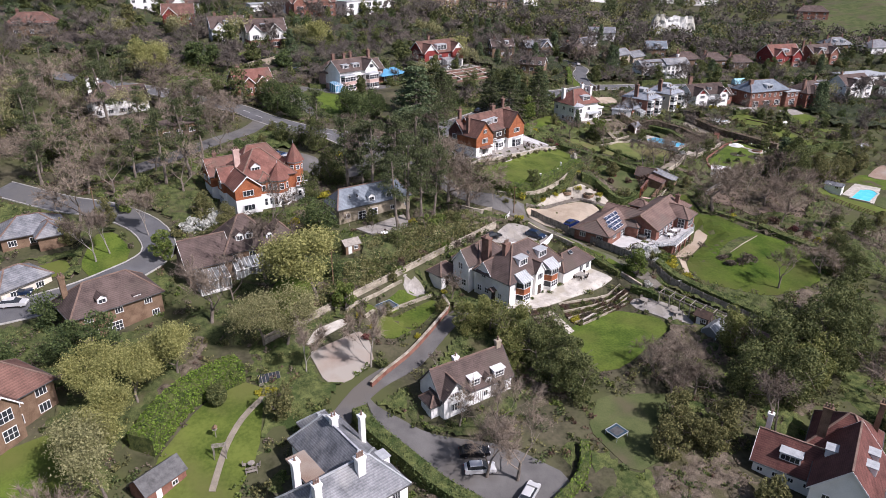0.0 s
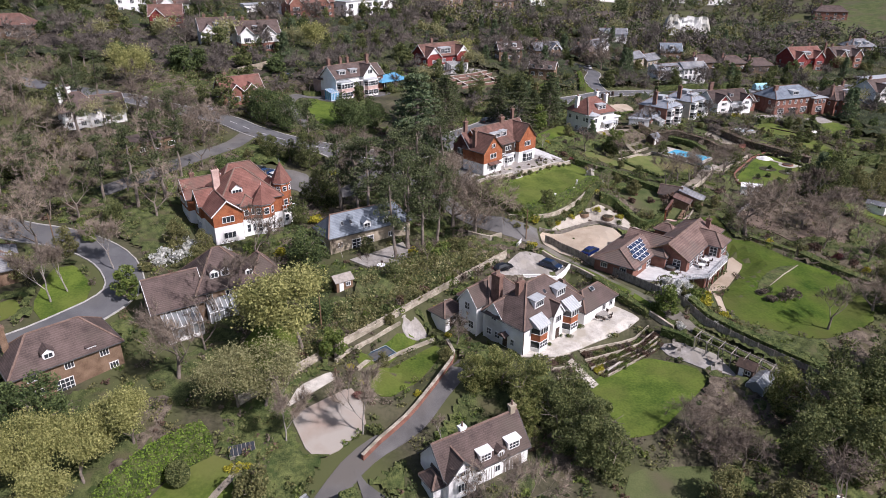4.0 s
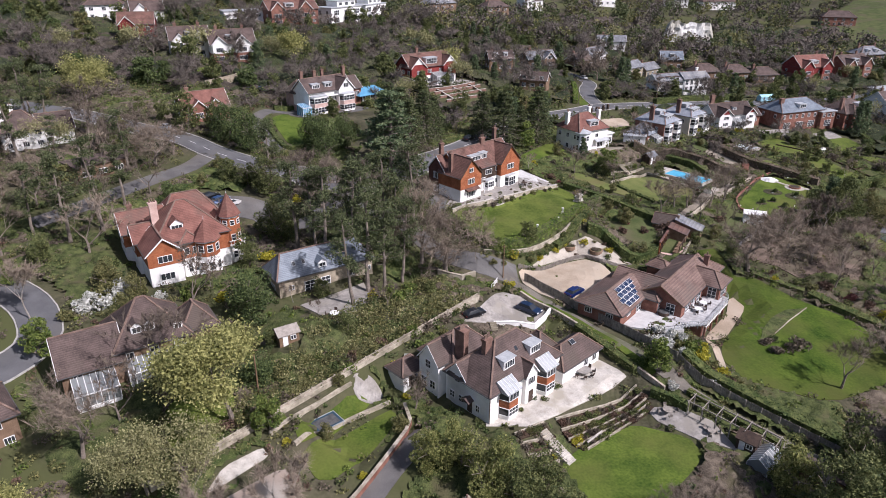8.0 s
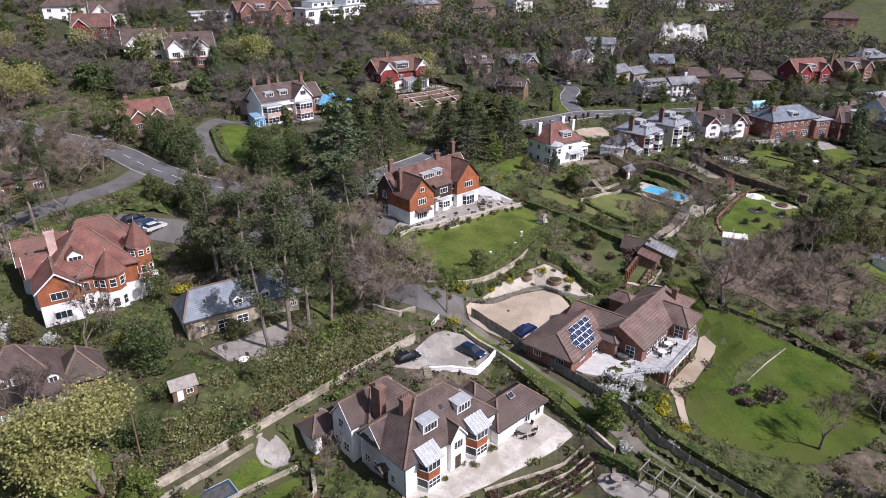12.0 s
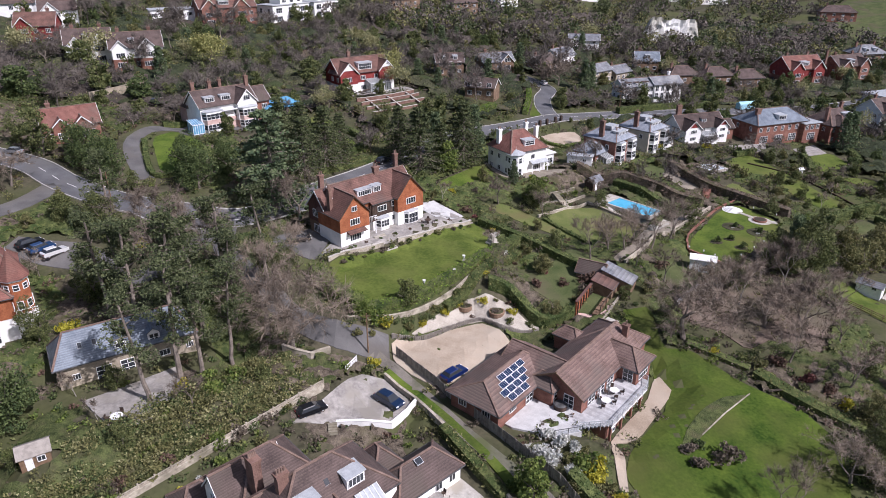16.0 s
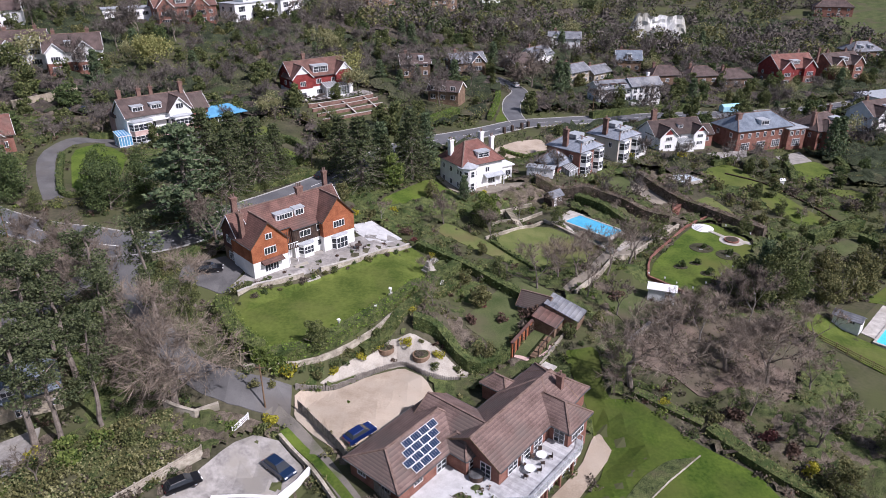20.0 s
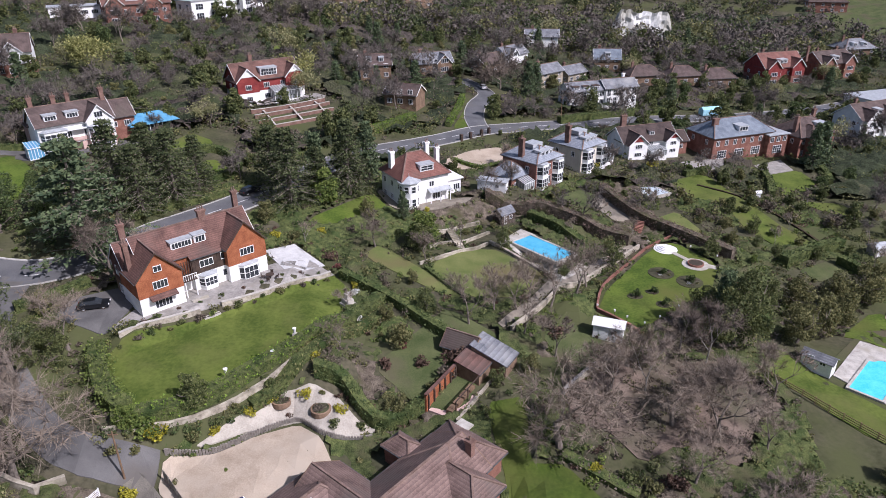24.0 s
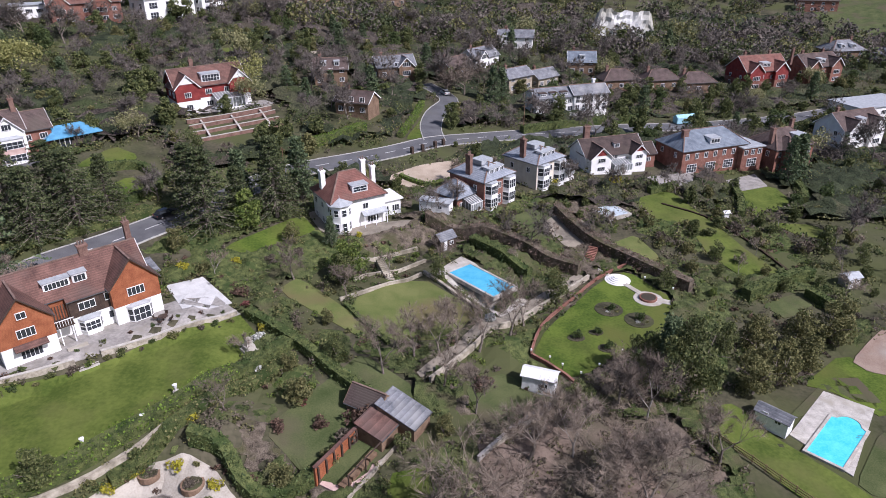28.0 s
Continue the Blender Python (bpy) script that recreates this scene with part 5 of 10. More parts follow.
# -- white house on the terrace
wh = house("white_house", -12.0, 54.6, 43, "large white rendered house with brown tiled hipped roofs", [
    dict(x0=-0.7, x1=15.2, y0=-0.3, y1=8.6, eave=4.9, ridge=9.9, roof="hip", hip=6.0, over=0.35),
    dict(x0=-0.7, x1=7.0, y0=4.4, y1=8.2, eave=4.9, ridge=7.3, roof="gx", over=0.25),
    dict(x0=-1.5, x1=6.5, y0=9.5, y1=13.7, eave=5.4, ridge=8.3, roof="gx", over=0.25),
    dict(x0=0.2, x1=9.5, y0=7.9, y1=15.5, eave=4.9, ridge=8.6, roof="hip", over=0.3),
    dict(x0=14.6, x1=24.3, y0=-1.6, y1=3.6, eave=2.7, ridge=5.2, roof="hip", over=0.4, win={"-y": (2, 1.1, 1.3, 2, [0.9], (0.62, 0.85))}),
    dict(x0=14.4, x1=19.0, y0=2.8, y1=7.8, eave=3.0, ridge=5.9, roof="hip", over=0.35),
    dict(x0=-4.2, x1=0.4, y0=14.4, y1=18.0, eave=2.5, ridge=4.3, roof="hip", over=0.4, win={"-y": (1, 0.9, 1.0, 2, [0.9])}),
    dict(x0=6.4, x1=9.0, y0=-0.9, y1=4.0, eave=4.9, ridge=6.9, roof="gy", over=0.2, win={"-y": (1, 1.5, 1.3, 3, [3.3])}),
], chimneys=[(2.2, 8.3, 5, 10.9, 1.0, 1.8, chimney_brick, 5), (3.4, 4.4, 6, 10.6, 1.3, 0.8, chimney_brick, 4)], base=2.9, wall=white_wall, roof_mat=roof_brown)
bay(wh, 2.7, -0.3, 3.0, 1.5, 0, [(0.9, 1.3), (3.5, 1.2)], 4.8, orange_tile, lift=1.35)
bay(wh, 11.2, -0.3, 3.0, 1.5, 0, [(0.9, 1.3), (3.5, 1.2)], 4.8, orange_tile, lift=1.35)
for px in (4.6, 10.5):
    dormer(wh, "-y", px, 0.95, 6.6, 2.4, 1.5, 1.9, "flat", lead, 4)
skylight(wh, 7.6, 2.5, 8.05, 0.7, 1.1, 45)
skylight(wh, 19.2, 0.4, 5.0, 1.0, 0.9, 30)
for py, z in ((5.3, 0.9), (7.2, 0.9), (6.2, 4.0)):
    window(wh, "-x", -0.7, py, z, 1.1, 1.2, 2, 2)
for py, z in ((11.0, 0.9), (12.9, 0.9), (11.95, 4.2)):
    window(wh, "-x", -1.5, py - 0.3, z, 1.2, 1.4, 2, 2)
window(wh, "-x", -0.7, 2.0, 0.9, 0.8, 1.2, 2, 2)
plain_door(wh, "-x", -0.7, 3.6, 0.1)
bm = bmesh.new()
extruded(bm, [(2.7, 2.45), (4.5, 2.45), (3.6, 3.0)], "x", -1.9, -0.7)
part("porch_roof", bm, roof_brown, wh)
plain_door(wh, "-y", 7.7, -0.9, 0.05, 1.0, 2.1)
plain_door(wh, "-y", -2.6, 14.4, 0.05)
bm = bmesh.new()
beam(bm, (-0.76, -0.36, 0), (-0.76, -0.36, 4.8), 0.1)
part("drainpipe", bm, dark_timber, wh)

# -- white cottage with garages
gc = house("garage_cottage", -25.5, 25.8, 31, "long white cottage with brown tiled roof and garage doors", [
    dict(x0=0, x1=13.2, y0=0, y1=6.4, eave=2.9, ridge=6.9, roof="gx", over=0.3, bargemat=gutter_m, win={"+x": (1, 1.2, 1.2, 2, [3.2])}),
    dict(x0=0.1, x1=4.3, y0=-0.5, y1=3.2, eave=3.4, ridge=6.0, roof="gy", over=0.25, bargemat=gutter_m, win={"-y": [(1, 1.3, 0.9, 4, [3.3]), (1, 1.5, 1.4, 3, [0.8])]}),
    dict(x0=-1.5, x1=0.3, y0=0.6, y1=3.6, eave=2.2, ridge=3.4, roof="hip", over=0.3),
], chimneys=[(4.6, 3.4, 5, 7.6, 0.8, 0.6, white_wall, 1), (12.6, 3.2, 5, 8.0, 0.8, 0.6, stone_wall, 1)], base=-0.4, wall=white_wall)
for px, wd in ((6.3, 1.9), (10.9, 2.0)):
    dormer(gc, "-y", px, 0.25, 3.3, wd, 1.4, 1.6, "flat", white_paint, 3, rows=2)
dormer(gc, "-y", 8.7, 0.1, 3.0, 1.1, 1.1, 1.7, "gable", roof_brown, 2)
for px in (5.4, 8.1):
    window(gc, "-y", px, 0, 0.9, 0.9, 1.1, 2, 1)
for i, (px, wd) in enumerate(((6.7, 2.1), (10.6, 2.9))):
    bm = bmesh.new()
    box(bm, px - wd / 2, px + wd / 2, -0.06, 0.04, 0, 2.2)
    gd = part("garage_door", bm, white_paint if i == 0 else grey_timber, gc)
    for k in range(5):
        bm = bmesh.new()
        sx = px - wd / 2 + wd * (k + .5) / 5
        box(bm, sx - .04, sx + .04, -0.1, -0.06, 0.1, 2.1)
        part("door_batten", bm, grey_timber if i == 0 else white_paint, gd)
plain_door(gc, "-x", -1.5, 1.6, 0.0, 0.9, 1.95, white_paint)

# -- slate-roofed house at the lower drive
sh = house("slate_house", -36.4, 9.4, 38, "rambling white house with patched grey slate roofs", [
    dict(x0=-3.2, x1=4.3, y0=-2.0, y1=12.3, eave=5.4, ridge=9.4, roof="hip", hip=3.0, over=0.35, ridgemat=lead, win={"+x": (4, 1.1, 1.3, 3, [0.9, 3.6])}),
    dict(x0=-10, x1=4.4, y0=-4.4, y1=3.4, eave=5.4, ridge=9.2, roof="hip", hip=3.6, over=0.35, ridgemat=lead, win={"+x": (2, 1.2, 1.3, 2, [0.9, 3.6]), "-y": (4, 1.2, 1.3, 3, [0.9, 3.6])}),
    dict(x0=-0.4, x1=3.6, y0=11, y1=15.2, eave=5.0, ridge=6.9, roof="hip", over=0.3, ridgemat=lead),
    dict(x0=-5.4, x1=-3, y0=3.0, y1=8.4, eave=5.6, ridge=5.8, roof="flat", roofmat=red_gravel, win={"-x": (1, 2.0, 1.3, 3, [3.4])}),
], chimneys=[(0.8, 7.2, 7, 10.6, 0.9, 0.9, white_wall, 2), (3.8, 5.0, 5, 10.6, 0.7, 0.7, white_wall, 1), (-0.7, -1.6, 7, 10.6, 1.1, 0.9, white_wall, 4), (-6.7, 4.0, 4, 9.4, 0.9, 0.8, white_wall, 1), (-7.0, -2.0, 6, 10.4, 0.9, 0.9, white_wall, 3)],
    base=-2.4, wall=white_wall, roof_mat=roof_slate)
dormer(sh, "+x", 0.6, 4.6, 5.2, 1.6, 1.5, 1.6, "flat", lead, 2, rows=2)

# -- white house with a dark red roof, at the lower corner
ch = house("corner_house", 19.8, 18.5, -36, "white house with dark red tiled roofs and white dormers", [
    dict(x0=0, x1=8.2, y0=0, y1=6.5, eave=2.6, ridge=6.0, roof="gx", win={"-y": (4, 0.8, 0.8, 2, [0.9])}),
    dict(x0=7.6, x1=15.5, y0=-4, y1=7.5, eave=4.6, ridge=9.6, roof="gy", win={"-y": (2, 1.0, 1.1, 2, [0.9, 3.2])}),
    dict(x0=6, x1=14.5, y0=5.5, y1=14, eave=4.6, ridge=9.0, roof="hip", win={"+x": (3, 1.2, 1.3, 3, [0.9])}),
    dict(x0=15, x1=18.5, y0=-2, y1=4, eave=2.8, ridge=4.6, roof="gx", win={"+x": (1, 1.4, 1.3, 3, [0.9])}),
], chimneys=[(7.2, 6.6, 5, 10.8, 1.2, 0.7, brown_brick, 3), (0.4, 6.2, 3, 7.0, 0.7, 0.6, white_wall, 1), (13.6, 12.6, 5, 10.6, 0.7, 0.7, brown_brick, 2)], base=-5.2, wall=white_wall, roof_mat=roof_maroon)
dormer(ch, "-y", 4.4, 0.75, 3.6, 2.8, 1.3, 2.2, "flat", lead, 4)
dormer(ch, "-x", 2.4, 8.3, 5.9, 1.6, 1.4, 1.8, "flat", lead, 2)
for py in (1.0, 4.0):
    dormer(ch, "+x", py, 14.3, 6.4, 1.5, 1.4, 1.9, "flat", lead, 2)
skylight(ch, 3.0, 4.6, 4.9, 1.0, 0.9, -40)

# -- brown brick houses along the close
eh = house("edge_house", -88.5, 15.5, 60, "brown brick house with red tiled hipped roof", [
    dict(x0=0, x1=12, y0=0, y1=9, eave=5.2, ridge=9, roof="hip", win={"-y": (3, 1.7, 1.5, 3, [0.7, 3.5]), "+x": (2, 1.2, 1.3, 2, [0.9, 3.6])}),
    dict(x0=2, x1=6, y0=-1.6, y1=4, eave=5.2, ridge=7.8, roof="gy", win={"-y": (1, 2.0, 1.9, 3, [0.4, 3.4])})], base=2.2, wall=brown_brick, roof_mat=roof_rust)
bh = house("brick_house", -84.5, 37.4, 43, "brown brick house with a hipped tile roof", [
    dict(x0=0, x1=14.5, y0=0, y1=8.5, eave=5.0, ridge=8.8, roof="hip", hip=4.2, win={"-y": [(3, 1.3, 1.1, 3, [3.5]), (2, 1.3, 1.1, 3, [0.9], (0.2, 0.9))], "+x": (1, 1.8, 1.4, 3, [0.5])}),
    dict(x0=7, x1=13, y0=6, y1=12, eave=3.4, ridge=6.2, roof="hip"),
], chimneys=[(1.2, 6.0, 6, 10.2, 0.9, 0.7, brown_brick, 2)], base=5.4, wall=brown_brick, roof_mat=roof_brown)
french_door(bh, "-y", 6.2, 0, 0.1, 2.4, 2.1)
french_door(bh, "+x", 14.5, 3.6, 0.1, 1.8, 2.1)
dormer(bh, "-y", 5.2, 0.7, 5.7, 1.5, 1.1, 2.0, "gable", roof_brown, 2)
dormer(bh, "-y", 10.6, 0.1, 4.6, 1.4, 1.1, 2.0, "flat", roof_brown, 2)
jh = house("long_house", -71, 53.5, 33, "brown brick house with tiled roofs and glazed garden rooms", [
    dict(x0=0, x1=8, y0=0.5, y1=8.5, eave=4.2, ridge=8.4, roof="gx", win={"-y": (2, 1.2, 1.2, 2, [3.0])}),
    dict(x0=7.2, x1=17.5, y0=1, y1=11, eave=5.3, ridge=10.6, roof="hip", win={"-y": (3, 1.3, 1.2, 2, [3.5])}),
    dict(x0=17, x1=22, y0=3, y1=9, eave=4.6, ridge=7.8, roof="hip", win={"-y": (2, 1.5, 1.9, 3, [0.3])}),
], base=7.0, wall=brown_brick, roof_mat=roof_brown)
conservatory(jh, 3.8, 0.5, 5.6, 3.4, 2.4, 1.1, bars=7)
conservatory(jh, 10.5, 1.0, 4.6, 2.2, 2.4, 1.4, bars=6)
conservatory(jh, 15.0, 1.0, 3.6, 2.2, 2.4, 1.4, bars=5)
for px in (10.6, 12.4):
    dormer(jh, "-y", px, 2.2, 6.7, 1.5, 1.3, 2.2, "gable", roof_brown, 2)
dormer(jh, "-y", 16.2, 1.6, 5.9, 1.3, 1.3, 2.2, "gable", roof_brown, 2)
for px in (2.4, 3.4):
    skylight(jh, px, 2.6, 6.3, 0.7, 1.1, 43)
lb = house("slate_bungalow", -109, 62, 33, "low brick bungalow with a grey roof", [
    dict(x0=0, x1=11, y0=0, y1=8, eave=2.7, ridge=5.4, roof="hip", win={"-y": (3, 1.5, 1.2, 3, [0.8]), "+x": (2, 1.2, 1.2, 2, [0.8])}),
    dict(x0=6, x1=11, y0=-3, y1=3, eave=2.7, ridge=4.8, roof="hip")], wall=brown_brick, roof_mat=roof_slate)
lb2 = house("slate_bungalow", -101, 46.5, 58, "low pale bungalow with a grey hipped roof", [
    dict(x0=0, x1=9, y0=0, y1=7, eave=2.7, ridge=5.0, roof="hip", win={"-y": (2, 1.5, 1.2, 3, [0.8]), "+x": (1, 1.2, 1.2, 2, [0.8])})], wall=cream_wall, roof_mat=roof_slate)
house("hill_house", -119, 128, 35, "white house with brown roof among bare trees", [
    dict(x0=0, x1=9, y0=0, y1=8, eave=4.6, ridge=8.6, roof="hip", win={"-y": (3, 1.3, 1.2, 3, [0.8, 3.2]), "-x": (2, 1.1, 1.2, 2, [0.8, 3.2])}),
    dict(x0=8, x1=15, y0=1, y1=8, eave=3.6, ridge=7.2, roof="gx", win={"-y": (2, 1.4, 1.2, 3, [0.8])})], [(1, 5, 5, 10, 0.9, 0.7, white_wall, 2), (3.5, 6.5, 5, 9.6, 0.8, 0.6, white_wall, 2)], wall=white_wall)
house("flat_house", -97, 116, 50, "low brick house with flat roof", [
    dict(x0=0, x1=11, y0=0, y1=7, eave=3.2, ridge=3.4, roof="flat", win={"-y": (3, 1.8, 1.2, 3, [0.9])})], wall=brown_brick, roof_mat=roof_brown)

# -- turreted mansion
tm = house("turreted_mansion", -68.6, 82.0, 33, "orange tile-hung mansion with white ground floor and red roofs", [
    dict(x0=1, x1=13.5, y0=1, y1=13, eave=7.0, ridge=12.2, roof="hip", split=3.6, upper=orange_tile),
    dict(x0=-1.0, x1=4.6, y0=-0.9, y1=6, eave=6.0, ridge=8.8, roof="gy", split=3.6, upper=orange_tile, win={"-y": (1, 2.4, 1.3, 3, [0.9, 4.2])}),
    dict(x0=-1.6, x1=6, y0=5.5, y1=9.5, eave=6.2, ridge=9.0, roof="gx", split=3.6, upper=orange_tile, win={"-x": [(1, 1.3, 1.6, 2, [4.2]), (1, 3.0, 2.0, 6, [0.5])]}),
    dict(x0=-2.6, x1=5, y0=11, y1=16.5, eave=6.2, ridge=9.6, roof="gx", split=3.6, upper=orange_tile, win={"-x": (2, 1.8, 1.3, 4, [0.8, 4.3])}),
    dict(x0=5.0, x1=8.0, y0=0.2, y1=6, eave=6.6, ridge=8.2, roof="hip", split=3.6, upper=orange_tile, win={"-y": (2, 0.9, 1.3, 1, [4.3])}),
    dict(x0=11, x1=15.0, y0=2.2, y1=8, eave=6.4, ridge=9.6, roof="hip", split=3.6, upper=orange_tile, win={"-y": (1, 1.2, 1.3, 2, [4.4])}),
    dict(x0=4, x1=15, y0=10, y1=17, eave=7.0, ridge=11.4, roof="hip", split=3.6, upper=orange_tile),
], chimneys=[(2.6, 7.2, 8, 12.6, 1.3, 0.8, pink_wall, 3), (-0.4, 14.0, 8, 10.6, 0.8, 0.7, chimney_brick, 2)], base=11.0, wall=white_wall, roof_mat=roof_red)


def turret(parent, x, y, r, split, eave, tip, mat_low, mat_up, roof_m, wins, n=8):
    t = linked("turret", None, parent, place=pose(x, y, 0, 0, 0, 22.5))
    for nm, lo, hi, rr, m in (("turret_base", -2, split, r, mat_low), ("turret_wall", split, eave, r * 1.02, mat_up), ("cornice", eave - 0.35, eave, r * 1.1, white_paint)):
        bm = bmesh.new()
        drum(bm, 0, 0, lo, hi, rr, rr, n)
        part(nm, bm, m, t)
    bm = bmesh.new()
    drum(bm, 0, 0, eave, tip, r * 1.28, 0.06, n)
    part("turret_roof", bm, roof_m, t)
    bm = bmesh.new()
    drum(bm, 0, 0, tip - 0.1, tip + 0.7, 0.07, 0.02, 6)
    part("finial", bm, lead, t)
    for k in range(n):
        a = 360 / n * (k + 0.5)
        d = r * 1.02 * math.cos(math.pi / n)
        for s, hh in wins:
            window(t, "-y", d * math.cos(radians(a)), d * math.sin(radians(a)), s, r * 0.5, hh, 1, 2, sill=False, turn=a + 90)


turret(tm, 14.6, 3.2, 1.75, 3.6, 9.2, 13.2, white_wall, orange_tile, roof_red, [(1.0, 1.4), (4.4, 1.3), (7.4, 1.0)])
turret(tm, 9.4, 0.6, 2.1, 3.6, 6.6, 10.0, white_wall, orange_tile, roof_red, [(0.9, 1.6), (4.4, 1.4)])
dormer(tm, "-y", 5.2, 2.6, 8.0, 2.2, 1.4, 3.0, "gable", roof_red, 3)
for px in (6.0, 7.2, 11.6, 12.8):
    window(tm, "-y", px, 0.2 if px < 9 else 2.2, 0.8, 0.8, 1.7, 1, 2)
bm = bmesh.new()
hexa(bm, [(11.0, 1.0, 3.5), (16.6, 1.0, 3.5), (16.6, 2.4, 3.5), (11.0, 2.4, 3.5)], [(11.0, 1.0, 3.7), (16.6, 1.0, 3.7), (16.6, 2.4, 3.7), (11.0, 2.4, 3.7)])
bc = part("balcony", bm, white_paint, tm)
for i in range(9):
    bm = bmesh.new()
    box(bm, 11.05 + i * 0.68, 11.13 + i * 0.68, 1.05, 1.13, 3.7, 4.5)
    part("baluster", bm, white_paint, bc)
bm = bmesh.new()
box(bm, 11.0, 16.6, 1.02, 1.16, 4.5, 4.6)
part("handrail", bm, white_paint, bc)

# -- cottage with the blue slate roof
sc = house("slate_cottage", -46.8, 79.6, 33, "long stone cottage with blue slate roof and ivy", [
    dict(x0=0, x1=18, y0=0, y1=6.6, eave=3.6, ridge=7.0, roof="hip", hip=2.2, wall=stone_wall, win={"-y": [(2, 1.0, 0.9, 3, [1.2], (0.12, 0.95))], "-x": (1, 2.2, 1.2, 4, [0.6])}),
], base=9.3, wall=stone_wall, roof_mat=roof_blue)
for px, w in ((5.6, 2.0), (8.6, 1.8)):
    french_door(sc, "-y", px, 0, 0.1, w, 2.1)
for px in (8.2, 12.6):
    dormer(sc, "-y", px, 0.1, 3.4, 1.6, 1.7, 2.4, "gable", roof_blue, 2, rows=2)
window(sc, "-y", 13.6, 0, 1.0, 1.5, 1.0, 3, 1)
for px in (3.4, 5.2):
    skylight(sc, px, 1.4, 5.4, 0.6, 0.9, 45)

# -- gabled villa above the lawn
gv = house("gabled_villa", -14.6, 119.8, 43, "orange tile-hung villa with white ground floor", [
    dict(x0=2.0, x1=20.2, y0=2.6, y1=9.4, eave=6.2, ridge=10.2, roof="gx", split=3.0, upper=orange_tile, over=0.3),
    dict(x0=-0.2, x1=6.4, y0=-0.6, y1=6.5, eave=5.8, ridge=9.7, roof="gy", split=3.0, upper=orange_tile, over=0.3, bargemat=dark_timber,
         win={"-y": [(1, 2.2, 1.3, 4, [3.9]), (1, 1.2, 1.0, 2, [6.6]), (1, 2.6, 1.6, 5, [0.8])]}),
    dict(x0=14.3, x1=20.9, y0=0.4, y1=6.5, eave=6.0, ridge=10.0, roof="gy", split=3.0, upper=orange_tile, over=0.3, bargemat=dark_timber, win={"-y": [(1, 2.4, 1.3, 4, [4.2])]}),
    dict(x0=9.0, x1=14.6, y0=1.6, y1=6, eave=5.8, ridge=8.0, roof="mono", split=3.0, upper=dark_timber, over=0.25, win={"-y": [(1, 2.2, 1.2, 3, [3.9], (0.4,)), (1, 0.8, 1.2, 1, [4.2], (0.9,)), (1, 0.8, 1.2, 1, [1.2], (0.9,))]}),
    dict(x0=0.0, x1=5, y0=4.6, y1=10.0, eave=6.0, ridge=9.4, roof="gx", split=3.0, wall=brown_brick, upper=roof_maroon, over=0.3, win={"-x": (1, 2.4, 1.5, 5, [0.8, 4.0])}),
], chimneys=[(1.6, 7.6, 8, 12.0, 0.9, 0.7, chimney_brick, 2), (0.4, 3.2, 6, 10.8, 0.7, 0.9, chimney_brick, 2), (13.4, 6.0, 9, 11.5, 1.2, 0.8, chimney_brick, 3), (20.4, 8.4, 5, 12.2, 0.8, 0.7, chimney_brick, 2)],
    base=12.3, wall=white_wall, roof_mat=roof_rust)
dormer(gv, "-y", 8.6, 3.4, 7.2, 3.4, 1.3, 2.4, "flat", lead, 6)
dormer(gv, "-y", 11.6, 3.4, 7.2, 1.9, 1.4, 2.4, "flat", lead, 3)
timbers(gv, 6.6, 14.2, 1.55, 3.0, 5.7, 22)
bay(gv, 11.2, 1.6, 3.0, 1.0, 0, [(0.9, 1.4)], 2.7, None, lift=0.3)
bay(gv, 17.6, 0.4, 3.4, 0.8, 0, [(0.3, 2.1)], 2.7, None, lift=0.3)
bm = bmesh.new()
box(bm, 6.4, 9.0, 0.2, 2.6, 2.9, 3.1)
vb = part("balcony", bm, dark_timber, gv)
for i in range(8):
    bm = bmesh.new()
    box(bm, 6.5 + i * 0.34, 6.56 + i * 0.34, 0.22, 0.28, 3.1, 3.95)
    part("baluster", bm, white_paint, vb)
bm = bmesh.new()
box(bm, 6.4, 9.0, 0.2, 0.3, 3.95, 4.03)
part("handrail", bm, white_paint, vb)
bm = bmesh.new()
extruded(bm, [(-1.7, 2.55), (-1.7, 2.68), (-0.6, 3.1), (-0.6, 2.55)], "x", 1.2, 5.2)
part("canopy_roof", bm, roof_rust, gv)
for px in (7.0, 8.6):
    bm = bmesh.new()
    box(bm, px - .07, px + .07, 0.2, 0.34, 0, 2.9)
    part("post", bm, white_paint, gv)
bm = bmesh.new()
roof_mesh(bm, 19.5, 24, 9, 13, 2.4, 3.2, "mono", 0.2)
part("lean_to_roof", bm, roof_slate, gv)
for px in (19.6, 23.9):
    for py in (9.1, 12.9):
        bm = bmesh.new()
        box(bm, px - .08, px + .08, py - .08, py + .08, -1, 2.5 + 0.7 * (py > 10))
        part("post", bm, brown_timber, gv)

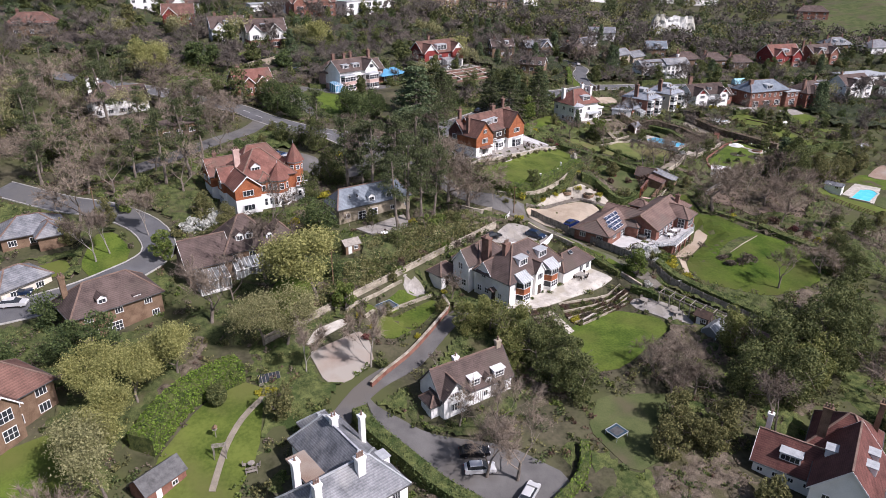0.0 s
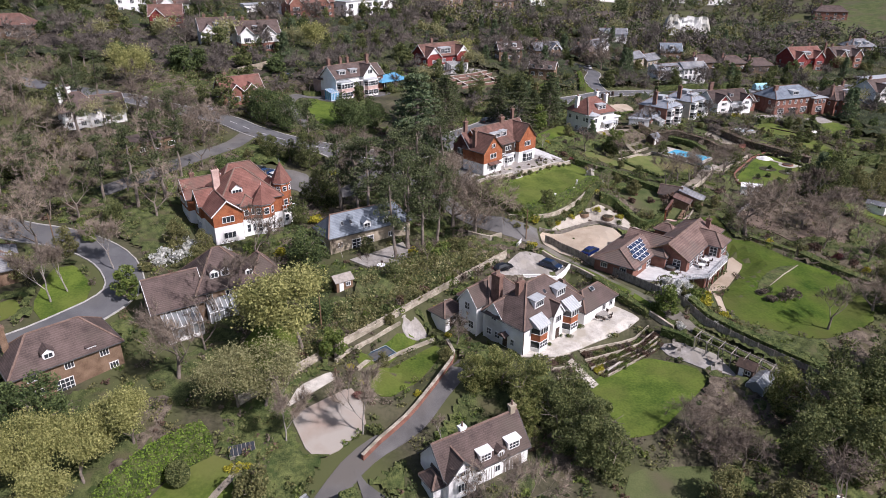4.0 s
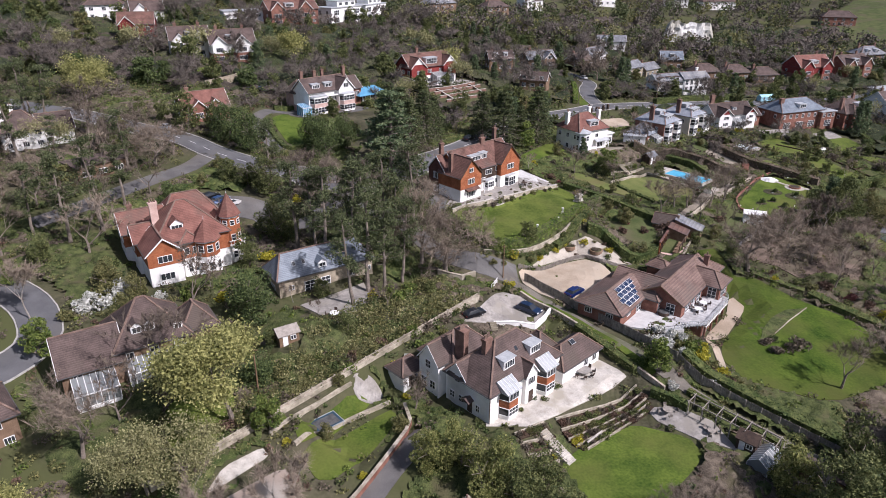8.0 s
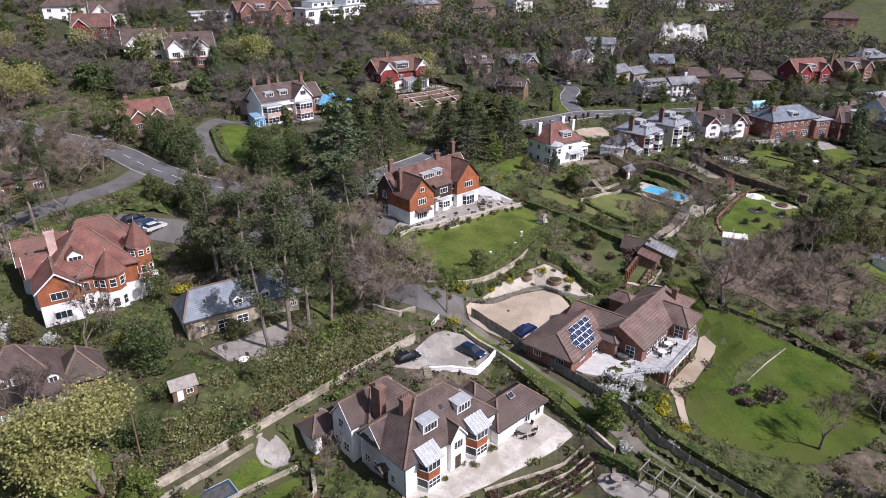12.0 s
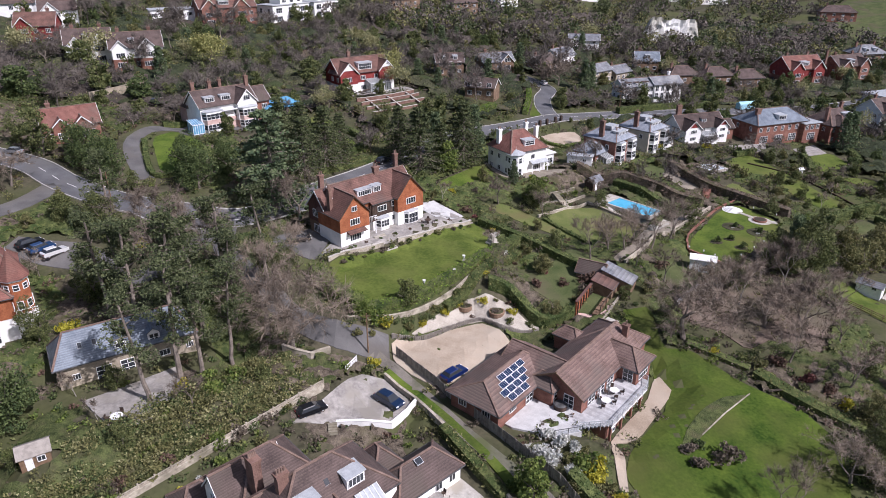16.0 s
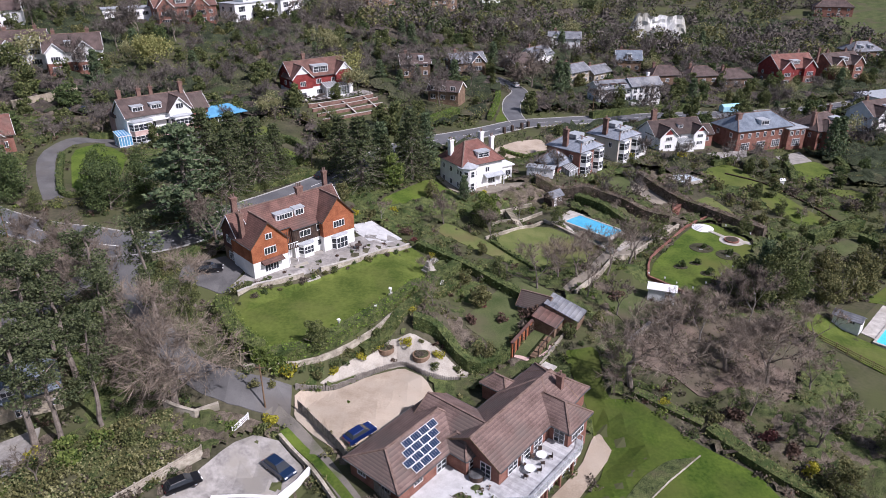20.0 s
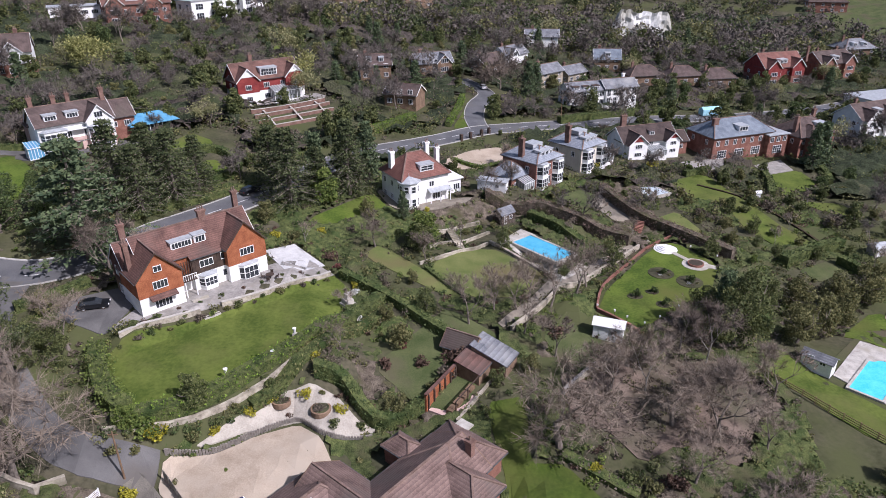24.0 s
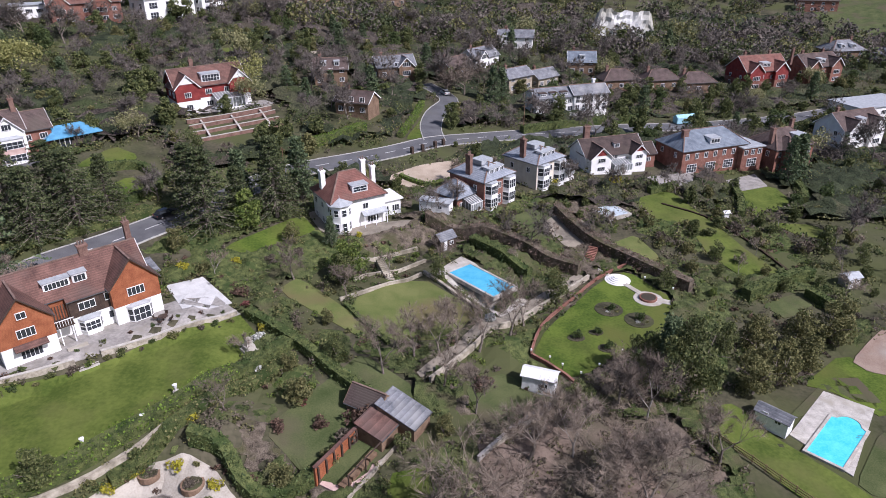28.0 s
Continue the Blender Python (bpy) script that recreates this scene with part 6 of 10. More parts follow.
# -- pink and white house with blue garden rooms
ph = house("pink_house", -56, 172.8, 43, "white and pink house with bays and brown roof", [
    dict(x0=0, x1=15.5, y0=1.2, y1=9.5, eave=6.6, ridge=10.2, roof="gx", split=2.2, wall=pink_wall, upper=white_wall, win={"-y": (4, 1.4, 1.3, 3, [3.6])}),
    dict(x0=9.6, x1=14.8, y0=-0.4, y1=6, eave=6.6, ridge=10.0, roof="gy", split=2.2, wall=pink_wall, upper=white_wall, win={"-y": (1, 1.8, 1.3, 3, [7.2])}),
    dict(x0=14.6, x1=21, y0=4, y1=11, eave=5.4, ridge=8.8, roof="gx", wall=red_brick, win={"-y": (2, 1.6, 1.3, 3, [3.2])}),
    dict(x0=0, x1=15.5, y0=8.5, y1=14, eave=5.6, ridge=9.0, roof="hip", wall=pink_wall),
], chimneys=[(0.8, 6, 7, 12.2, 0.9, 0.9, chimney_brick, 2), (5.4, 6, 8, 12, 0.9, 0.7, chimney_brick, 2), (8.4, 6.4, 8, 12, 0.8, 0.7, chimney_brick, 2), (15.2, 5, 8, 12.4, 0.9, 0.9, chimney_brick, 2)], base=19.4, wall=white_wall, roof_mat=roof_brown)
bay(ph, 3.0, 1.2, 5.4, 1.6, 0, [(0.9, 1.5), (3.6, 1.5)], 5.6, pink_wall, wall=white_wall, lift=0.4)
bay(ph, 12.2, -0.4, 5.0, 1.4, 0, [(0.9, 1.5), (3.6, 1.5)], 5.6, pink_wall, wall=white_wall, lift=0.4)
bm = bmesh.new()
box(bm, 5.4, 10.0, 0.9, 1.2, 2.5, 3.3)
part("pink_band", bm, pink_wall, ph)
bm = bmesh.new()
box(bm, 5.2, 10.0, -0.2, 1.2, 5.2, 5.45)
part("balcony", bm, white_paint, ph)
for px in (3.2, 7.6):
    dormer(ph, "-y", px, 2.0, 7.4, 2.6, 1.3, 2.4, "flat", lead, 4)
plain_door(ph, "-y", 7.6, 1.2, 0.05, 1.2, 2.2)
conservatory(ph, -1.4, 3.6, 3.0, 3.4, 2.8, 0.8, glass=blue_roof, bars=5)
bm = bmesh.new()
roof_mesh(bm, 19.5, 30.5, 2.6, 9, 3.0, 5.0, "hip", 0.4)
part("pool_room_roof", bm, blue_roof, ph)
bm = bmesh.new()
box(bm, 20.8, 30.0, 3.0, 8.6, -2, 0.6)
part("pool_room_plinth", bm, red_brick, ph)
bm = bmesh.new()
box(bm, 20.95, 29.85, 3.15, 8.45, 0.6, 2.95)
part("pool_room_glass", bm, pane_m, ph)
for i in range(10):
    bm = bmesh.new()
    box(bm, 20.85 + i * 1.0, 20.99 + i * 1.0, 3.02, 3.16, 0.6, 2.95)
    part("post", bm, white_paint, ph)

# -- red gabled house over walled terraces
rh = house("red_gabled_house", -28.5, 224.5, 36, "crimson tile-hung house with white gables", [
    dict(x0=0, x1=17.5, y0=1, y1=9.5, eave=6.0, ridge=10.0, roof="gx", split=3.0, upper=crimson_tile, win={"-y": (2, 1.6, 1.3, 3, [0.8, 3.7], (0.45, 0.72))}),
    dict(x0=-0.4, x1=5.2, y0=-0.6, y1=6, eave=6.0, ridge=9.4, roof="gy", split=3.0, upper=crimson_tile, win={"-y": (1, 1.6, 1.3, 3, [0.8, 3.8]), "-x": (2, 1.2, 1.3, 2, [0.8, 3.8])}),
    dict(x0=13, x1=18, y0=-0.2, y1=6, eave=6.0, ridge=9.2, roof="gy", split=3.0, upper=crimson_tile, win={"-y": (1, 1.5, 1.3, 3, [3.8])}),
], chimneys=[(6, 6, 8, 11.6, 0.9, 0.7, chimney_brick, 2)], base=18.4, wall=white_wall, roof_mat=roof_rust)
rh.scale = (1.1, 1.1, 1.08)
dormer(rh, "-y", 9.0, 1.4, 6.6, 4.6, 2.0, 3.2, "flat", lead, 6, rows=2)
conservatory(rh, 12.0, 1.0, 7.0, 3.6, 2.9, 1.0, bars=9)
for gx in (-0.4, 13.0):
    bm = bmesh.new()
    wdt = 5.6 if gx < 0 else 5.0
    extruded(bm, [(gx + 0.9, 7.1), (gx + wdt - 0.9, 7.1), (gx + wdt / 2, 9.1 if gx < 0 else 8.9)], "y", -0.72 if gx < 0 else -0.32, -0.6 if gx < 0 else -0.2)
    part("gable_panel", bm, white_paint, rh)

# -- white house with the red hipped roof
pw = house("white_red_roof_house", 21.2, 164.6, 32, "white house with bright red hipped roof and chimneys", [
    dict(x0=0, x1=11, y0=0, y1=9.6, eave=6.2, ridge=10.4, roof="hip", hip=4.2, win={"-y": [(1, 1.2, 1.2, 2, [3.8], (0.62,)), (1, 2.4, 1.5, 4, [0.8], (0.75,))], "-x": (3, 1.1, 1.3, 2, [0.8, 3.8])}),
    dict(x0=10.8, x1=15.5, y0=2, y1=7, eave=3.4, ridge=3.6, roof="flat", roofmat=white_paint, win={"-y": (2, 1.6, 1.4, 3, [1.0])}),
], chimneys=[(0.9, 6.4, 6, 10.8, 0.9, 1.2, white_wall, 2), (9.9, 7.2, 6, 11.2, 0.9, 0.9, white_wall, 2), (10.2, 3.4, 6, 11.0, 0.8, 1.0, white_wall, 2)], base=10.8, wall=white_wall, roof_mat=roof_red)
turret(pw, 1.6, 0.2, 2.0, 3.2, 6.0, 6.9, white_wall, white_wall, lead, [(0.8, 1.7), (3.8, 1.4)], 8)
dormer(pw, "-y", 6.2, 0.7, 7.1, 3.2, 1.4, 2.6, "flat", lead, 2, rows=2)
bm = bmesh.new()
roof_mesh(bm, 6.0, 10.8, -1.2, 0, 2.9, 3.5, "mono", 0.2)
part("verandah_roof", bm, lead, pw)
for px in (6.0, 8.4, 10.8):
    bm = bmesh.new()
    box(bm, px - .07, px + .07, -1.25, -1.1, -1, 2.9)
    part("post", bm, white_paint, pw)

# -- pair of brick houses with slate roofs
for i, (x, y, t, text) in enumerate(((50.4, 179.5, 45, "red brick house with white bays and slate roof"), (63, 192.5, 43, "pale rendered house with white bays beside its brick twin"))):
    q = house("slate_roof_house", x, y, t, text, [
        dict(x0=0, x1=9.5, y0=0, y1=10, eave=6.2, ridge=8.8, roof="hip", hip=3.4, win={"-y": [(1, 1.3, 2.0, 2, [0.3], (0.5,)), (1, 1.2, 1.4, 2, [3.7], (0.5,))], "-x": (2, 1.0, 1.3, 2, [3.7])}),
        dict(x0=-5.5 if i == 0 else 9, x1=0.5 if i == 0 else 13.5, y0=2.5, y1=9, eave=3.4, ridge=6.2, roof="hip", win={"-y": (2, 1.4, 1.3, 3, [0.9])}),
    ], chimneys=[(0.7, 5, 6, 11, 0.8, 1.3, chimney_brick, 3)], wall=(red_brick, cream_wall)[i], roof_mat=roof_pale, group="bay-fronted houses with slate roofs")
    for px in (1.9, 7.6):
        bay(q, px, 0, 3.0, 1.3, 0, [(0.6, 1.9), (3.4, 1.9)], 5.9, white_paint, wall=white_paint, lift=0.2)
    for px in (3.2, 4.8, 6.4):
        dormer(q, "-y", px, 0.9, 6.9, 1.3, 1.2, 1.8, "flat", lead, 2)
    bm = bmesh.new()
    box(bm, 3, 6.5, 3.5, 6.5, 8.3, 9.2)
    part("roof_lantern", bm, lead, q)
    if i == 0:
        conservatory(q, -2.2, 2.5, 3.4, 2.6, 2.3, 0.9, bars=5)
    else:
        conservatory(q, 11.4, 2.5, 4.0, 3.0, 2.5, 0.6, bars=5)

# -- tudor-style house and the long brick houses along the back road
th = house("half_timbered_house", 77.2, 205.8, 18, "white house with brown roof and crimson gable", [
    dict(x0=0, x1=17, y0=1, y1=10, eave=4.8, ridge=9.2, roof="gx", win={"-y": (3, 1.5, 1.3, 3, [0.9, 3.4])}),
    dict(x0=0.4, x1=6.2, y0=-1.2, y1=6, eave=4.8, ridge=8.4, roof="gy", split=3.4, wall=white_wall, upper=white_wall, win={"-y": (1, 2.2, 1.4, 4, [0.7, 3.5]), "-x": (2, 1.1, 1.2, 2, [0.9, 3.2])}),
    dict(x0=12.6, x1=17, y0=-0.6, y1=6, eave=4.8, ridge=7.8, roof="gy", win={"-y": (1, 2.0, 1.3, 4, [0.7, 3.3])}),
    dict(x0=17, x1=21.5, y0=2, y1=8, eave=3.2, ridge=6.2, roof="gx", wall=red_brick, win={"-y": (1, 1.8, 1.4, 3, [0.7])}),
], chimneys=[(3.2, 7.6, 7, 12.4, 1.6, 1.0, chimney_brick, 3)], wall=white_wall, roof_mat=roof_dark)
dormer(th, "-y", 9.6, 2.4, 6.4, 1.6, 1.4, 2.4, "flat", roof_brown, 2)
conservatory(th, 9.4, 1.0, 5.2, 3.2, 2.5, 0.8, bars=7)
th.scale = (0.95, 0.95, 0.78)
for a, b2, yy, e, rr in ((0.4, 6.2, -1.26, 4.8, 8.4), (12.6, 17.0, -0.66, 4.8, 7.8)):
    bm = bmesh.new()
    m = (a + b2) / 2
    extruded(bm, [(m - 1.5, e + 1.0), (m + 1.5, e + 1.0), (m, e + 1.0 + 1.5 * (rr - e) / ((b2 - a) / 2))], "y", yy - 0.05, yy)
    part("gable_panel", bm, crimson_tile, th)
lh = house("long_brick_house", 101.7, 209.8, 20.5, "long red brick house with blue slate roof", [
    dict(x0=0, x1=20, y0=0, y1=11, eave=6.0, ridge=9.6, roof="hip", hip=4.5, win={"-y": [(7, 1.1, 1.5, 2, [3.6])], "-x": (2, 1.0, 1.4, 2, [3.6])}),
    dict(x0=17.5, x1=24, y0=-1.5, y1=7, eave=5.2, ridge=5.4, roof="flat", roofmat=lead, win={"-y": [(3, 1.2, 1.4, 2, [3.3])], "+x": (2, 1.1, 1.4, 2, [3.3])}),
], chimneys=[(3.0, 4.0, 6, 10.2, 1.6, 1.0, chimney_brick, 0)], wall=red_brick, roof_mat=roof_blue)
for px in (3.2, 9.0, 14.6, 20.8):
    french_door(lh, "-y", px, -1.5 if px > 18 else 0, 0.1, 3.0, 2.2)
dormer(lh, "-y", 10, 0.7, 6.8, 3.0, 1.4, 2.6, "flat", lead, 3)
bv = house("brick_villa", 127.6, 215.4, 26, "red brick house with brown hipped roof", [
    dict(x0=0, x1=14, y0=0, y1=10, eave=6.0, ridge=9.8, roof="hip", win={"-y": [(4, 1.3, 1.5, 3, [0.5, 3.7])], "-x": (2, 1.0, 1.4, 2, [3.7])}),
    dict(x0=2, x1=8, y0=-2, y1=5, eave=6.0, ridge=8.6, roof="hip", win={"-y": [(2, 1.6, 1.5, 3, [0.5, 3.7])]}),
], chimneys=[(1, 3, 6, 11, 1.0, 1.0, chimney_brick, 2), (12.8, 7, 6, 11, 1.0, 0.8, chimney_brick, 2)], wall=red_brick, roof_mat=roof_brown)
dormer(bv, "-y", 9.6, 0.7, 6.8, 3.4, 1.8, 2.8, "flat", lead, 3)

# -- bungalow with the long tiled roofs
BGX, BGY, BGT = 13.97, 76.07, 50.0
bg = house("long_bungalow", BGX, BGY, BGT, "red brick bungalow with long brown tiled roofs", [
    dict(x0=0.1, x1=14.0, y0=2.5, y1=10.7, eave=2.6, ridge=4.8, roof="hip", hip=2.7, over=0.6, win={"-x": (2, 1.4, 1.1, 3, [0.9])}),
    dict(x0=10.2, x1=27.4, y0=-4.4, y1=3.9, eave=2.6, ridge=5.3, roof="gx", over=0.5, bargemat=brown_timber),
    dict(x0=22.0, x1=30.6, y0=-4.3, y1=3.8, eave=2.6, ridge=5.28, roof="hip", hip=4.0, over=0.5, win={"+x": (2, 1.4, 1.3, 3, [0.8])}),
    dict(x0=21.2, x1=26.1, y0=-7.3, y1=0.2, eave=2.6, ridge=4.7, roof="hip", hip=2.6, over=0.5, win={"+x": (1, 1.6, 1.3, 3, [0.8])}),
    dict(x0=8.9, x1=12.4, y0=-0.4, y1=4.0, eave=2.6, ridge=4.0, roof="hip", over=0.35),
    dict(x0=22.6, x1=25.4, y0=3.5, y1=7.6, eave=2.4, ridge=3.7, roof="hip", over=0.3),
    dict(x0=9.8, x1=16.8, y0=0.2, y1=9.2, eave=2.6, ridge=5.1, roof="gy", over=0.4, bargemat=brown_timber),
], chimneys=[(26.8, -2.4, 3, 6.0, 0.7, 0.9, chimney_brick, 1)], base=4.6, wall=red_brick, roof_mat=roof_tan, low=-4.0)
french_door(bg, "-x", 10.2, -2.4, 0.1, 1.6, 2.1)
for px in (13.0, 15.8, 18.6):
    french_door(bg, "-y", px, -4.4, 0.1, 2.0, 2.1)
french_door(bg, "-x", 21.2, -6.0, 0.1, 1.6, 2.1)
french_door(bg, "-y", 10.3, -0.4, 0.1, 1.8, 2.1)
window(bg, "-y", 23.6, -7.3, 0.3, 3.0, 1.9, 4, 2)
window(bg, "-y", 3.4, 2.5, 1.0, 1.6, 1.0, 3, 1)
french_door(bg, "-y", 7.6, 2.5, 0.1, 1.8, 2.1)
bm = bmesh.new()
box(bm, 28.2, 32.2, 1.2, 3.2, 2.55, 2.75)
part("flat_roof", bm, paving, bg)
slope = math.degrees(math.atan2(2.2, 4.7))
sol = linked("solar_array", None, bg, place=pose(5.4, 1.9, 2.62) @ pose(0, 0, 0, slope))
for r, (n, start) in enumerate(((3, -2.4), (4, -2.9), (4, -2.0), (4, -1.2))):
    for c in range(n):
        bm = bmesh.new()
        px, py = start + c * 1.5, 0.55 + r * 1.02
        box(bm, px, px + 1.45, py, py + 0.97, 0.12, 0.17)
        p = part("solar_panel", bm, white_paint, sol)
        bm = bmesh.new()
        box(bm, px + .05, px + 1.40, py + .05, py + 0.92, 0.17, 0.18)
        pane = part("solar_glass", bm, solar_m, p)
        for k in range(1, 4):
            bm = bmesh.new()
            box(bm, px + 1.45 * k / 4 - .01, px + 1.45 * k / 4 + .01, py + .05, py + .92, 0.18, 0.184)
            part("cell_line", bm, lead, p)

# -- smaller and farther houses
def far_house(x, y, turn, w, d, eave, ridge, roof, label, wall, roof_mat, gables=(), dorm=(), chim=1, split=None, upper=None, storeys=2, front=3, name="house", base=None):
    blocks = [dict(x0=0, x1=w, y0=0, y1=d, eave=eave, ridge=ridge, roof=roof, split=split, upper=upper,
                   win={"-y": (front, 1.5, 1.4, 3, [0.8, 3.6][:storeys]), "-x": (2, 1.2, 1.3, 2, [0.8, 3.6][:storeys])})]
    for a, b, f in gables:
        blocks.append(dict(x0=a, x1=b, y0=-f, y1=d * 0.5, eave=eave, ridge=eave + (b - a) * 0.6, roof="gy", split=split, upper=upper, win={"-y": (1, (b - a) * 0.55, 1.5, 4, [0.8, 3.6][:storeys])}))
    ch = [(w * (0.2 + 0.6 * i), d * 0.62, eave, ridge + 1.0, 0.9, 0.7, chimney_brick, 2) for i in range(chim)]
    h = house(name, x, y, turn, label, blocks, ch, wall=wall, roof_mat=roof_mat, base=base)
    for px, dw in dorm:
        dormer(h, "-y", px, 0.8, eave + (ridge - eave) * 0.28, dw, 1.4, 2.4, "flat", lead, max(2, round(dw / 0.7)))
    return h


far_house(11.7, 232.5, -20, 10, 7, 3.4, 6.0, "gx", "small brown brick house with tiled roof", brown_brick, roof_brown, name="brick_cottage")
far_house(2, 256, 10, 10, 7, 4.6, 7.6, "gx", "brick house with white dormers", brown_brick, roof_brown, dorm=((3, 1.6), (7, 1.6)), name="dormer_house")
far_house(20, 270.5, 22, 13, 8, 3.6, 6.8, "gx", "grey-roofed house with gable", brown_brick, roof_slate, gables=((7, 12, 1.2),), name="gabled_house")
far_house(44, 281, 50, 12, 8, 3.4, 6.4, "gx", "low brick house in a row", brown_brick, roof_brown, storeys=1, name="row_house")
far_house(53, 297, 50, 14, 8, 3.6, 7, "gx", "white gabled house in a row", white_wall, roof_slate, gables=((1, 6, 1),), name="row_house")
far_house(63.5, 334, -8, 14, 8, 4.6, 7.4, "gx", "white house with grey roof and gable", white_wall, roof_slate, gables=((1, 6, 1.2),), name="white_gabled_house")
far_house(70, 352, 0, 7, 6, 3.4, 3.6, "flat", "small white flat-roofed studio", white_wall, lead, chim=0, storeys=1, name="studio")
far_house(63, 271, 40, 11, 7, 4.8, 7.4, "gx", "grey-roofed house with glazed end", stone_wall, roof_slate, name="glazed_house")
far_house(74, 281, 40, 10, 7, 3.2, 5.8, "gx", "low house with grey roof", stone_wall, roof_slate, storeys=1, name="low_house")
mw = house("modern_white_house", 69.5, 249.5, 18, "long white house with grey roof and dark windows", [
    dict(x0=0, x1=13, y0=0, y1=8, eave=5.0, ridge=7.4, roof="gx", win={"-y": [(4, 1.6, 1.5, 3, [0.6, 3.0])], "-x": (2, 1.2, 1.3, 2, [0.8, 3.2])}),
    dict(x0=12.5, x1=24, y0=-0.5, y1=6.5, eave=5.4, ridge=7.8, roof="gx", win={"-y": [(5, 1.3, 2.0, 2, [0.4, 3.0])]}),
], chimneys=[(21, 4, 6, 9, 0.8, 0.8, white_wall, 1)], wall=white_wall, roof_mat=roof_slate)
for px in (2.5, 6, 9.5):
    dormer(mw, "-y", px, 0.6, 5.4, 2.2, 0.9, 2.0, "flat", dark_timber, 3)
far_house(88, 305, -5, 10, 8, 4.4, 8.0, "gx", "brick house with blue slate roof", brown_brick, roof_blue, dorm=((5, 2.0),), name="blue_roof_house")
for x, y, t in ((98, 286.5, 12), (114, 291, 12), (127, 291, 10)):
    far_house(x, y, t, 13, 8, 3.4, 6.6, "hip", "low brick house with brown roof", brown_brick, roof_brown, storeys=1, name="low_brick_house")
far_house(153, 299.5, 16, 18, 12, 6.6, 11.5, "gx", "red tile-hung mansion with white windows", red_brick, roof_red, gables=((0.5, 6, 1.5), (11.5, 17, 1.5)), dorm=((8.6, 3.4),), chim=3, split=3.4, upper=crimson_tile, name="red_mansion", front=4)
far_house(180, 310, 20, 17, 11, 6.4, 10.6, "gx", "red brick house with white gables", red_brick, roof_brown, gables=((0.5, 5.5, 1.5), (11, 16.5, 1.5)), dorm=((8.2, 2.4),), chim=2, name="gabled_brick_house")
far_house(205, 340, 10, 16, 11, 5.6, 9.4, "hip", "dark house with hipped roof", brown_brick, roof_slate, dorm=((5, 2), (10, 2)), chim=2, name="hipped_house")
far_house(224, 330, 15, 16, 11, 5.6, 9.4, "hip", "white house with hipped roof", white_wall, roof_slate, chim=2, name="hipped_house")
house("flat_roofed_hall", 178, 266, 20, "low white hall with flat grey roof", [
    dict(x0=0, x1=24, y0=0, y1=13, eave=3.6, ridge=3.9, roof="flat", roofmat=lead, win={"-y": (6, 2.0, 1.4, 3, [1.0])}),
    dict(x0=22, x1=34, y0=-8, y1=6, eave=3.2, ridge=3.5, roof="flat", roofmat=lead, win={"-y": (3, 2.0, 1.4, 3, [1.0])})], wall=white_wall)
far_house(156, 236, 22, 16, 10, 5.6, 9.6, "gx", "white house with dark roof and dormers", white_wall, roof_brown, gables=((1, 6, 1.2), (10, 15, 1.2)), dorm=((8, 2.0),), name="white_dormer_house")
far_house(178, 232, 22, 14, 10, 5.6, 9.4, "hip", "white house with dark roof", white_wall, roof_brown, name="white_dormer_house")
far_house(-92.5, 287, 33, 23, 11, 6.6, 10.5, "gx", "red brick mansion with arched verandah", red_brick, roof_rust, gables=((0.5, 6.5, 1.5), (13.5, 19.5, 1.5)), dorm=((10, 4),), chim=2, name="arcaded_mansion", front=5)
for x, y, t, w, text in ((-68.5, 308, 54, 21, "modern white house with wide windows"), (-54.5, 329, 62, 19, "modern white flat-roofed house")):
    house("modern_house", x, y, t, text, [
        dict(x0=0, x1=w, y0=0, y1=10, eave=7.2, ridge=7.4, roof="flat", roofmat=lead, win={"-y": [(3, 3.4, 2.2, 3, [0.6, 4.0])], "-x": (2, 1.6, 2.0, 2, [0.6, 4.0])}),
        dict(x0=w * .3, x1=w * .9, y0=2, y1=9, eave=9.8, ridge=10, roof="flat", roofmat=lead, win={"-y": (3, 2.2, 1.4, 3, [7.9])})], wall=white_wall)
far_house(-22, 366, 40, 18, 11, 6.4, 10, "hip", "grey brick house with white windows", brown_brick, roof_slate, dorm=((6, 2), (12, 2)), chim=2, name="grey_house")
far_house(10, 384, 30, 15, 10, 6, 9.6, "hip", "dark brick house with brown roof", brown_brick, roof_brown, chim=2, name="grey_house")
far_house(36, 421, 30, 14, 9, 6, 9.4, "gx", "white house on the far slope", white_wall, roof_brown, gables=((1, 6, 1),), name="slope_house")
house("long_white_hall", -112, 286, 28, "long low white building with flat roof", [
    dict(x0=0, x1=20, y0=0, y1=8, eave=4.0, ridge=4.3, roof="flat", roofmat=lead, win={"-y": (6, 2.2, 1.4, 4, [1.4])})], wall=white_wall)
far_house(-111, 217, 25, 13, 9, 5.8, 10, "gx", "white house with dark tiled roof", white_wall, roof_brown, gables=((1, 5, 1), (7, 12, 1)), dorm=((6, 1.6),), chim=2, name="gabled_house")
far_house(-97, 216, 25, 15, 9, 6.2, 10.6, "gx", "red brick house with white bays", red_brick, roof_brown, gables=((0.5, 5, 1.2), (8, 13, 1.2)), dorm=((6.4, 1.6),), chim=2, split=3.2, upper=white_wall, name="bay_house")
far_house(-135, 233, 15, 12, 9, 5.8, 9.8, "gx", "red gabled house with white bays", red_brick, roof_rust, gables=((0.5, 5.5, 1.2),), chim=2, split=3.0, upper=crimson_tile, name="gabled_house")
far_house(-160, 262, 20, 14, 9, 5.8, 9.6, "hip", "white house on the wooded slope", white_wall, roof_brown, chim=2, name="slope_house")
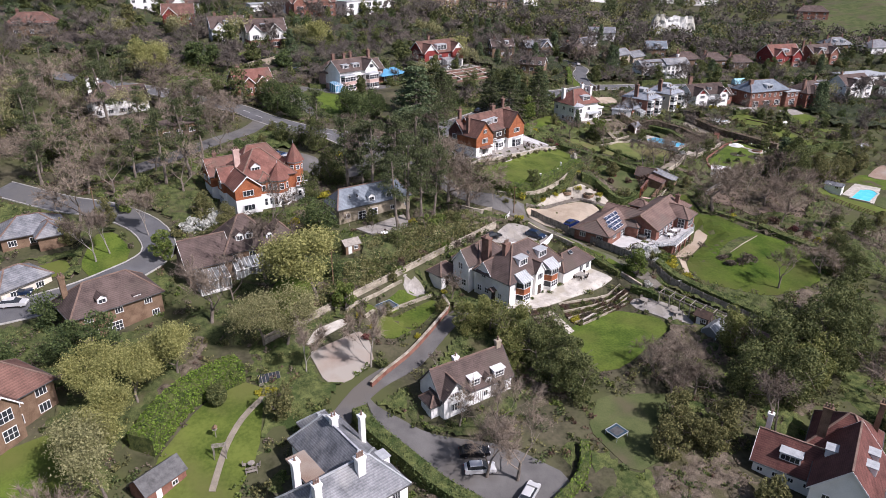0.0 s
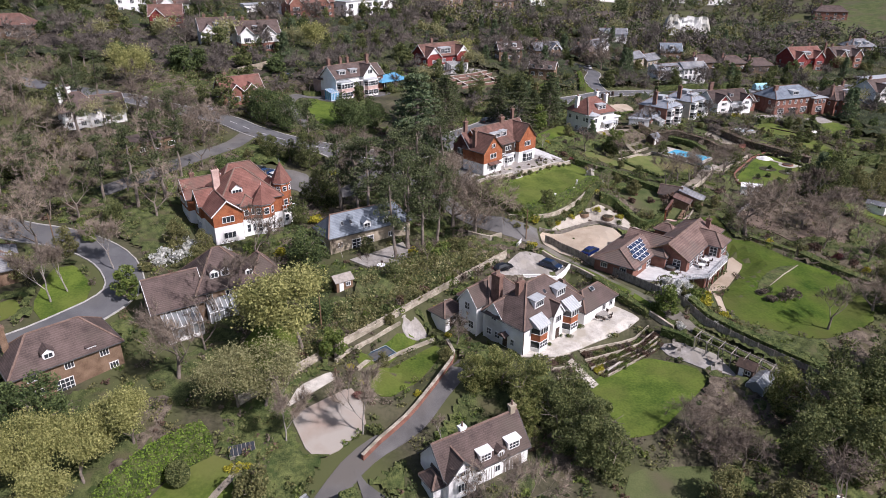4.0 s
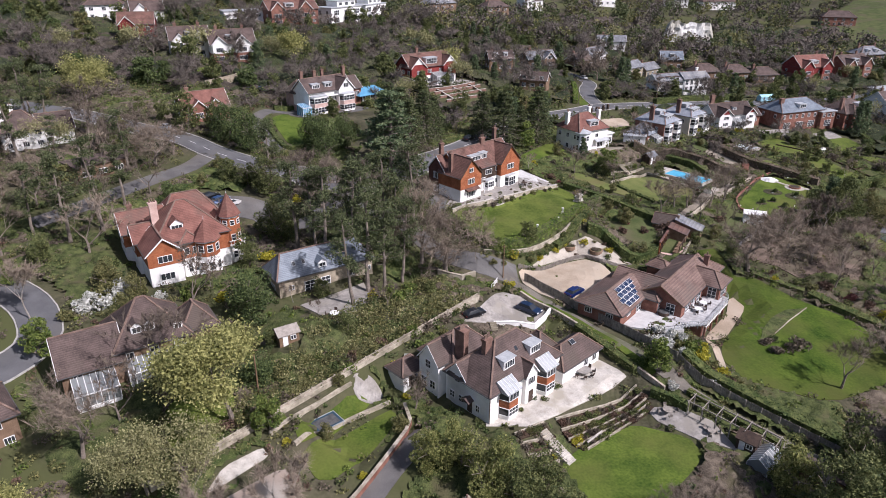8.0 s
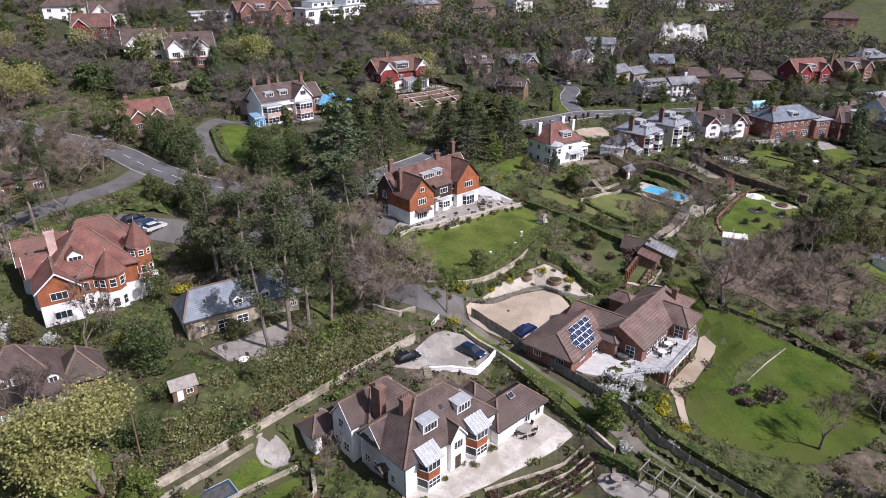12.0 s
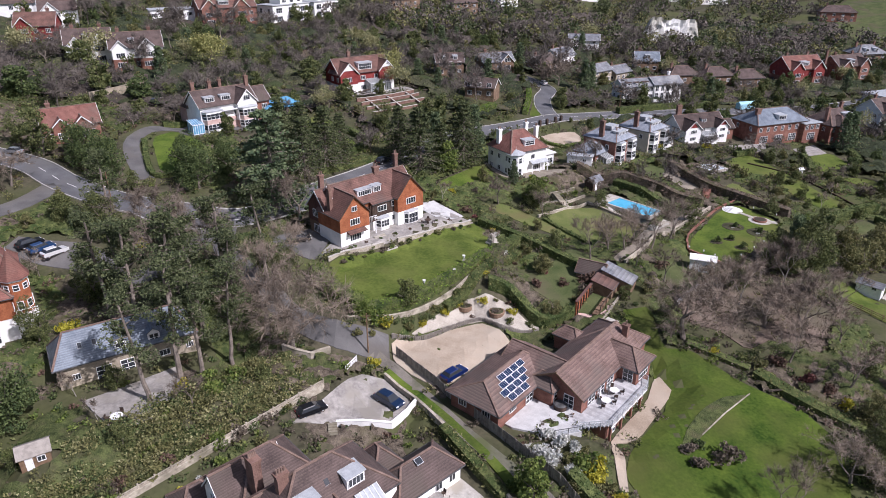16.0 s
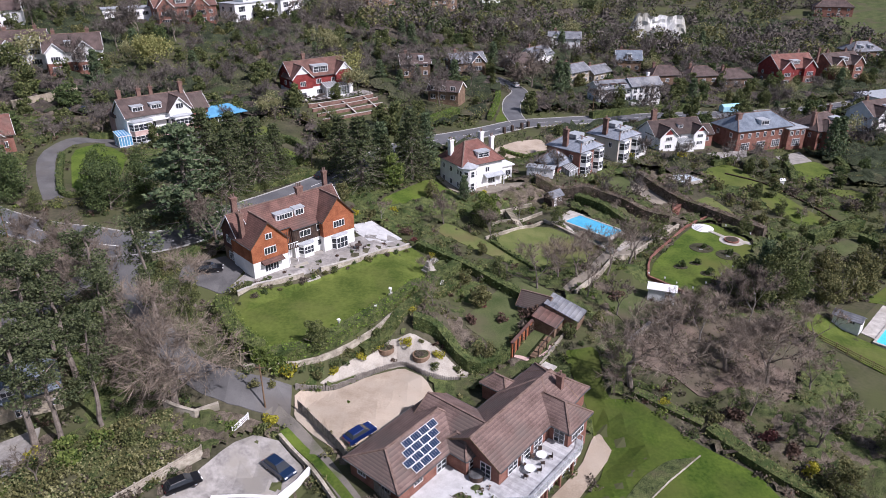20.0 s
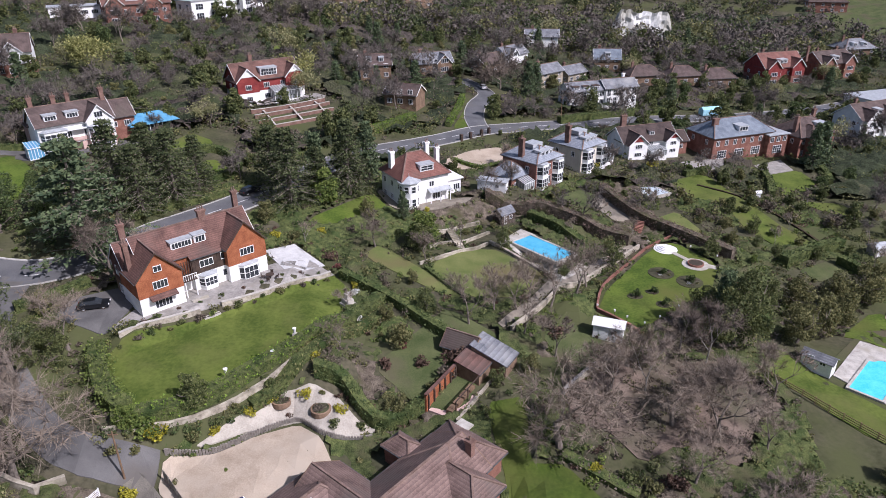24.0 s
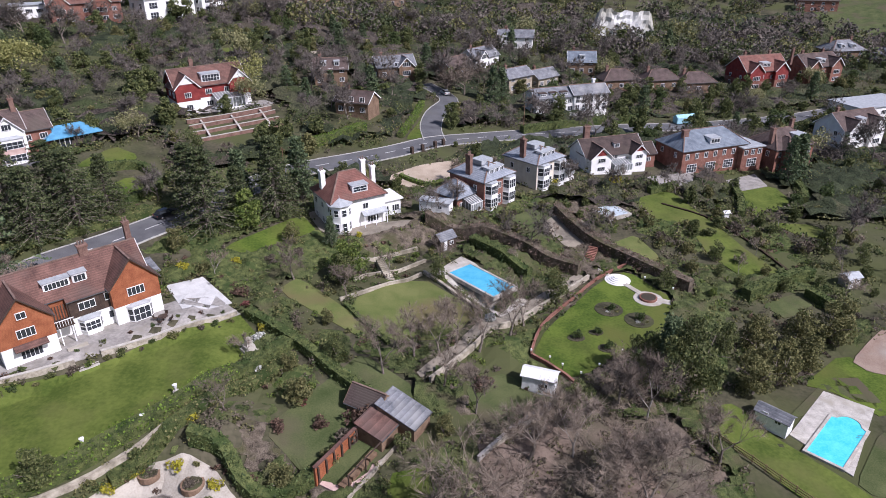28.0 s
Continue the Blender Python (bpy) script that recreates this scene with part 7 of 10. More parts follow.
far_house(-140, 258, 25, 12, 9, 5.8, 9.6, "gx", "white and brown gabled house", white_wall, roof_brown, gables=((1, 6, 1),), chim=2, name="slope_house")
far_house(-182, 205, 15, 16, 9, 4.4, 8, "hip", "brown brick house among trees", brown_brick, roof_rust, name="slope_house")
far_house(-87, 156, 35, 12, 7, 3.6, 7.4, "gx", "lodge with a red tiled roof and white gables", red_brick, roof_red, gables=((2, 5.5, 0.8), (6.5, 10, 0.8)), storeys=1, name="red_lodge")
for x, y, t, w, text in ((158, 527, -10, 17, "white house on the far hill"), (180, 508, 5, 26, "long pale building on the far hill"), (232, 434, -15, 20, "brick house on the far slope"), (90, 470, 10, 16, "white house among far woods"), (-120, 340, 30, 18, "white house on the hilltop"), (-170, 330, 20, 18, "pale house on the hilltop")):
    far_house(x, y, t, w, 10, 5.8, 9.4, "hip", text, white_wall if "brick" not in text else red_brick, roof_brown, name="slope_house", front=4)


# -- walls, fences and hedges
def line_wall(p, q, z0, z1, depth, thick, material, cap, label, bay_length=2.0, rail_h=0.62):
    """Straight wall whose top runs evenly from p to q, with posts and open rails on it."""
    w = thing("boundary_wall", p[0], p[1], 0, math.degrees(math.atan2(q[1] - p[1], q[0] - p[0])), label, "wall", kind="structure")
    length = math.dist(p, q)
    n = round(length / bay_length)
    bm = bmesh.new()
    hexa(bm, [(0, -thick / 2, z0 - depth), (length, -thick / 2, z1 - depth), (length, thick / 2, z1 - depth), (0, thick / 2, z0 - depth)],
         [(0, -thick / 2, z0), (length, -thick / 2, z1), (length, thick / 2, z1), (0, thick / 2, z0)])
    part("masonry", bm, material, w)
    bm = bmesh.new()
    k = thick / 2 + 0.06
    hexa(bm, [(0, -k, z0), (length, -k, z1), (length, k, z1), (0, k, z0)], [(0, -k, z0 + .1), (length, -k, z1 + .1), (length, k, z1 + .1), (0, k, z0 + .1)])
    part("coping", bm, cap, w)
    for i in range(n + 1):
        x = length * i / n
        z = z0 + (z1 - z0) * i / n + 0.1
        bm = bmesh.new()
        box(bm, x - .09, x + .09, -.09, .09, z, z + rail_h + .06)
        part("post", bm, cap, w)
        if i < n:
            x2, zz = length * (i + 1) / n, (z1 - z0) / n
            for h in (0.16, 0.42):
                bm = bmesh.new()
                beam(bm, (x + .09, 0, z + h), (x2 - .09, 0, z + h + zz), .07, .17)
                part("rail", bm, cap, w)
    for i in range(round(length)):
        x, y = p[0] + (q[0] - p[0]) * i / length, p[1] + (q[1] - p[1]) * i / length
        KEEP_OUT.append([(x - .6, y - .6), (x + .6, y - .6), (x + .6, y + .6), (x - .6, y + .6)])
    return w


line_wall((-55.0, 40.2), (-12.2, 83.4), 4.9, 8.0, 3.4, 0.4, wall_stone, wall_stone, "long pale stone boundary wall topped with post and rails")
low_wall([(0.9, 83.1), (-2.4, 79.3), (-9.8, 78.2)], 0.9, 0.35, white_wall, "platform_wall", "white retaining wall of the parking platform", lower=3.2)
low_wall([(-4.0, 88.4), (1.0, 83.1), (6, 76), (10.3, 69.8), (15.6, 62.6)], 0.9, 0.3, wall_stone, "lane_wall", "low mossy wall beside the lane", lower=1.2)
fence([(-2.6, 93.6), (3.5, 87), (11, 77.8), (19, 68), (27.1, 59.6), (38, 50.6)], 1.75, grey_timber, "close-boarded weathered grey fence along the lane")
drape("lane", ribbon(smooth_line([(-6.2, 93.2), (-1, 88.6), (8.2, 76.5), (16.4, 66.8), (24.6, 58), (35.8, 48.6)]), 2.2), lane_m, 0.12, "narrow earth lane between fence and garden", "path", soft=0)
drape("lane_verge", ribbon(smooth_line([(-3.9, 89.9), (1.2, 85), (8.8, 75.2), (15, 66.2)]), 1.2), lawn_m, 0.13, "strip of grass beside the lane", "verge", soft=0)
hedge([(20.6, 69.2), (28.9, 61.0), (39.6, 52.0)], 2.0, 1.7, hedge_m, "thick dark clipped hedge behind the lane's fence")
hedge([(4.6, 77.6), (8.8, 71.6), (12.2, 66.6)], 1.5, 1.3, leaf_olive, "loose olive-green hedge beside the terrace", ragged=0.22)
hedge([(19.2, 62.4), (24.2, 57.6), (29.6, 52.2)], 1.2, 1.0, leaf_olive, "loose low hedge between the lane and the pergola", ragged=0.2)
hedge([(13.4, 62.2), (16.2, 60.2), (18, 58.6)], 1.2, 1.5, hedge_m, "clipped hedge behind the patio")
low_wall([(-36.6, 31.4), (-34.3, 34.6), (-31, 38.6), (-28, 43.6), (-25, 49.4), (-23.6, 54.8), (-24.6, 58.6)], 1.0, 0.4, red_brick, "garden_wall", "brick retaining wall with pale coping", cap=wall_stone, lower=1.6)
low_wall([(-38.8, 48.2), (-33.6, 54.6), (-26.8, 59.6)], 0.5, 0.4, wall_stone, "garden_wall", "low pale stone wall between two lawns", lower=1.0)
low_wall([(-42.4, 49.6), (-38.9, 54.6), (-32.7, 61)], 0.5, 0.4, wall_stone, "garden_wall", "low pale stone wall behind the trampoline")
drape("stone_circle", [(-30.3 + 2.3 * math.cos(a * .5236), 61.4 + 1.8 * math.sin(a * .5236)) for a in range(12)], grey_paving, 0.14, "round paved fire circle", "paving")
drape("crazy_paving", [(-48.4, 39.8), (-45.3, 42.8), (-41.8, 46.3), (-43, 47.6), (-47.2, 44.2)], paving, 0.13, "broken white crazy paving", "paving")
low_wall([(-10.4, 96.8), (-3.6, 99), (1.4, 102.4), (5.4, 106), (9.3, 110.4), (13.9, 117.8), (20.4, 127.4)], 0.7, 0.35, wall_stone, "villa_garden_wall", "weathered pale garden wall below the villa's lawn", cap=wall_stone, lower=0.8)
hedge([(-9.8, 98.4), (-3.6, 100.6), (0.6, 103.6), (5, 108.4), (9.6, 114.2), (14, 121.8)], 2.2, 1.7, hedge_bright, "shaggy green hedge along the garden wall", ragged=0.24)
hedge([(4.9, 104.2), (9.2, 108.8), (13.6, 116), (17.2, 121.6), (21, 127.2)], 1.7, 1.3, leaf_olive, "loose overgrown shrubs below the garden wall", ragged=0.4)
hedge([(14, 121.8), (17, 126.4), (19.6, 130.2)], 2.2, 1.6, hedge_m, "shaggy dark hedge along the garden wall", ragged=0.3)
hedge([(53.6, 92.8), (56.6, 88.8), (60.6, 84.6), (64.6, 81.2)], 2.4, 1.2, leaf_olive, "loose mixed shrubs along the lawn's edge", ragged=0.45)
hedge([(44.8, 99.6), (48.6, 97.0), (53.0, 93.8)], 1.8, 0.8, heather, "low brown bushes along the lawn's edge", ragged=0.4)
hedge([(-18.2, 112.6), (-15.0, 106.4), (-11.6, 101.6), (-8.6, 99.4)], 2.4, 2.4, leaf_green, "tall shaggy green conifer hedge at the lawn's end", ragged=0.4, density=40)
hedge([(12.2, 136.3), (21.2, 130), (28, 123.8), (35.3, 117.6)], 1.6, 1.7, hedge_m, "long dark green hedge between gardens", ragged=0.2)
hedge([(12.5, 109.3), (16.4, 108.9), (19.4, 105.4), (22.6, 104.4), (27, 107)], 1.7, 2.1, hedge_m, "tall curved clipped hedge round the shingle garden")
hedge([(47.5, 165.6), (52.5, 160.4), (57.7, 155.6)], 1.8, 2.2, hedge_m, "tall dark clipped hedge beside the pool")
hedge([(57.7, 155.6), (55, 150.4), (51.2, 144)], 1.6, 1.2, hedge_m, "clipped hedge at the pool's end")
hedge([(38.6, 170), (46, 168.4), (53.5, 166.2), (61, 161.2), (67, 157.4)], 2.0, 2.5, hedge_brown, "long brown clipped beech hedge", ragged=0.22)
hedge([(66.1, 181), (70.6, 169.2), (78, 160.4), (86, 152.6)], 2.0, 2.5, hedge_brown, "long brown beech hedge beside the round garden", ragged=0.22)
hedge([(26.4, 141.2), (30, 136.6), (34, 132.2)], 0.9, 0.7, hedge_m, "low clipped hedge beside the lawn")
hedge([(-67.4, 17.6), (-64.0, 27.0), (-57.4, 33.0)], 4.2, 3.0, hedge_bright, "huge bright green clipped hedge", density=70)
hedge([(-38, 25), (-35.7, 21.6), (-30, 16.4), (-24.4, 11.6), (-14, 6)], 2.4, 2.4, hedge_m, "tall clipped hedge beside the drive")
hedge([(-12, 9.6), (-6, 15.6), (-4.4, 21.6)], 1.4, 1.4, hedge_bright, "clipped hedge round the forecourt")
hedge([(-31.5, 170.2), (-23.3, 183.4), (-15.6, 174.4), (-24, 161)], 1.6, 1.8, hedge_m, "clipped hedge round a square lawn")
hedge([(-31.5, 147.6), (-24.8, 153), (-12.4, 166), (-4, 179)], 1.6, 1.2, leaf_olive, "loose olive-green roadside hedge", ragged=0.25)
hedge([(-68, 176.4), (-63.6, 180), (-57, 184)], 1.2, 1.5, hedge_m, "clipped hedge beside the forecourt")
hedge([(-67.5, 163), (-58.2, 144.6), (-51, 151)], 1.2, 1.0, hedge_m, "hedge round the pink house's lawn")
hedge([(7.9, 203.9), (14.0, 211.1), (20.7, 221.4)], 2.2, 2.2, hedge_bright, "tall bright green clipped hedge on a bank")
hedge([(12.9, 249.6), (18.9, 255.3), (25.7, 261.5)], 1.8, 2.2, hedge_m, "long dark clipped hedge beside a house")
hedge([(30.4, 218.3), (33.4, 234.7), (35.1, 248.5)], 1.6, 1.6, hedge_bright, "bright clipped hedge along the close")
hedge([(63.5, 231.8), (78.3, 241.5), (90.7, 247.7), (103.9, 254.1)], 2.0, 2.2, hedge_m, "dark hedge before a long white house")
hedge([(-58.2, 268.0), (-55.4, 273.5), (-51.8, 277.5)], 1.8, 2.2, hedge_brown, "brown clipped beech hedge on the slope")
hedge([(-51.0, 252.4), (-48.2, 257.3), (-45.3, 262.4)], 1.8, 2.0, hedge_brown, "brown beech hedge across a garden")
hedge([(-20.6, 289.6), (-15.0, 299.5), (-7.9, 310.8)], 1.6, 1.6, hedge_m, "clipped hedge along a garden terrace")
hedge([(95.2, 151.0), (105.1, 157.4), (111.1, 159.9)], 2.0, 2.4, hedge_m, "tall dark hedge between gardens")
hedge([(107.3, 153.5), (109.3, 149.5), (110.2, 147.6)], 1.6, 2.0, hedge_m, "clipped hedge at a garden's end")
hedge([(-72.0, 145.6), (-67.7, 144.5)], 1.6, 2.2, hedge_m, "dark clipped hedge beside the main road")
low_wall([(-90.4, 185.7), (-85.5, 193.4), (-81.9, 201.5)], 2.6, 0.4, stone_wall, "garden_wall", "tall grey retaining wall below a lawn")
low_wall([(-24.5, 296.7), (-18.8, 309.8), (-12.1, 317.8)], 0.9, 0.3, wall_stone, "garden_wall", "pale terrace wall on the slope")
low_wall([(-9.2, 284.4), (-3.7, 293.0), (2.0, 287.9)], 0.9, 0.3, wall_stone, "garden_wall", "pale terrace wall above a house")
low_wall([(-12.1, 317.8), (-5.3, 302.4), (2.0, 287.9)], 0.8, 0.3, wall_stone, "garden_wall", "stepped garden wall down the slope")
low_wall([(-49.7, 304.7), (-42.8, 310.4), (-39.1, 313.7)], 0.8, 0.3, wall_stone, "garden_wall", "low pale garden wall on the slope")
low_wall([(91.4, 190.1), (99.6, 184.6), (104.5, 174.9), (107.9, 162.0)], 0.3, 0.3, bed_soil, "garden_wall", "long low stone edging beside the lawn")
low_wall([(46.6, 110.8), (51.3, 116.2), (56.8, 121.0)], 0.8, 0.35, grey_paving, "garden_wall", "grey block wall below the garden hut")
hedge([(32, 193), (38, 189.4), (43.6, 193.6)], 1.2, 1.0, hedge_bright, "low clipped hedge beside a yard")
for a, b in (((68.4, 252), (94, 260)), ((-34, 120.5), (-27, 129)), ((90, 196), (98, 201)), ((112, 200), (108, 186)), ((130, 207), (127, 196))):
    hedge([a, ((a[0] + b[0]) / 2 + 0.6, (a[1] + b[1]) / 2), b], 1.6, 1.6, hedge_m, "dark green clipped garden hedge")
low_wall([(55.3, 131.6), (58, 139.8), (64, 147.8), (70.3, 155.8), (76.7, 161)], 0.45, 0.28, red_brick, "garden_wall", "low red brick garden wall", cap=red_brick)
low_wall([(55.3, 131.4), (57.4, 129.8), (59.8, 126.8), (61.5, 124.2)], 0.5, 0.28, red_brick, "garden_wall", "curved red brick garden wall", cap=red_brick)
low_wall([(38.6, 154.2), (48.4, 141.2)], 0.5, 0.4, wall_stone, "garden_wall", "low stone wall beside the pool")
low_wall([(25.4, 142.2), (33, 148.2), (38.2, 153.4)], 0.5, 0.35, wall_stone, "garden_wall", "low stone wall above the lawn")
low_wall([(27, 148.4), (34, 154.4), (38.8, 158.6)], 0.5, 0.35, wall_stone, "garden_wall", "low stone terrace wall")
low_wall([(25, 153.6), (31.6, 159.4), (37, 163.2)], 0.5, 0.35, wall_stone, "garden_wall", "low stone terrace wall below the house")
low_wall([(40.4, 124.4), (51.6, 137.8), (68.4, 155.6)], 0.9, 0.35, wall_stone, "walk_wall", "stone wall along the garden walk")
low_wall([(48.4, 113), (57.4, 120.8)], 0.6, 0.4, wall_stone, "garden_wall", "low weathered wall beside the grass")
fence([(76.5, 119), (78.3, 116.7), (81.4, 113.1), (85, 108.6), (89, 104)], 1.2, brown_timber, "brown post and rail fence", boards=False, rails=(0.35, 0.7, 1.05), spacing=2.2)
for i, (a, b, z) in enumerate((((-22.2, 212), (-5.4, 229.4), 1.1), ((-20.4, 208.6), (-3.6, 226.2), 0.9), ((-18.4, 205), (-1.8, 222.4), 0.8), ((-16.2, 201), (0.4, 218), 0.8))):
    low_wall([a, b], z, 0.4, chimney_brick, "terrace_wall", "red brick terrace wall on the slope", cap=paving, lower=1.5)
for f in (0.15, 0.5, 0.85):
    low_wall([(-22.2 + 16.8 * f, 212 + 17.4 * f), (-16.2 + 16.6 * f, 201 + 17 * f)], 0.7, 0.35, chimney_brick, "terrace_wall", "red brick wall dividing the terraces", cap=paving, lower=1.5)
low_wall([(-16.2, 115), (-10.2, 119), (-6.8, 121.6)], 0.8, 0.4, wall_stone, "terrace_wall", "pale stone terrace wall below the villa", cap=paving, lower=1.4)
low_wall([(-4.2, 123.6), (-0.4, 126.6), (4.2, 130.4), (10.4, 136.4)], 0.8, 0.4, wall_stone, "terrace_wall", "pale stone terrace wall with planting", cap=paving, lower=1.4)
low_wall([(-19.5, 91), (-15, 89.6), (-12.4, 91.2)], 1.0, 0.4, wall_stone, "garden_wall", "stone wall at the drive's bend")


def steps(x, y, turn, width, n, rise, going, label, mat=None):
    """Flight of steps that climbs along its own y."""
    s = thing("garden_steps", x, y, sheet_z(x, y), turn, label, "steps", kind="structure")
    for i in range(n):
        bm = bmesh.new()
        box(bm, -width / 2, width / 2, i * going, (i + 1) * going + 0.04, -0.8, (i + 1) * rise)
        part("step", bm, mat or paving, s)
    return s


steps(-5.0, 121.6, 43, 2.6, 10, 0.17, 0.42, "stone steps from the lawn to the villa's terrace")
steps(-9.4, 73.2, 10, 1.2, 12, 0.17, 0.33, "steps down from the parking platform", wall_stone)
steps(33, 150.2, 28, 1.4, 12, 0.17, 0.4, "stone garden steps", wall_stone)
steps(69.6, 162.4, -25, 1.8, 10, 0.17, 0.36, "red brick garden steps", red_brick)

# -- terraced beds in front of the white house
WHO, WHT = (-12.0, 54.6), radians(43)


def at_house(x, y):
    return WHO[0] + math.cos(WHT) * x - math.sin(WHT) * y, WHO[1] + math.sin(WHT) * x + math.cos(WHT) * y


g = random.Random(5)
steps(*at_house(4.2, -11.6), 43, 1.6, 14, 0.17, 0.4, "stone steps beside the terraced beds")
BEDS = [((7.5, -5.9), (23.4, -9.4)), ((7.1, -7.3), (23.0, -10.7)), ((7.0, -8.7), (22.6, -11.7)), ((7.2, -10.1), (22.2, -12.4)), ((7.8, -11.5), (20.6, -12.9)),
        ((0.2, -4.3), (5.4, -5.4)), ((-0.5, -6.1), (4.8, -7.1)), ((-1.2, -7.9), (4.0, -8.7)), ((-2.0, -9.8), (3.0, -10.2))]
for row, (a, b) in enumerate(BEDS):
    low_wall([at_house(*a), at_house(*b)], 0.4, 0.16, wall_stone, "bed_wall", "low pale wall of a terraced flower bed", lower=1.0)
    if row in (4, 8):
        continue
    drape("flower_bed", [at_house(a[0], a[1] - .15), at_house(b[0], b[1] - .15), at_house(b[0], b[1] - 1.0), at_house(a[0], a[1] - 1.15)], bed_soil, 0.2, "dark soil of a terraced bed", "flower bed", soft=0)
    n = round(math.dist(a, b) / 0.85)
    for k in range(n):
        f = (k + 0.5 + g.uniform(-.2, .2)) / n
        kind = g.choice(("heather", "heather", "dark", "dark", "olive", "brown", "gold" if row > 1 else "olive", "green"))
        px, py = at_house(a[0] + (b[0] - a[0]) * f, a[1] + (b[1] - a[1]) * f - 0.65 + g.uniform(-.15, .15))
        shrub(kind, px, py, g.uniform(0.6, 0.9), g.uniform(0.55, 1.0))
for px, py, r, k in ((0.6, -2.4, .6, "dark"), (4.8, -1.4, .6, "dark"), (9.4, -2.2, .6, "dark"), (13.4, -1.6, .7, "dark"), (8.6, -0.9, .5, "hedge"), (-1.5, 1.2, .6, "dark"), (-1.8, 6, .7, "dark"), (-3.4, 9.6, .8, "heather"), (-4.5, 13.2, 0.9, "gold"), (24.4, 1.0, 1.4, "dark")):
    a, b = at_house(px, py)
    shrub(k, a, b, r)
bl = thing("balustrade", *at_house(8.6, -11.0), sheet_z(*at_house(8.6, -11.0)), 43, "pale stone balustrade beside the steps", "balustrade")
for i in range(9):
    bm = bmesh.new()
    drum(bm, i * 0.4, 0, 0, 0.35, 0.05, 0.09, 6)
    drum(bm, i * 0.4, 0, 0.35, 0.75, 0.09, 0.05, 6)
    part("baluster", bm, paving, bl)
for z in (-0.5, 0.75):
    bm = bmesh.new()
    box(bm, -0.2, 3.4, -0.13, 0.13, z, z + (0.5 if z < 0 else 0.13))
    part("rail", bm, paving, bl)

# -- pools
def pool(x, y, turn, w, d, level, water, label, round_end=False):
    p = thing("swimming_pool", x, y, level, turn, label, "swimming pool")
    bm = bmesh.new()
    ring = [(-w / 2, -d / 2), (w / 2, -d / 2), (w / 2, d / 2), (-w / 2, d / 2)]
    if round_end:
        ring = [(-w / 2, -d / 2), (w / 2, -d / 2), (w / 2, d / 2)] + [(math.cos(a) * w * 0.36, d / 2 + math.sin(a) * w * 0.36) for a in (0.2, 0.7, 1.2, 1.57, 1.95, 2.45, 2.95)] + [(-w / 2, d / 2)]
    hexa(bm, [(a, b, -0.6) for a, b in ring], [(a, b, 0.16) for a, b in ring])
    part("water", bm, water, p)
    bm = bmesh.new()
    n = len(ring)
    big = [(a * 1.0 + math.copysign(0.4, a), b + math.copysign(0.4, b)) for a, b in ring]
    for lo, hi in (((0, 0), (0, 0)),):
        vi = [bm.verts.new((a, b, 0.24)) for a, b in ring]
        vo = [bm.verts.new((a, b, 0.24)) for a, b in big]
        vb = [bm.verts.new((a, b, -0.5)) for a, b in big]
        vd = [bm.verts.new((a, b, 0.05)) for a, b in ring]
        for i in range(n):
            j = (i + 1) % n
            bm.faces.new((vi[i], vi[j], vo[j], vo[i]))
            bm.faces.new((vo[i], vo[j], vb[j], vb[i]))
            bm.faces.new((vd[i], vd[j], vi[j], vi[i]))
    part("coping", bm, paving, p)
    bm = bmesh.new()
    for k in (-0.25, 0.25):
        beam(bm, (w / 2 - 0.6, k + d * 0.3, 0.2), (w / 2 + 0.4, k + d * 0.3, 0.9), 0.05)
    part("ladder", bm, lead, p)
    return p


pool(48.7, 151.2, -49, 11.2, 5.0, 8.05, pool_m, "bright blue rectangular pool with pale coping")
pool(94.7, 117.7, -45, 4.4, 9.4, 1.85, pool_far_m, "turquoise pool with a rounded end", True)
pool(77, 185.4, -63, 11, 5.4, ground(77, 185.4) + 0.3, pool_cover, "covered garden pool with pale cover")

# -- timber edging, shingle beds
edge = thing("sleeper_wall", -3.4, 96.6, 0, 0, "curved wall of upright grey timber sleepers", "retaining wall", kind="structure")
ln = smooth_line([(-3.4, 96.6), (1.9, 98.4), (6.3, 101.8), (10.7, 103.9), (14.4, 101.6), (17.6, 101.2), (20.6, 102.2)], 0.32)
for i, (x, y) in enumerate(ln):
    bm = bmesh.new()
    z = sheet_z(x, y)
    box(bm, x + 3.4 - .13, x + 3.4 + .13, y - 96.6 - .08, y - 96.6 + .08, z - .3, z + 0.85 + 0.04 * math.sin(i * 1.7))
    part("sleeper", bm, grey_timber, edge)
for x, y, r in ((8.3, 106.3, 1.3), (13.8, 105, 1.4)):
    ring = thing("ring_bed", x, y, sheet_z(x, y), 0, "round raised bed edged with stone", "flower bed")
    bm = bmesh.new()
    drum(bm, 0, 0, -.3, .45, r, r * .97, 16)
    part("stone_ring", bm, brown_brick, ring)
    bm = bmesh.new()
    drum(bm, 0, 0, .45, .5, r * .8, r * .78, 16)
    part("soil", bm, soil, ring)
    shrub("heather", x, y, r * .8, 0.4, sheet_z(x, y) + .45)
for k, x, y, r in (("gold", 11.6, 106.8, 1.0), ("gold", 16.3, 104.8, .9), ("dark", 6.8, 107.4, 1.2), ("brown", 5.9, 104.8, .9), ("dark", 15.8, 102.8, 0.8), ("dark", 19, 103.2, .9), ("olive", 3.4, 103.6, .8), ("brown", 9.5, 104.8, .5),
                   ("olive", 13.8, 107.2, .6), ("gold", -5, 97.6, 1.4), ("green", -6, 97.8, 1.8), ("dark", 1.5, 101.2, .9), ("green", 3.9, 95.3, .4), ("olive", 2.5, 89.2, .5), ("olive", -1.4, 93.2, .5)):
    shrub(k, x, y, r)

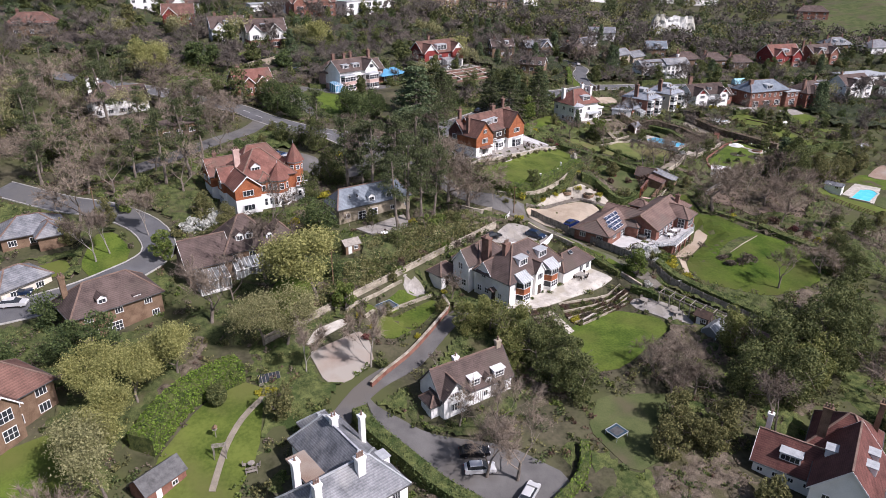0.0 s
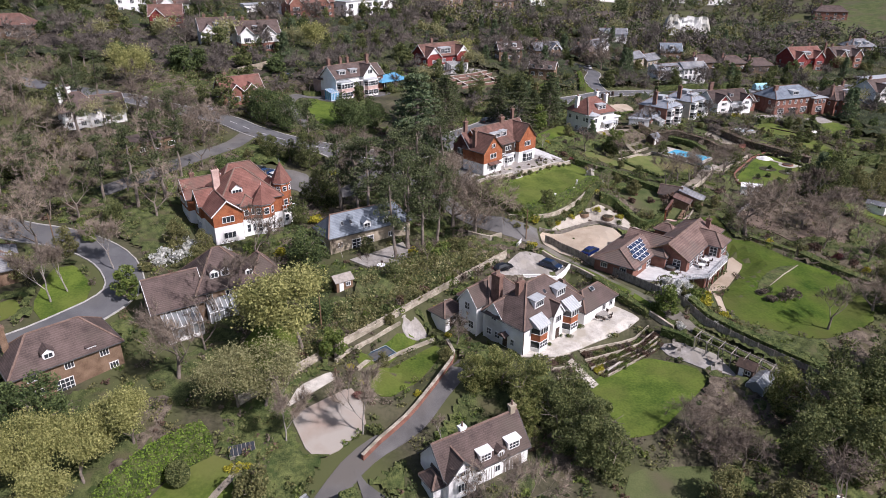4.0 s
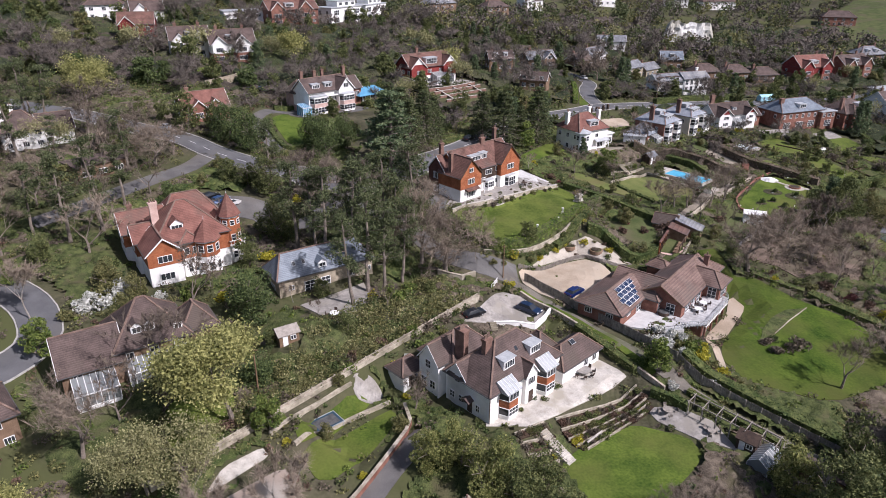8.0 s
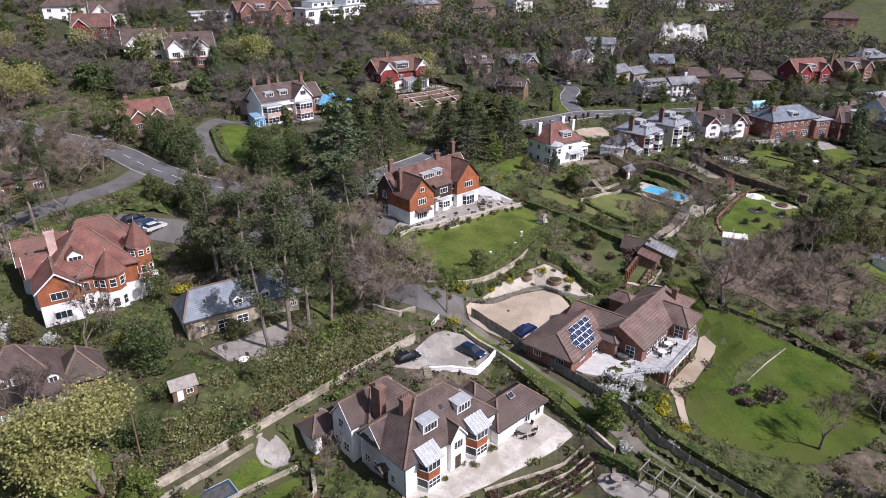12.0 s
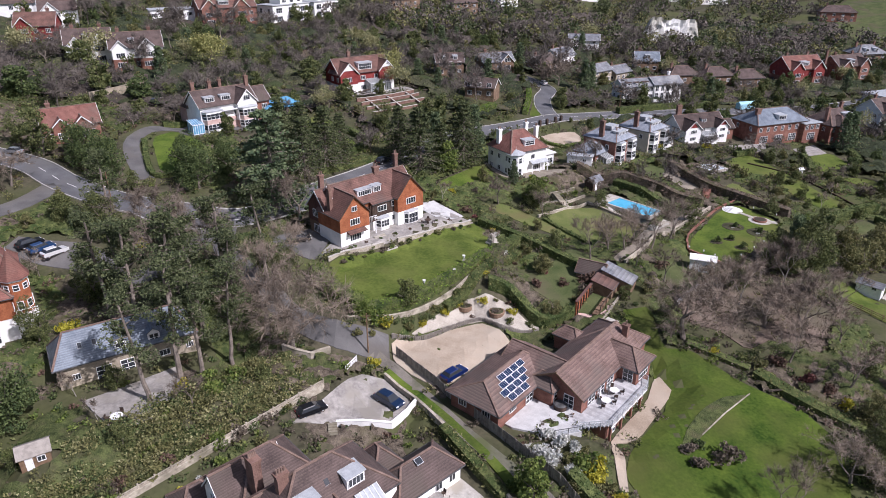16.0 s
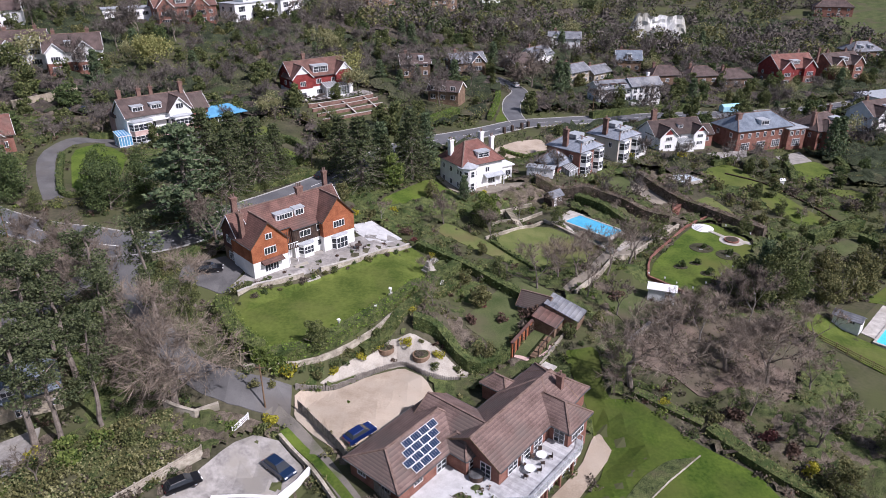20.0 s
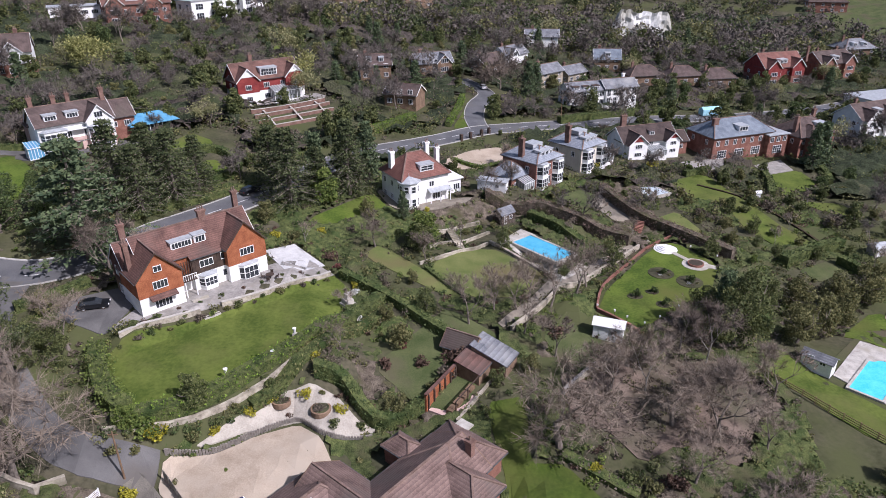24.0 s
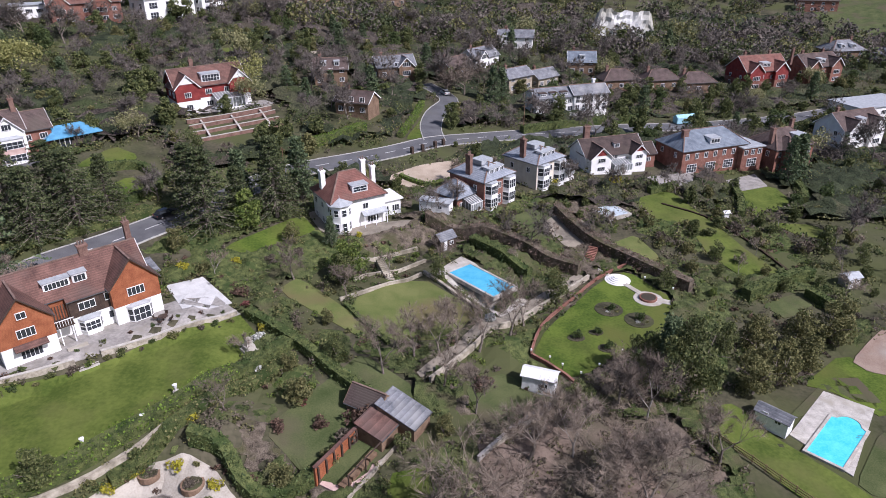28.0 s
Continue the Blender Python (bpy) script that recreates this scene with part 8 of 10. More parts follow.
# -- garden buildings
def hut(x, y, turn, w, d, eave, ridge, wall, roof_mat, label, name="shed", roof="gx", door=True, win=True):
    h = thing(name, x, y, sheet_z(x, y), turn, label, "garden building")
    bm = bmesh.new()
    box(bm, 0, w, 0, d, -0.8, eave)
    if roof == "gx":
        extruded(bm, [(0, eave), (d, eave), (d / 2, ridge - .08)], "x", 0, w)
    part("hut_body", bm, wall, h)
    bm = bmesh.new()
    roof_mesh(bm, 0, w, 0, d, eave, ridge, roof, 0.25, 0.1)
    part("roof", bm, roof_mat, h)
    if door:
        plain_door(h, "-y", w * .3, 0, 0.05, 0.8, 1.9, white_paint)
    if win:
        window(h, "-y", w * .7, 0, 0.9, 0.9, 0.8, 2, 1)
    KEEP_OUT.append([(x - 1, y - 1), (x + w, y - 1), (x + w, y + w), (x - 1, y + w)])
    return h


ob = house("garden_outbuilding", 27.5, 106.3, 60, "brick outbuilding with long orange wall and slate roof", [
    dict(x0=11.6, x1=15.4, y0=-6.2, y1=-0.6, eave=2.2, ridge=4.0, roof="mono", roofmat=roof_slate, over=0.2),
    dict(x0=8.0, x1=11.7, y0=-3.8, y1=0.0, eave=2.2, ridge=3.3, roof="mono", roofmat=roof_rust, over=0.2),
    dict(x0=11.4, x1=15.2, y0=-0.8, y1=4.2, eave=2.4, ridge=4.3, roof="gy", roofmat=roof_brown, over=0.25, bargemat=brown_timber),
], category="outbuilding", base=5.7, wall=brown_brick)
bm = bmesh.new()
box(bm, 0, 8.0, -0.15, 0.15, -1.6, 2.5)
ow = part("side_wall", bm, orange_tile, ob)
bm = bmesh.new()
box(bm, -.05, 8.0, -0.24, 0.24, 2.5, 2.64)
part("coping", bm, roof_rust, ow)
for i in range(6):
    bm = bmesh.new()
    box(bm, 0.3 + i * 1.45, 0.55 + i * 1.45, -0.35, -0.15, -1.6, 2.4)
    part("pier", bm, dark_timber, ow)
bm = bmesh.new()
box(bm, 0.2, 8.0, -4.6, -0.35, -1.2, 0.1)
part("paved_floor", bm, pink_wall, ob)
bm = bmesh.new()
box(bm, 0.0, 15.0, -4.95, -4.6, -1.4, 0.45)
part("kerb_wall", bm, wall_stone, ob)
for i in range(4):
    bm = bmesh.new()
    box(bm, 0.8 + i * 1.7, 2.2 + i * 1.7, -3.6, -2.7, 0.1, 0.7)
    part("trough", bm, brown_timber, ob)
bm = bmesh.new()
beam(bm, (8.1, -3.9, 2.1), (1.2, -3.9, 2.1), .12)
part("beam", bm, dark_timber, ob)
for px in (1.3, 4.6):
    bm = bmesh.new()
    box(bm, px - .06, px + .06, -3.96, -3.84, -.5, 2.1)
    part("post", bm, dark_timber, ob)
van = hut(53.2, 124.4, -20, 4.6, 2.4, 2.4, 3.1, white_paint, white_paint, "white wooden garden hut on low wheels", "garden_hut")
for px in (0.7, 3.9):
    bm = bmesh.new()
    extruded(bm, [(px + .3 * math.cos(a * .785), 0.2 + .3 * math.sin(a * .785)) for a in range(8)], "y", -.12, -.02)
    part("wheel", bm, dark_timber, van)
hut(41.6, 162.6, 40, 3.6, 2.6, 2.2, 3.4, dark_timber, roof_slate, "dark summer house with white doors", "summer_house")
hut(37, 175.4, -18, 6.4, 2.6, 2.2, 2.4, white_paint, lead, "row of flat-roofed white sheds", "shed_row", "flat")
hut(85.0, 121.4, -46, 4.4, 2.2, 1.6, 2.4, white_paint, roof_slate, "white pool house with slate roof", "pool_house")
hut(116.4, 156.6, 20, 3, 2.2, 2.0, 2.7, grey_timber, lead, "small grey timber garden shed", "shed")
hut(-63.8, 9.2, 55, 6.0, 3.6, 2.2, 3.9, red_brick, gutter_m, "dark-roofed shed with red and white gable", "shed")
hut(-43.8, 64.8, 33, 3.2, 2.6, 2.0, 2.9, brown_timber, grey_timber, "brown timber garden shed", "shed")
hut(29.8, 47.4, -45, 5.2, 2.4, 2.0, 2.6, brown_timber, roof_brown, "low brown timber shed", "shed")
hut(22.6, 51.8, -45, 2.6, 2.4, 2.0, 3.0, dark_timber, dark_timber, "dark timber summer house", "summer_house")
hut(103.8, 184.8, 10, 1.2, 1.0, 1.2, 1.6, white_paint, white_paint, "small white wooden hutch", "hutch", door=False, win=False)
gh = thing("greenhouse", 24.6, 46.2, sheet_z(24.6, 46.2), 43, "glazed greenhouse with pale frame", "greenhouse")
bm = bmesh.new()
box(bm, 0, 4.6, 0, 2.8, -.5, .6)
part("plinth", bm, brown_brick, gh)
bm = bmesh.new()
extruded(bm, [(0.03, .6), (2.77, .6), (2.77, 1.9), (1.4, 2.9), (0.03, 1.9)], "x", .03, 4.57)
part("glass", bm, pale_glass, gh)
for i in range(8):
    px = 4.6 * i / 7
    for a, b in (((0, .6), (0, 1.9)), ((0, 1.9), (1.4, 2.92)), ((1.4, 2.92), (2.8, 1.9)), ((2.8, 1.9), (2.8, .6))):
        bm = bmesh.new()
        beam(bm, (px, a[0], a[1]), (px, b[0], b[1]), 0.06)
        part("glazing_bar", bm, white_paint, gh)
cf = thing("cold_frame", -54, 30.6, sheet_z(-54, 30.6), 20, "glazed cold frame with grey bars", "cold frame")
bm = bmesh.new()
hexa(bm, [(0, 0, -.3), (3.4, 0, -.3), (3.4, 1.4, -.3), (0, 1.4, -.3)], [(0, 0, .5), (3.4, 0, .5), (3.4, 1.4, 1.2), (0, 1.4, 1.2)])
part("box", bm, grey_timber, cf)
for i in range(6):
    bm = bmesh.new()
    x0 = .05 + i * .56
    hexa(bm, [(x0, .05, .53), (x0 + .48, .05, .53), (x0 + .48, 1.35, 1.2), (x0, 1.35, 1.2)], [(x0, .05, .56), (x0 + .48, .05, .56), (x0 + .48, 1.35, 1.23), (x0, 1.35, 1.23)])
    part("pane", bm, pane_m, cf)
for dx in (0, 1.2, 2.2):
    shrub("gold", -53.6 + dx, 28.9 + dx * .35, .9, .8)
tp = thing("topiary", -59.4, 26.8, sheet_z(-59.4, 26.8), 0, "tall dark egg-shaped clipped yew", "topiary")
_r = np.random.default_rng(4)
_d = _r.normal(size=(5200, 3))
_d /= np.linalg.norm(_d, axis=1)[:, None]
linked("foliage", leaf_mesh("foliage", _r, _d * (1.45, 1.45, 1.75) * _r.uniform(.86, 1.02, (5200, 1)) + (0, 0, 1.7), 0.13, leaf_dark), tp)
bm = bmesh.new()
drum(bm, 0, 0, -.3, 1.2, .16, .12, 7)
part("trunk", bm, bark, tp)
ar = thing("garden_arch", -56.6, 17.3, sheet_z(-56.6, 17.3), 10, "weathered timber garden arch over the path", "arch")
for px in (-.8, .8):
    for py in (-.35, .35):
        bm = bmesh.new()
        box(bm, px - .05, px + .05, py - .05, py + .05, -.3, 2.1)
        part("post", bm, grey_timber, ar)
    bm = bmesh.new()
    beam(bm, (px, -.45, 2.1), (px, .45, 2.1), .08)
    part("side_beam", bm, grey_timber, ar)
for k in range(4):
    bm = bmesh.new()
    py = -.36 + k * .24
    beam(bm, (-1.0, py, 2.18), (1.0, py, 2.18), .06, .1)
    part("cross_beam", bm, grey_timber, ar)
be = thing("garden_bench", -51.8, 14.9, sheet_z(-51.8, 14.9), 20, "weathered grey slatted garden bench", "bench")
for k in range(4):
    bm = bmesh.new()
    box(bm, -.8, .8, -.22 + k * .12, -.13 + k * .12, .42, .46)
    part("seat_slat", bm, grey_timber, be)
for k in range(3):
    bm = bmesh.new()
    box(bm, -.8, .8, .26, .3, .55 + k * .13, .64 + k * .13)
    part("back_slat", bm, grey_timber, be)
for px in (-.72, .72):
    for py in (-.2, .27):
        bm = bmesh.new()
        box(bm, px - .035, px + .035, py - .035, py + .035, -.05, .44 if py < 0 else .95)
        part("leg", bm, grey_timber, be)
# post-like ornament; its tray and little roof are made up
bd = thing("bird_table", -58.1, 20.6, sheet_z(-58.1, 20.6), 0, "slim pale bird table on the lawn", "bird table")
bm = bmesh.new()
drum(bm, 0, 0, -.3, 1.5, .06, .05, 6)
part("post", bm, grey_timber, bd)
bm = bmesh.new()
box(bm, -.3, .3, -.3, .3, 1.5, 1.56)
part("tray", bm, grey_timber, bd)
bm = bmesh.new()
extruded(bm, [(-.36, 1.85), (.36, 1.85), (0, 2.15)], "y", -.34, .34)
part("roof", bm, brown_timber, bd)

# pergola over the lower walk
pg = thing("pergola", 19.2, 59.6, sheet_z(19.2, 59.6), -43, "grey timber pergola along the garden's edge", "pergola")
for i in range(7):
    for py in (0, -2.2):
        bm = bmesh.new()
        zz = sheet_z(19.2 + .73 * i * 2.1 + .68 * py, 59.6 - .68 * i * 2.1 + .73 * py) - sheet_z(19.2, 59.6)
        box(bm, i * 2.1 - .07, i * 2.1 + .07, py - .07, py + .07, zz - .4, 2.3 + zz * .6)
        part("post", bm, grey_timber, pg)
    bm = bmesh.new()
    beam(bm, (i * 2.1, .4, 2.35 + zz * .6), (i * 2.1, -2.6, 2.35 + zz * .6), .1, .16)
    part("cross_beam", bm, grey_timber, pg)
for py in (0, -2.2):
    bm = bmesh.new()
    beam(bm, (-.3, py, 2.25), (12.9, py, 2.25 + zz * .6), .1, .16)
    part("long_beam", bm, grey_timber, pg)

# -- bungalow's deck
def loc_bg(x, y):
    c, n = math.cos(radians(BGT)), math.sin(radians(BGT))
    return BGX + c * x - n * y, BGY + n * x + c * y


dk = thing("timber_deck", BGX, BGY, 4.6, BGT, "raised pale grey timber deck with glass balustrade", "deck")
for i in range(42):
    px = 7.1 + i * 0.39
    y0 = -5.7 - (px - 7.1) * 0.94 if px < 10.6 else -9.0 if px < 21.7 else -9.0 + (px - 21.7) * 0.45
    y1 = -3.4 if px < 10.0 else -4.5 if px < 20.9 else -7.4
    if y1 - y0 > 0.3:
        bm = bmesh.new()
        box(bm, px, px + 0.375, y0, y1, -0.16, 0.06)
        part("plank", bm, decking, dk)
bm = bmesh.new()
plan = [(1.6, 2.45), (1.6, 1.2), (3.7, -4.1), (6.9, -6.5), (7.1, -5.7), (7.1, -3.4), (10.1, -3.4), (10.1, -0.45), (8.85, -0.45), (8.85, 2.45)]
hexa(bm, [(x, y, -3) for x, y in plan], [(x, y, 0.04) for x, y in plan])
part("paved_corner", bm, pale_slab, dk)
for a, b in (((3.7, -4.1), (6.9, -6.5)), ((7.1, -5.7), (10.6, -9.0)), ((10.6, -9.0), (21.7, -9.0)), ((21.7, -9.0), (23.3, -8.3)), ((23.3, -8.3), (23.3, -7.4))):
    bm = bmesh.new()
    beam(bm, (*a, 1.0), (*b, 1.0), .07)
    part("handrail", bm, lead if a[0] > 7 else gutter_m, dk)
    d = math.dist(a, b)
    n = max(1, round(d / 1.6))
    for k in range(n + 1):
        t = k / n
        qx, qy = a[0] + (b[0] - a[0]) * t, a[1] + (b[1] - a[1]) * t
        bm = bmesh.new()
        box(bm, qx - .035, qx + .035, qy - .035, qy + .035, -.5, 1.0)
        part("post", bm, lead if a[0] > 7 else gutter_m, dk)
        if k < n:
            t2 = (k + .94) / n
            bm = bmesh.new()
            beam(bm, (a[0] + (b[0] - a[0]) * (t + .06 / n), a[1] + (b[1] - a[1]) * (t + .06 / n), .53), (a[0] + (b[0] - a[0]) * t2, a[1] + (b[1] - a[1]) * t2, .53), .02, .76)
            part("glass_panel", bm, clear_m, dk)
bm = bmesh.new()
hexa(bm, [(10.4, -8.3, -4), (22.4, -8.3, -4), (22.4, -4.6, -4), (10.4, -4.6, -4)], [(10.4, -8.3, -.17), (22.4, -8.3, -.17), (22.4, -4.6, -.17), (10.4, -4.6, -.17)])
part("lower_wall", bm, red_brick, dk)
bm = bmesh.new()
box(bm, 10.5, 21.8, -9.02, -8.94, -.42, -.17)
part("fascia", bm, white_paint, dk)
for px in (12.4, 15.4, 18.4, 21.0):
    french_door(dk, "-y", px, -8.3, -2.7, 1.7, 2.2)
for px in (10.7, 13.9, 17.0, 20.0):
    bm = bmesh.new()
    box(bm, px - .16, px + .16, -8.98, -8.66, -4, -.42)
    part("pier", bm, red_brick, dk)
ps = thing("folded_parasol", *loc_bg(14.5, -4.95), 4.66, 0, "closed white parasol on the deck", "parasol")
bm = bmesh.new()
drum(bm, 0, 0, 0, .1, .28, .26, 10)
part("base", bm, lead, ps)
bm = bmesh.new()
drum(bm, 0, 0, .1, 2.5, .03, .025, 6)
part("pole", bm, white_paint, ps)
bm = bmesh.new()
drum(bm, 0, 0, .9, 2.4, .2, .05, 8)
part("canopy", bm, white_paint, ps)
# dark fire pit dome, built as a drum with a made-up cover
fd = thing("fire_dome", *loc_bg(9.4, -1.6), 4.63, 0, "dark round covered hot tub beside the doors", "hot tub")
bm = bmesh.new()
drum(bm, 0, 0, 0, .7, .95, .95, 18)
part("tub", bm, dark_timber, fd)
bm = bmesh.new()
drum(bm, 0, 0, .7, .82, .98, .7, 18)
part("cover", bm, gutter_m, fd)


def table_set(x, y, turn, r, mat_top, mat_chair, n, label, z=None, round_top=True):
    zz = sheet_z(x, y) + 0.16 if z is None else z
    t = thing("garden_table", x, y, zz, turn, label, "table")
    bm = bmesh.new()
    drum(bm, 0, 0, .70, .75, r, r, 14 if round_top else 4)
    part("tabletop", bm, mat_top, t)
    bm = bmesh.new()
    drum(bm, 0, 0, 0, .7, .12, .06, 8)
    part("pedestal", bm, mat_chair, t)
    for i in range(n):
        a = 6.283 * i / n
        cx, cy = x + math.cos(a) * (r + .45), y + math.sin(a) * (r + .45)
        c = thing("garden_chair", cx, cy, zz, math.degrees(a) + 90, "garden chair drawn up to a table", "chair", group="garden chairs")
        for nm, dims in (("seat", (-.24, .24, -.24, .24, .4, .45)), ("backrest", (-.24, .24, -.28, -.23, .45, .9))):
            bm = bmesh.new()
            box(bm, *dims)
            part(nm, bm, mat_chair, c)
        for lx in (-.2, .2):
            for ly in (-.2, .2):
                bm = bmesh.new()
                box(bm, lx - .02, lx + .02, ly - .02, ly + .02, 0, .4)
                part("leg", bm, mat_chair, c)


table_set(3.6, 66.2, 20, 1.2, grey_paving, dark_timber, 8, "round grey garden table on the stone terrace")
table_set(*loc_bg(17.2, -5.9), 10, .7, white_paint, dark_timber, 4, "white round table on the deck", 4.66)
table_set(*loc_bg(14.3, -6.1), 10, .7, white_paint, dark_timber, 3, "white round table on the deck", 4.66)
table_set(-36.6, 73.6, 0, .8, white_paint, dark_timber, 4, "white oval table on the cottage terrace")
table_set(15, 58.6, 0, .8, grey_timber, grey_timber, 4, "grey timber garden table on the patio")
table_set(20, 54.2, 0, .6, grey_timber, grey_timber, 3, "small grey garden table beside the summer house")
table_set(-52, 15.8, 0, .5, grey_timber, grey_timber, 2, "small weathered garden table")
table_set(1.5, 131.2, 0, .7, dark_timber, dark_timber, 4, "dark garden table on the villa's terrace")


def trampoline(x, y, turn, w, d, label):
    t = thing("trampoline", x, y, sheet_z(x, y) + 0.3, turn, label, "trampoline")
    bm = bmesh.new()
    box(bm, -w / 2, w / 2, -d / 2, d / 2, .5, .56)
    part("pad", bm, glassy("trampoline_pad", (0.015, 0.05, 0.08), .85) if "trampoline_pad" not in bpy.data.materials else bpy.data.materials["trampoline_pad"], t)
    bm = bmesh.new()
    box(bm, -w / 2 + .4, w / 2 - .4, -d / 2 + .4, d / 2 - .4, .56, .575)
    part("mat", bm, gutter_m, t)
    for sx, sy in ((-1, 0), (1, 0), (0, -1), (0, 1)):
        bm = bmesh.new()
        if sx:
            box(bm, sx * w / 2 - .04, sx * w / 2 + .04, -d / 2, d / 2, .56, .62)
        else:
            box(bm, -w / 2 + .04, w / 2 - .04, sy * d / 2 - .04, sy * d / 2 + .04, .56, .62)
        part("edge", bm, lead, t)
    for sx in (-1, 1):
        for sy in (-1, 1):
            bm = bmesh.new()
            box(bm, sx * (w / 2 - .1) - .03, sx * (w / 2 - .1) + .03, sy * (d / 2 - .1) - .03, sy * (d / 2 - .1) + .03, -.3, .5)
            part("leg", bm, lead, t)


trampoline(-35.6, 54.4, 40, 4.2, 3.0, "large rectangular trampoline with teal edge pads")
trampoline(1.0, 23.8, 35, 2.6, 2.4, "square dark blue trampoline in the clearing")

# -- round garden
dm = thing("round_steps", 73.6, 155.2, sheet_z(73.6, 155.2), 30, "pale circular stone steps", "steps")
for i in range(5):
    bm = bmesh.new()
    drum(bm, 0, 0, -.5, .12 + i * .16, 2.3 - i * .4, 2.3 - i * .4, 24)
    part("step", bm, white_wall, dm)
ft = thing("round_basin", 77.3, 148.4, sheet_z(77.3, 148.4), 0, "round basin within a pale stone ring", "fountain")
for nm, r, z, m in (("stone_ring", 2.5, .16, paving), ("basin_wall", 1.5, .5, red_brick), ("planting", 1.25, .55, heather)):
    bm = bmesh.new()
    drum(bm, 0, 0, -.4, z, r, r, 24)
    part(nm, bm, m, ft)
drape("garden_path", ribbon([(70.6, 159.2), (73.6, 155.2), (77.3, 148.8)], 1.0), paving, 0.2, "pale straight garden path", "path", soft=0)
drape("garden_path", ribbon([(77.4, 148.2), (80.8, 147.2)], 1.6), paving, 0.2, "pale garden path", "path", soft=0)
for x, y, w, d in ((69.8, 145, 2.4, 3.4), (74, 141.6, 2.4, 3.4), (62.9, 136.4, 1.4, 1.4), (67.1, 133.6, 1.4, 1.6), (66.3, 138, 1.2, 1.2)):
    drape("flower_bed", [(x + w * math.cos(a * .524), y + d * .7 * math.sin(a * .524)) for a in range(12)], soil, 0.16, "flower bed cut in the lawn", "flower bed")
    for k in range(int(w * 4)):
        a = k * 2.4
        shrub(("heather", "olive", "heather", "white")[k % 4], x + math.cos(a) * w * .6 * (k % 3) / 2, y + math.sin(a) * d * .45 * (k % 3) / 2, .5, .35)
    shrub("hedge", x + .3, y, .8, 1.3, label="clipped round topiary bush", name="topiary")
for x, y in ((55.3, 131.5), (57.9, 130.2), (59.5, 128.3), (61.8, 126.3), (64.8, 128.3), (68.9, 131.8), (72.2, 134.8), (82.5, 151.6), (78.3, 154.7)):
    lp = thing("lamp_post", x, y, sheet_z(x, y), 0, "short garden post with white lantern", "garden lamp", group="garden lamps")
    bm = bmesh.new()
    drum(bm, 0, 0, -.3, .9, .05, .04, 6)
    part("post", bm, dark_timber, lp)
    bm = bmesh.new()
    drum(bm, 0, 0, .9, 1.2, .12, .16, 6)
    part("lantern", bm, white_paint, lp)
shrub("brown", 47.6, 124.6, 1.6, 1.0, name="brushwood", label="heap of brown cut brushwood under a sheet")


def urn(x, y, label, h=1.6, name="stone_ornament"):
    u = thing(name, x, y, sheet_z(x, y), 0, label, "ornament")
    bm = bmesh.new()
    box(bm, -.3, .3, -.3, .3, -.3, h * .45)
    part("plinth", bm, paving, u)
    bm = bmesh.new()
    drum(bm, 0, 0, h * .45, h * .6, .1, .12, 8)
    drum(bm, 0, 0, h * .6, h, .14, .3, 8)
    part("urn", bm, white_wall, u)


for x, y in ((8.4, 116.6), (1.4, 106.8), (6.6, 110.9)):
    urn(x, y, "small white stone ornament beside the hedge")
gz = thing("garden_shrine", 14.4, 128.2, sheet_z(14.4, 128.2), 43, "tiered pale stone garden monument", "ornament")
for nm, s, z0, z1 in (("base", 1.1, -.3, .5), ("middle", .75, .5, 1.2), ("top", .45, 1.2, 2.2)):
    bm = bmesh.new()
    hexa(bm, [(-s, -s, z0), (s, -s, z0), (s, s, z0), (-s, s, z0)], [(-s * .9, -s * .9, z1), (s * .9, -s * .9, z1), (s * .9, s * .9, z1), (-s * .9, s * .9, z1)])
    part(nm, bm, paving, gz)
for i in range(16):
    t = i / 15
    shrub(("dark", "heather", "hedge", "olive")[i % 4], -15.4 + 25 * t + (0.4 if i % 2 else 0), 114.4 + 21 * t - 0.9, .55 + .15 * (i % 3))
for i in range(9):
    t = i / 8
    shrub(("dark", "brown", "hedge")[i % 3], -12.6 + 21 * t, 119.4 + 17 * t, .5)

# -- cars
PAINT = {}


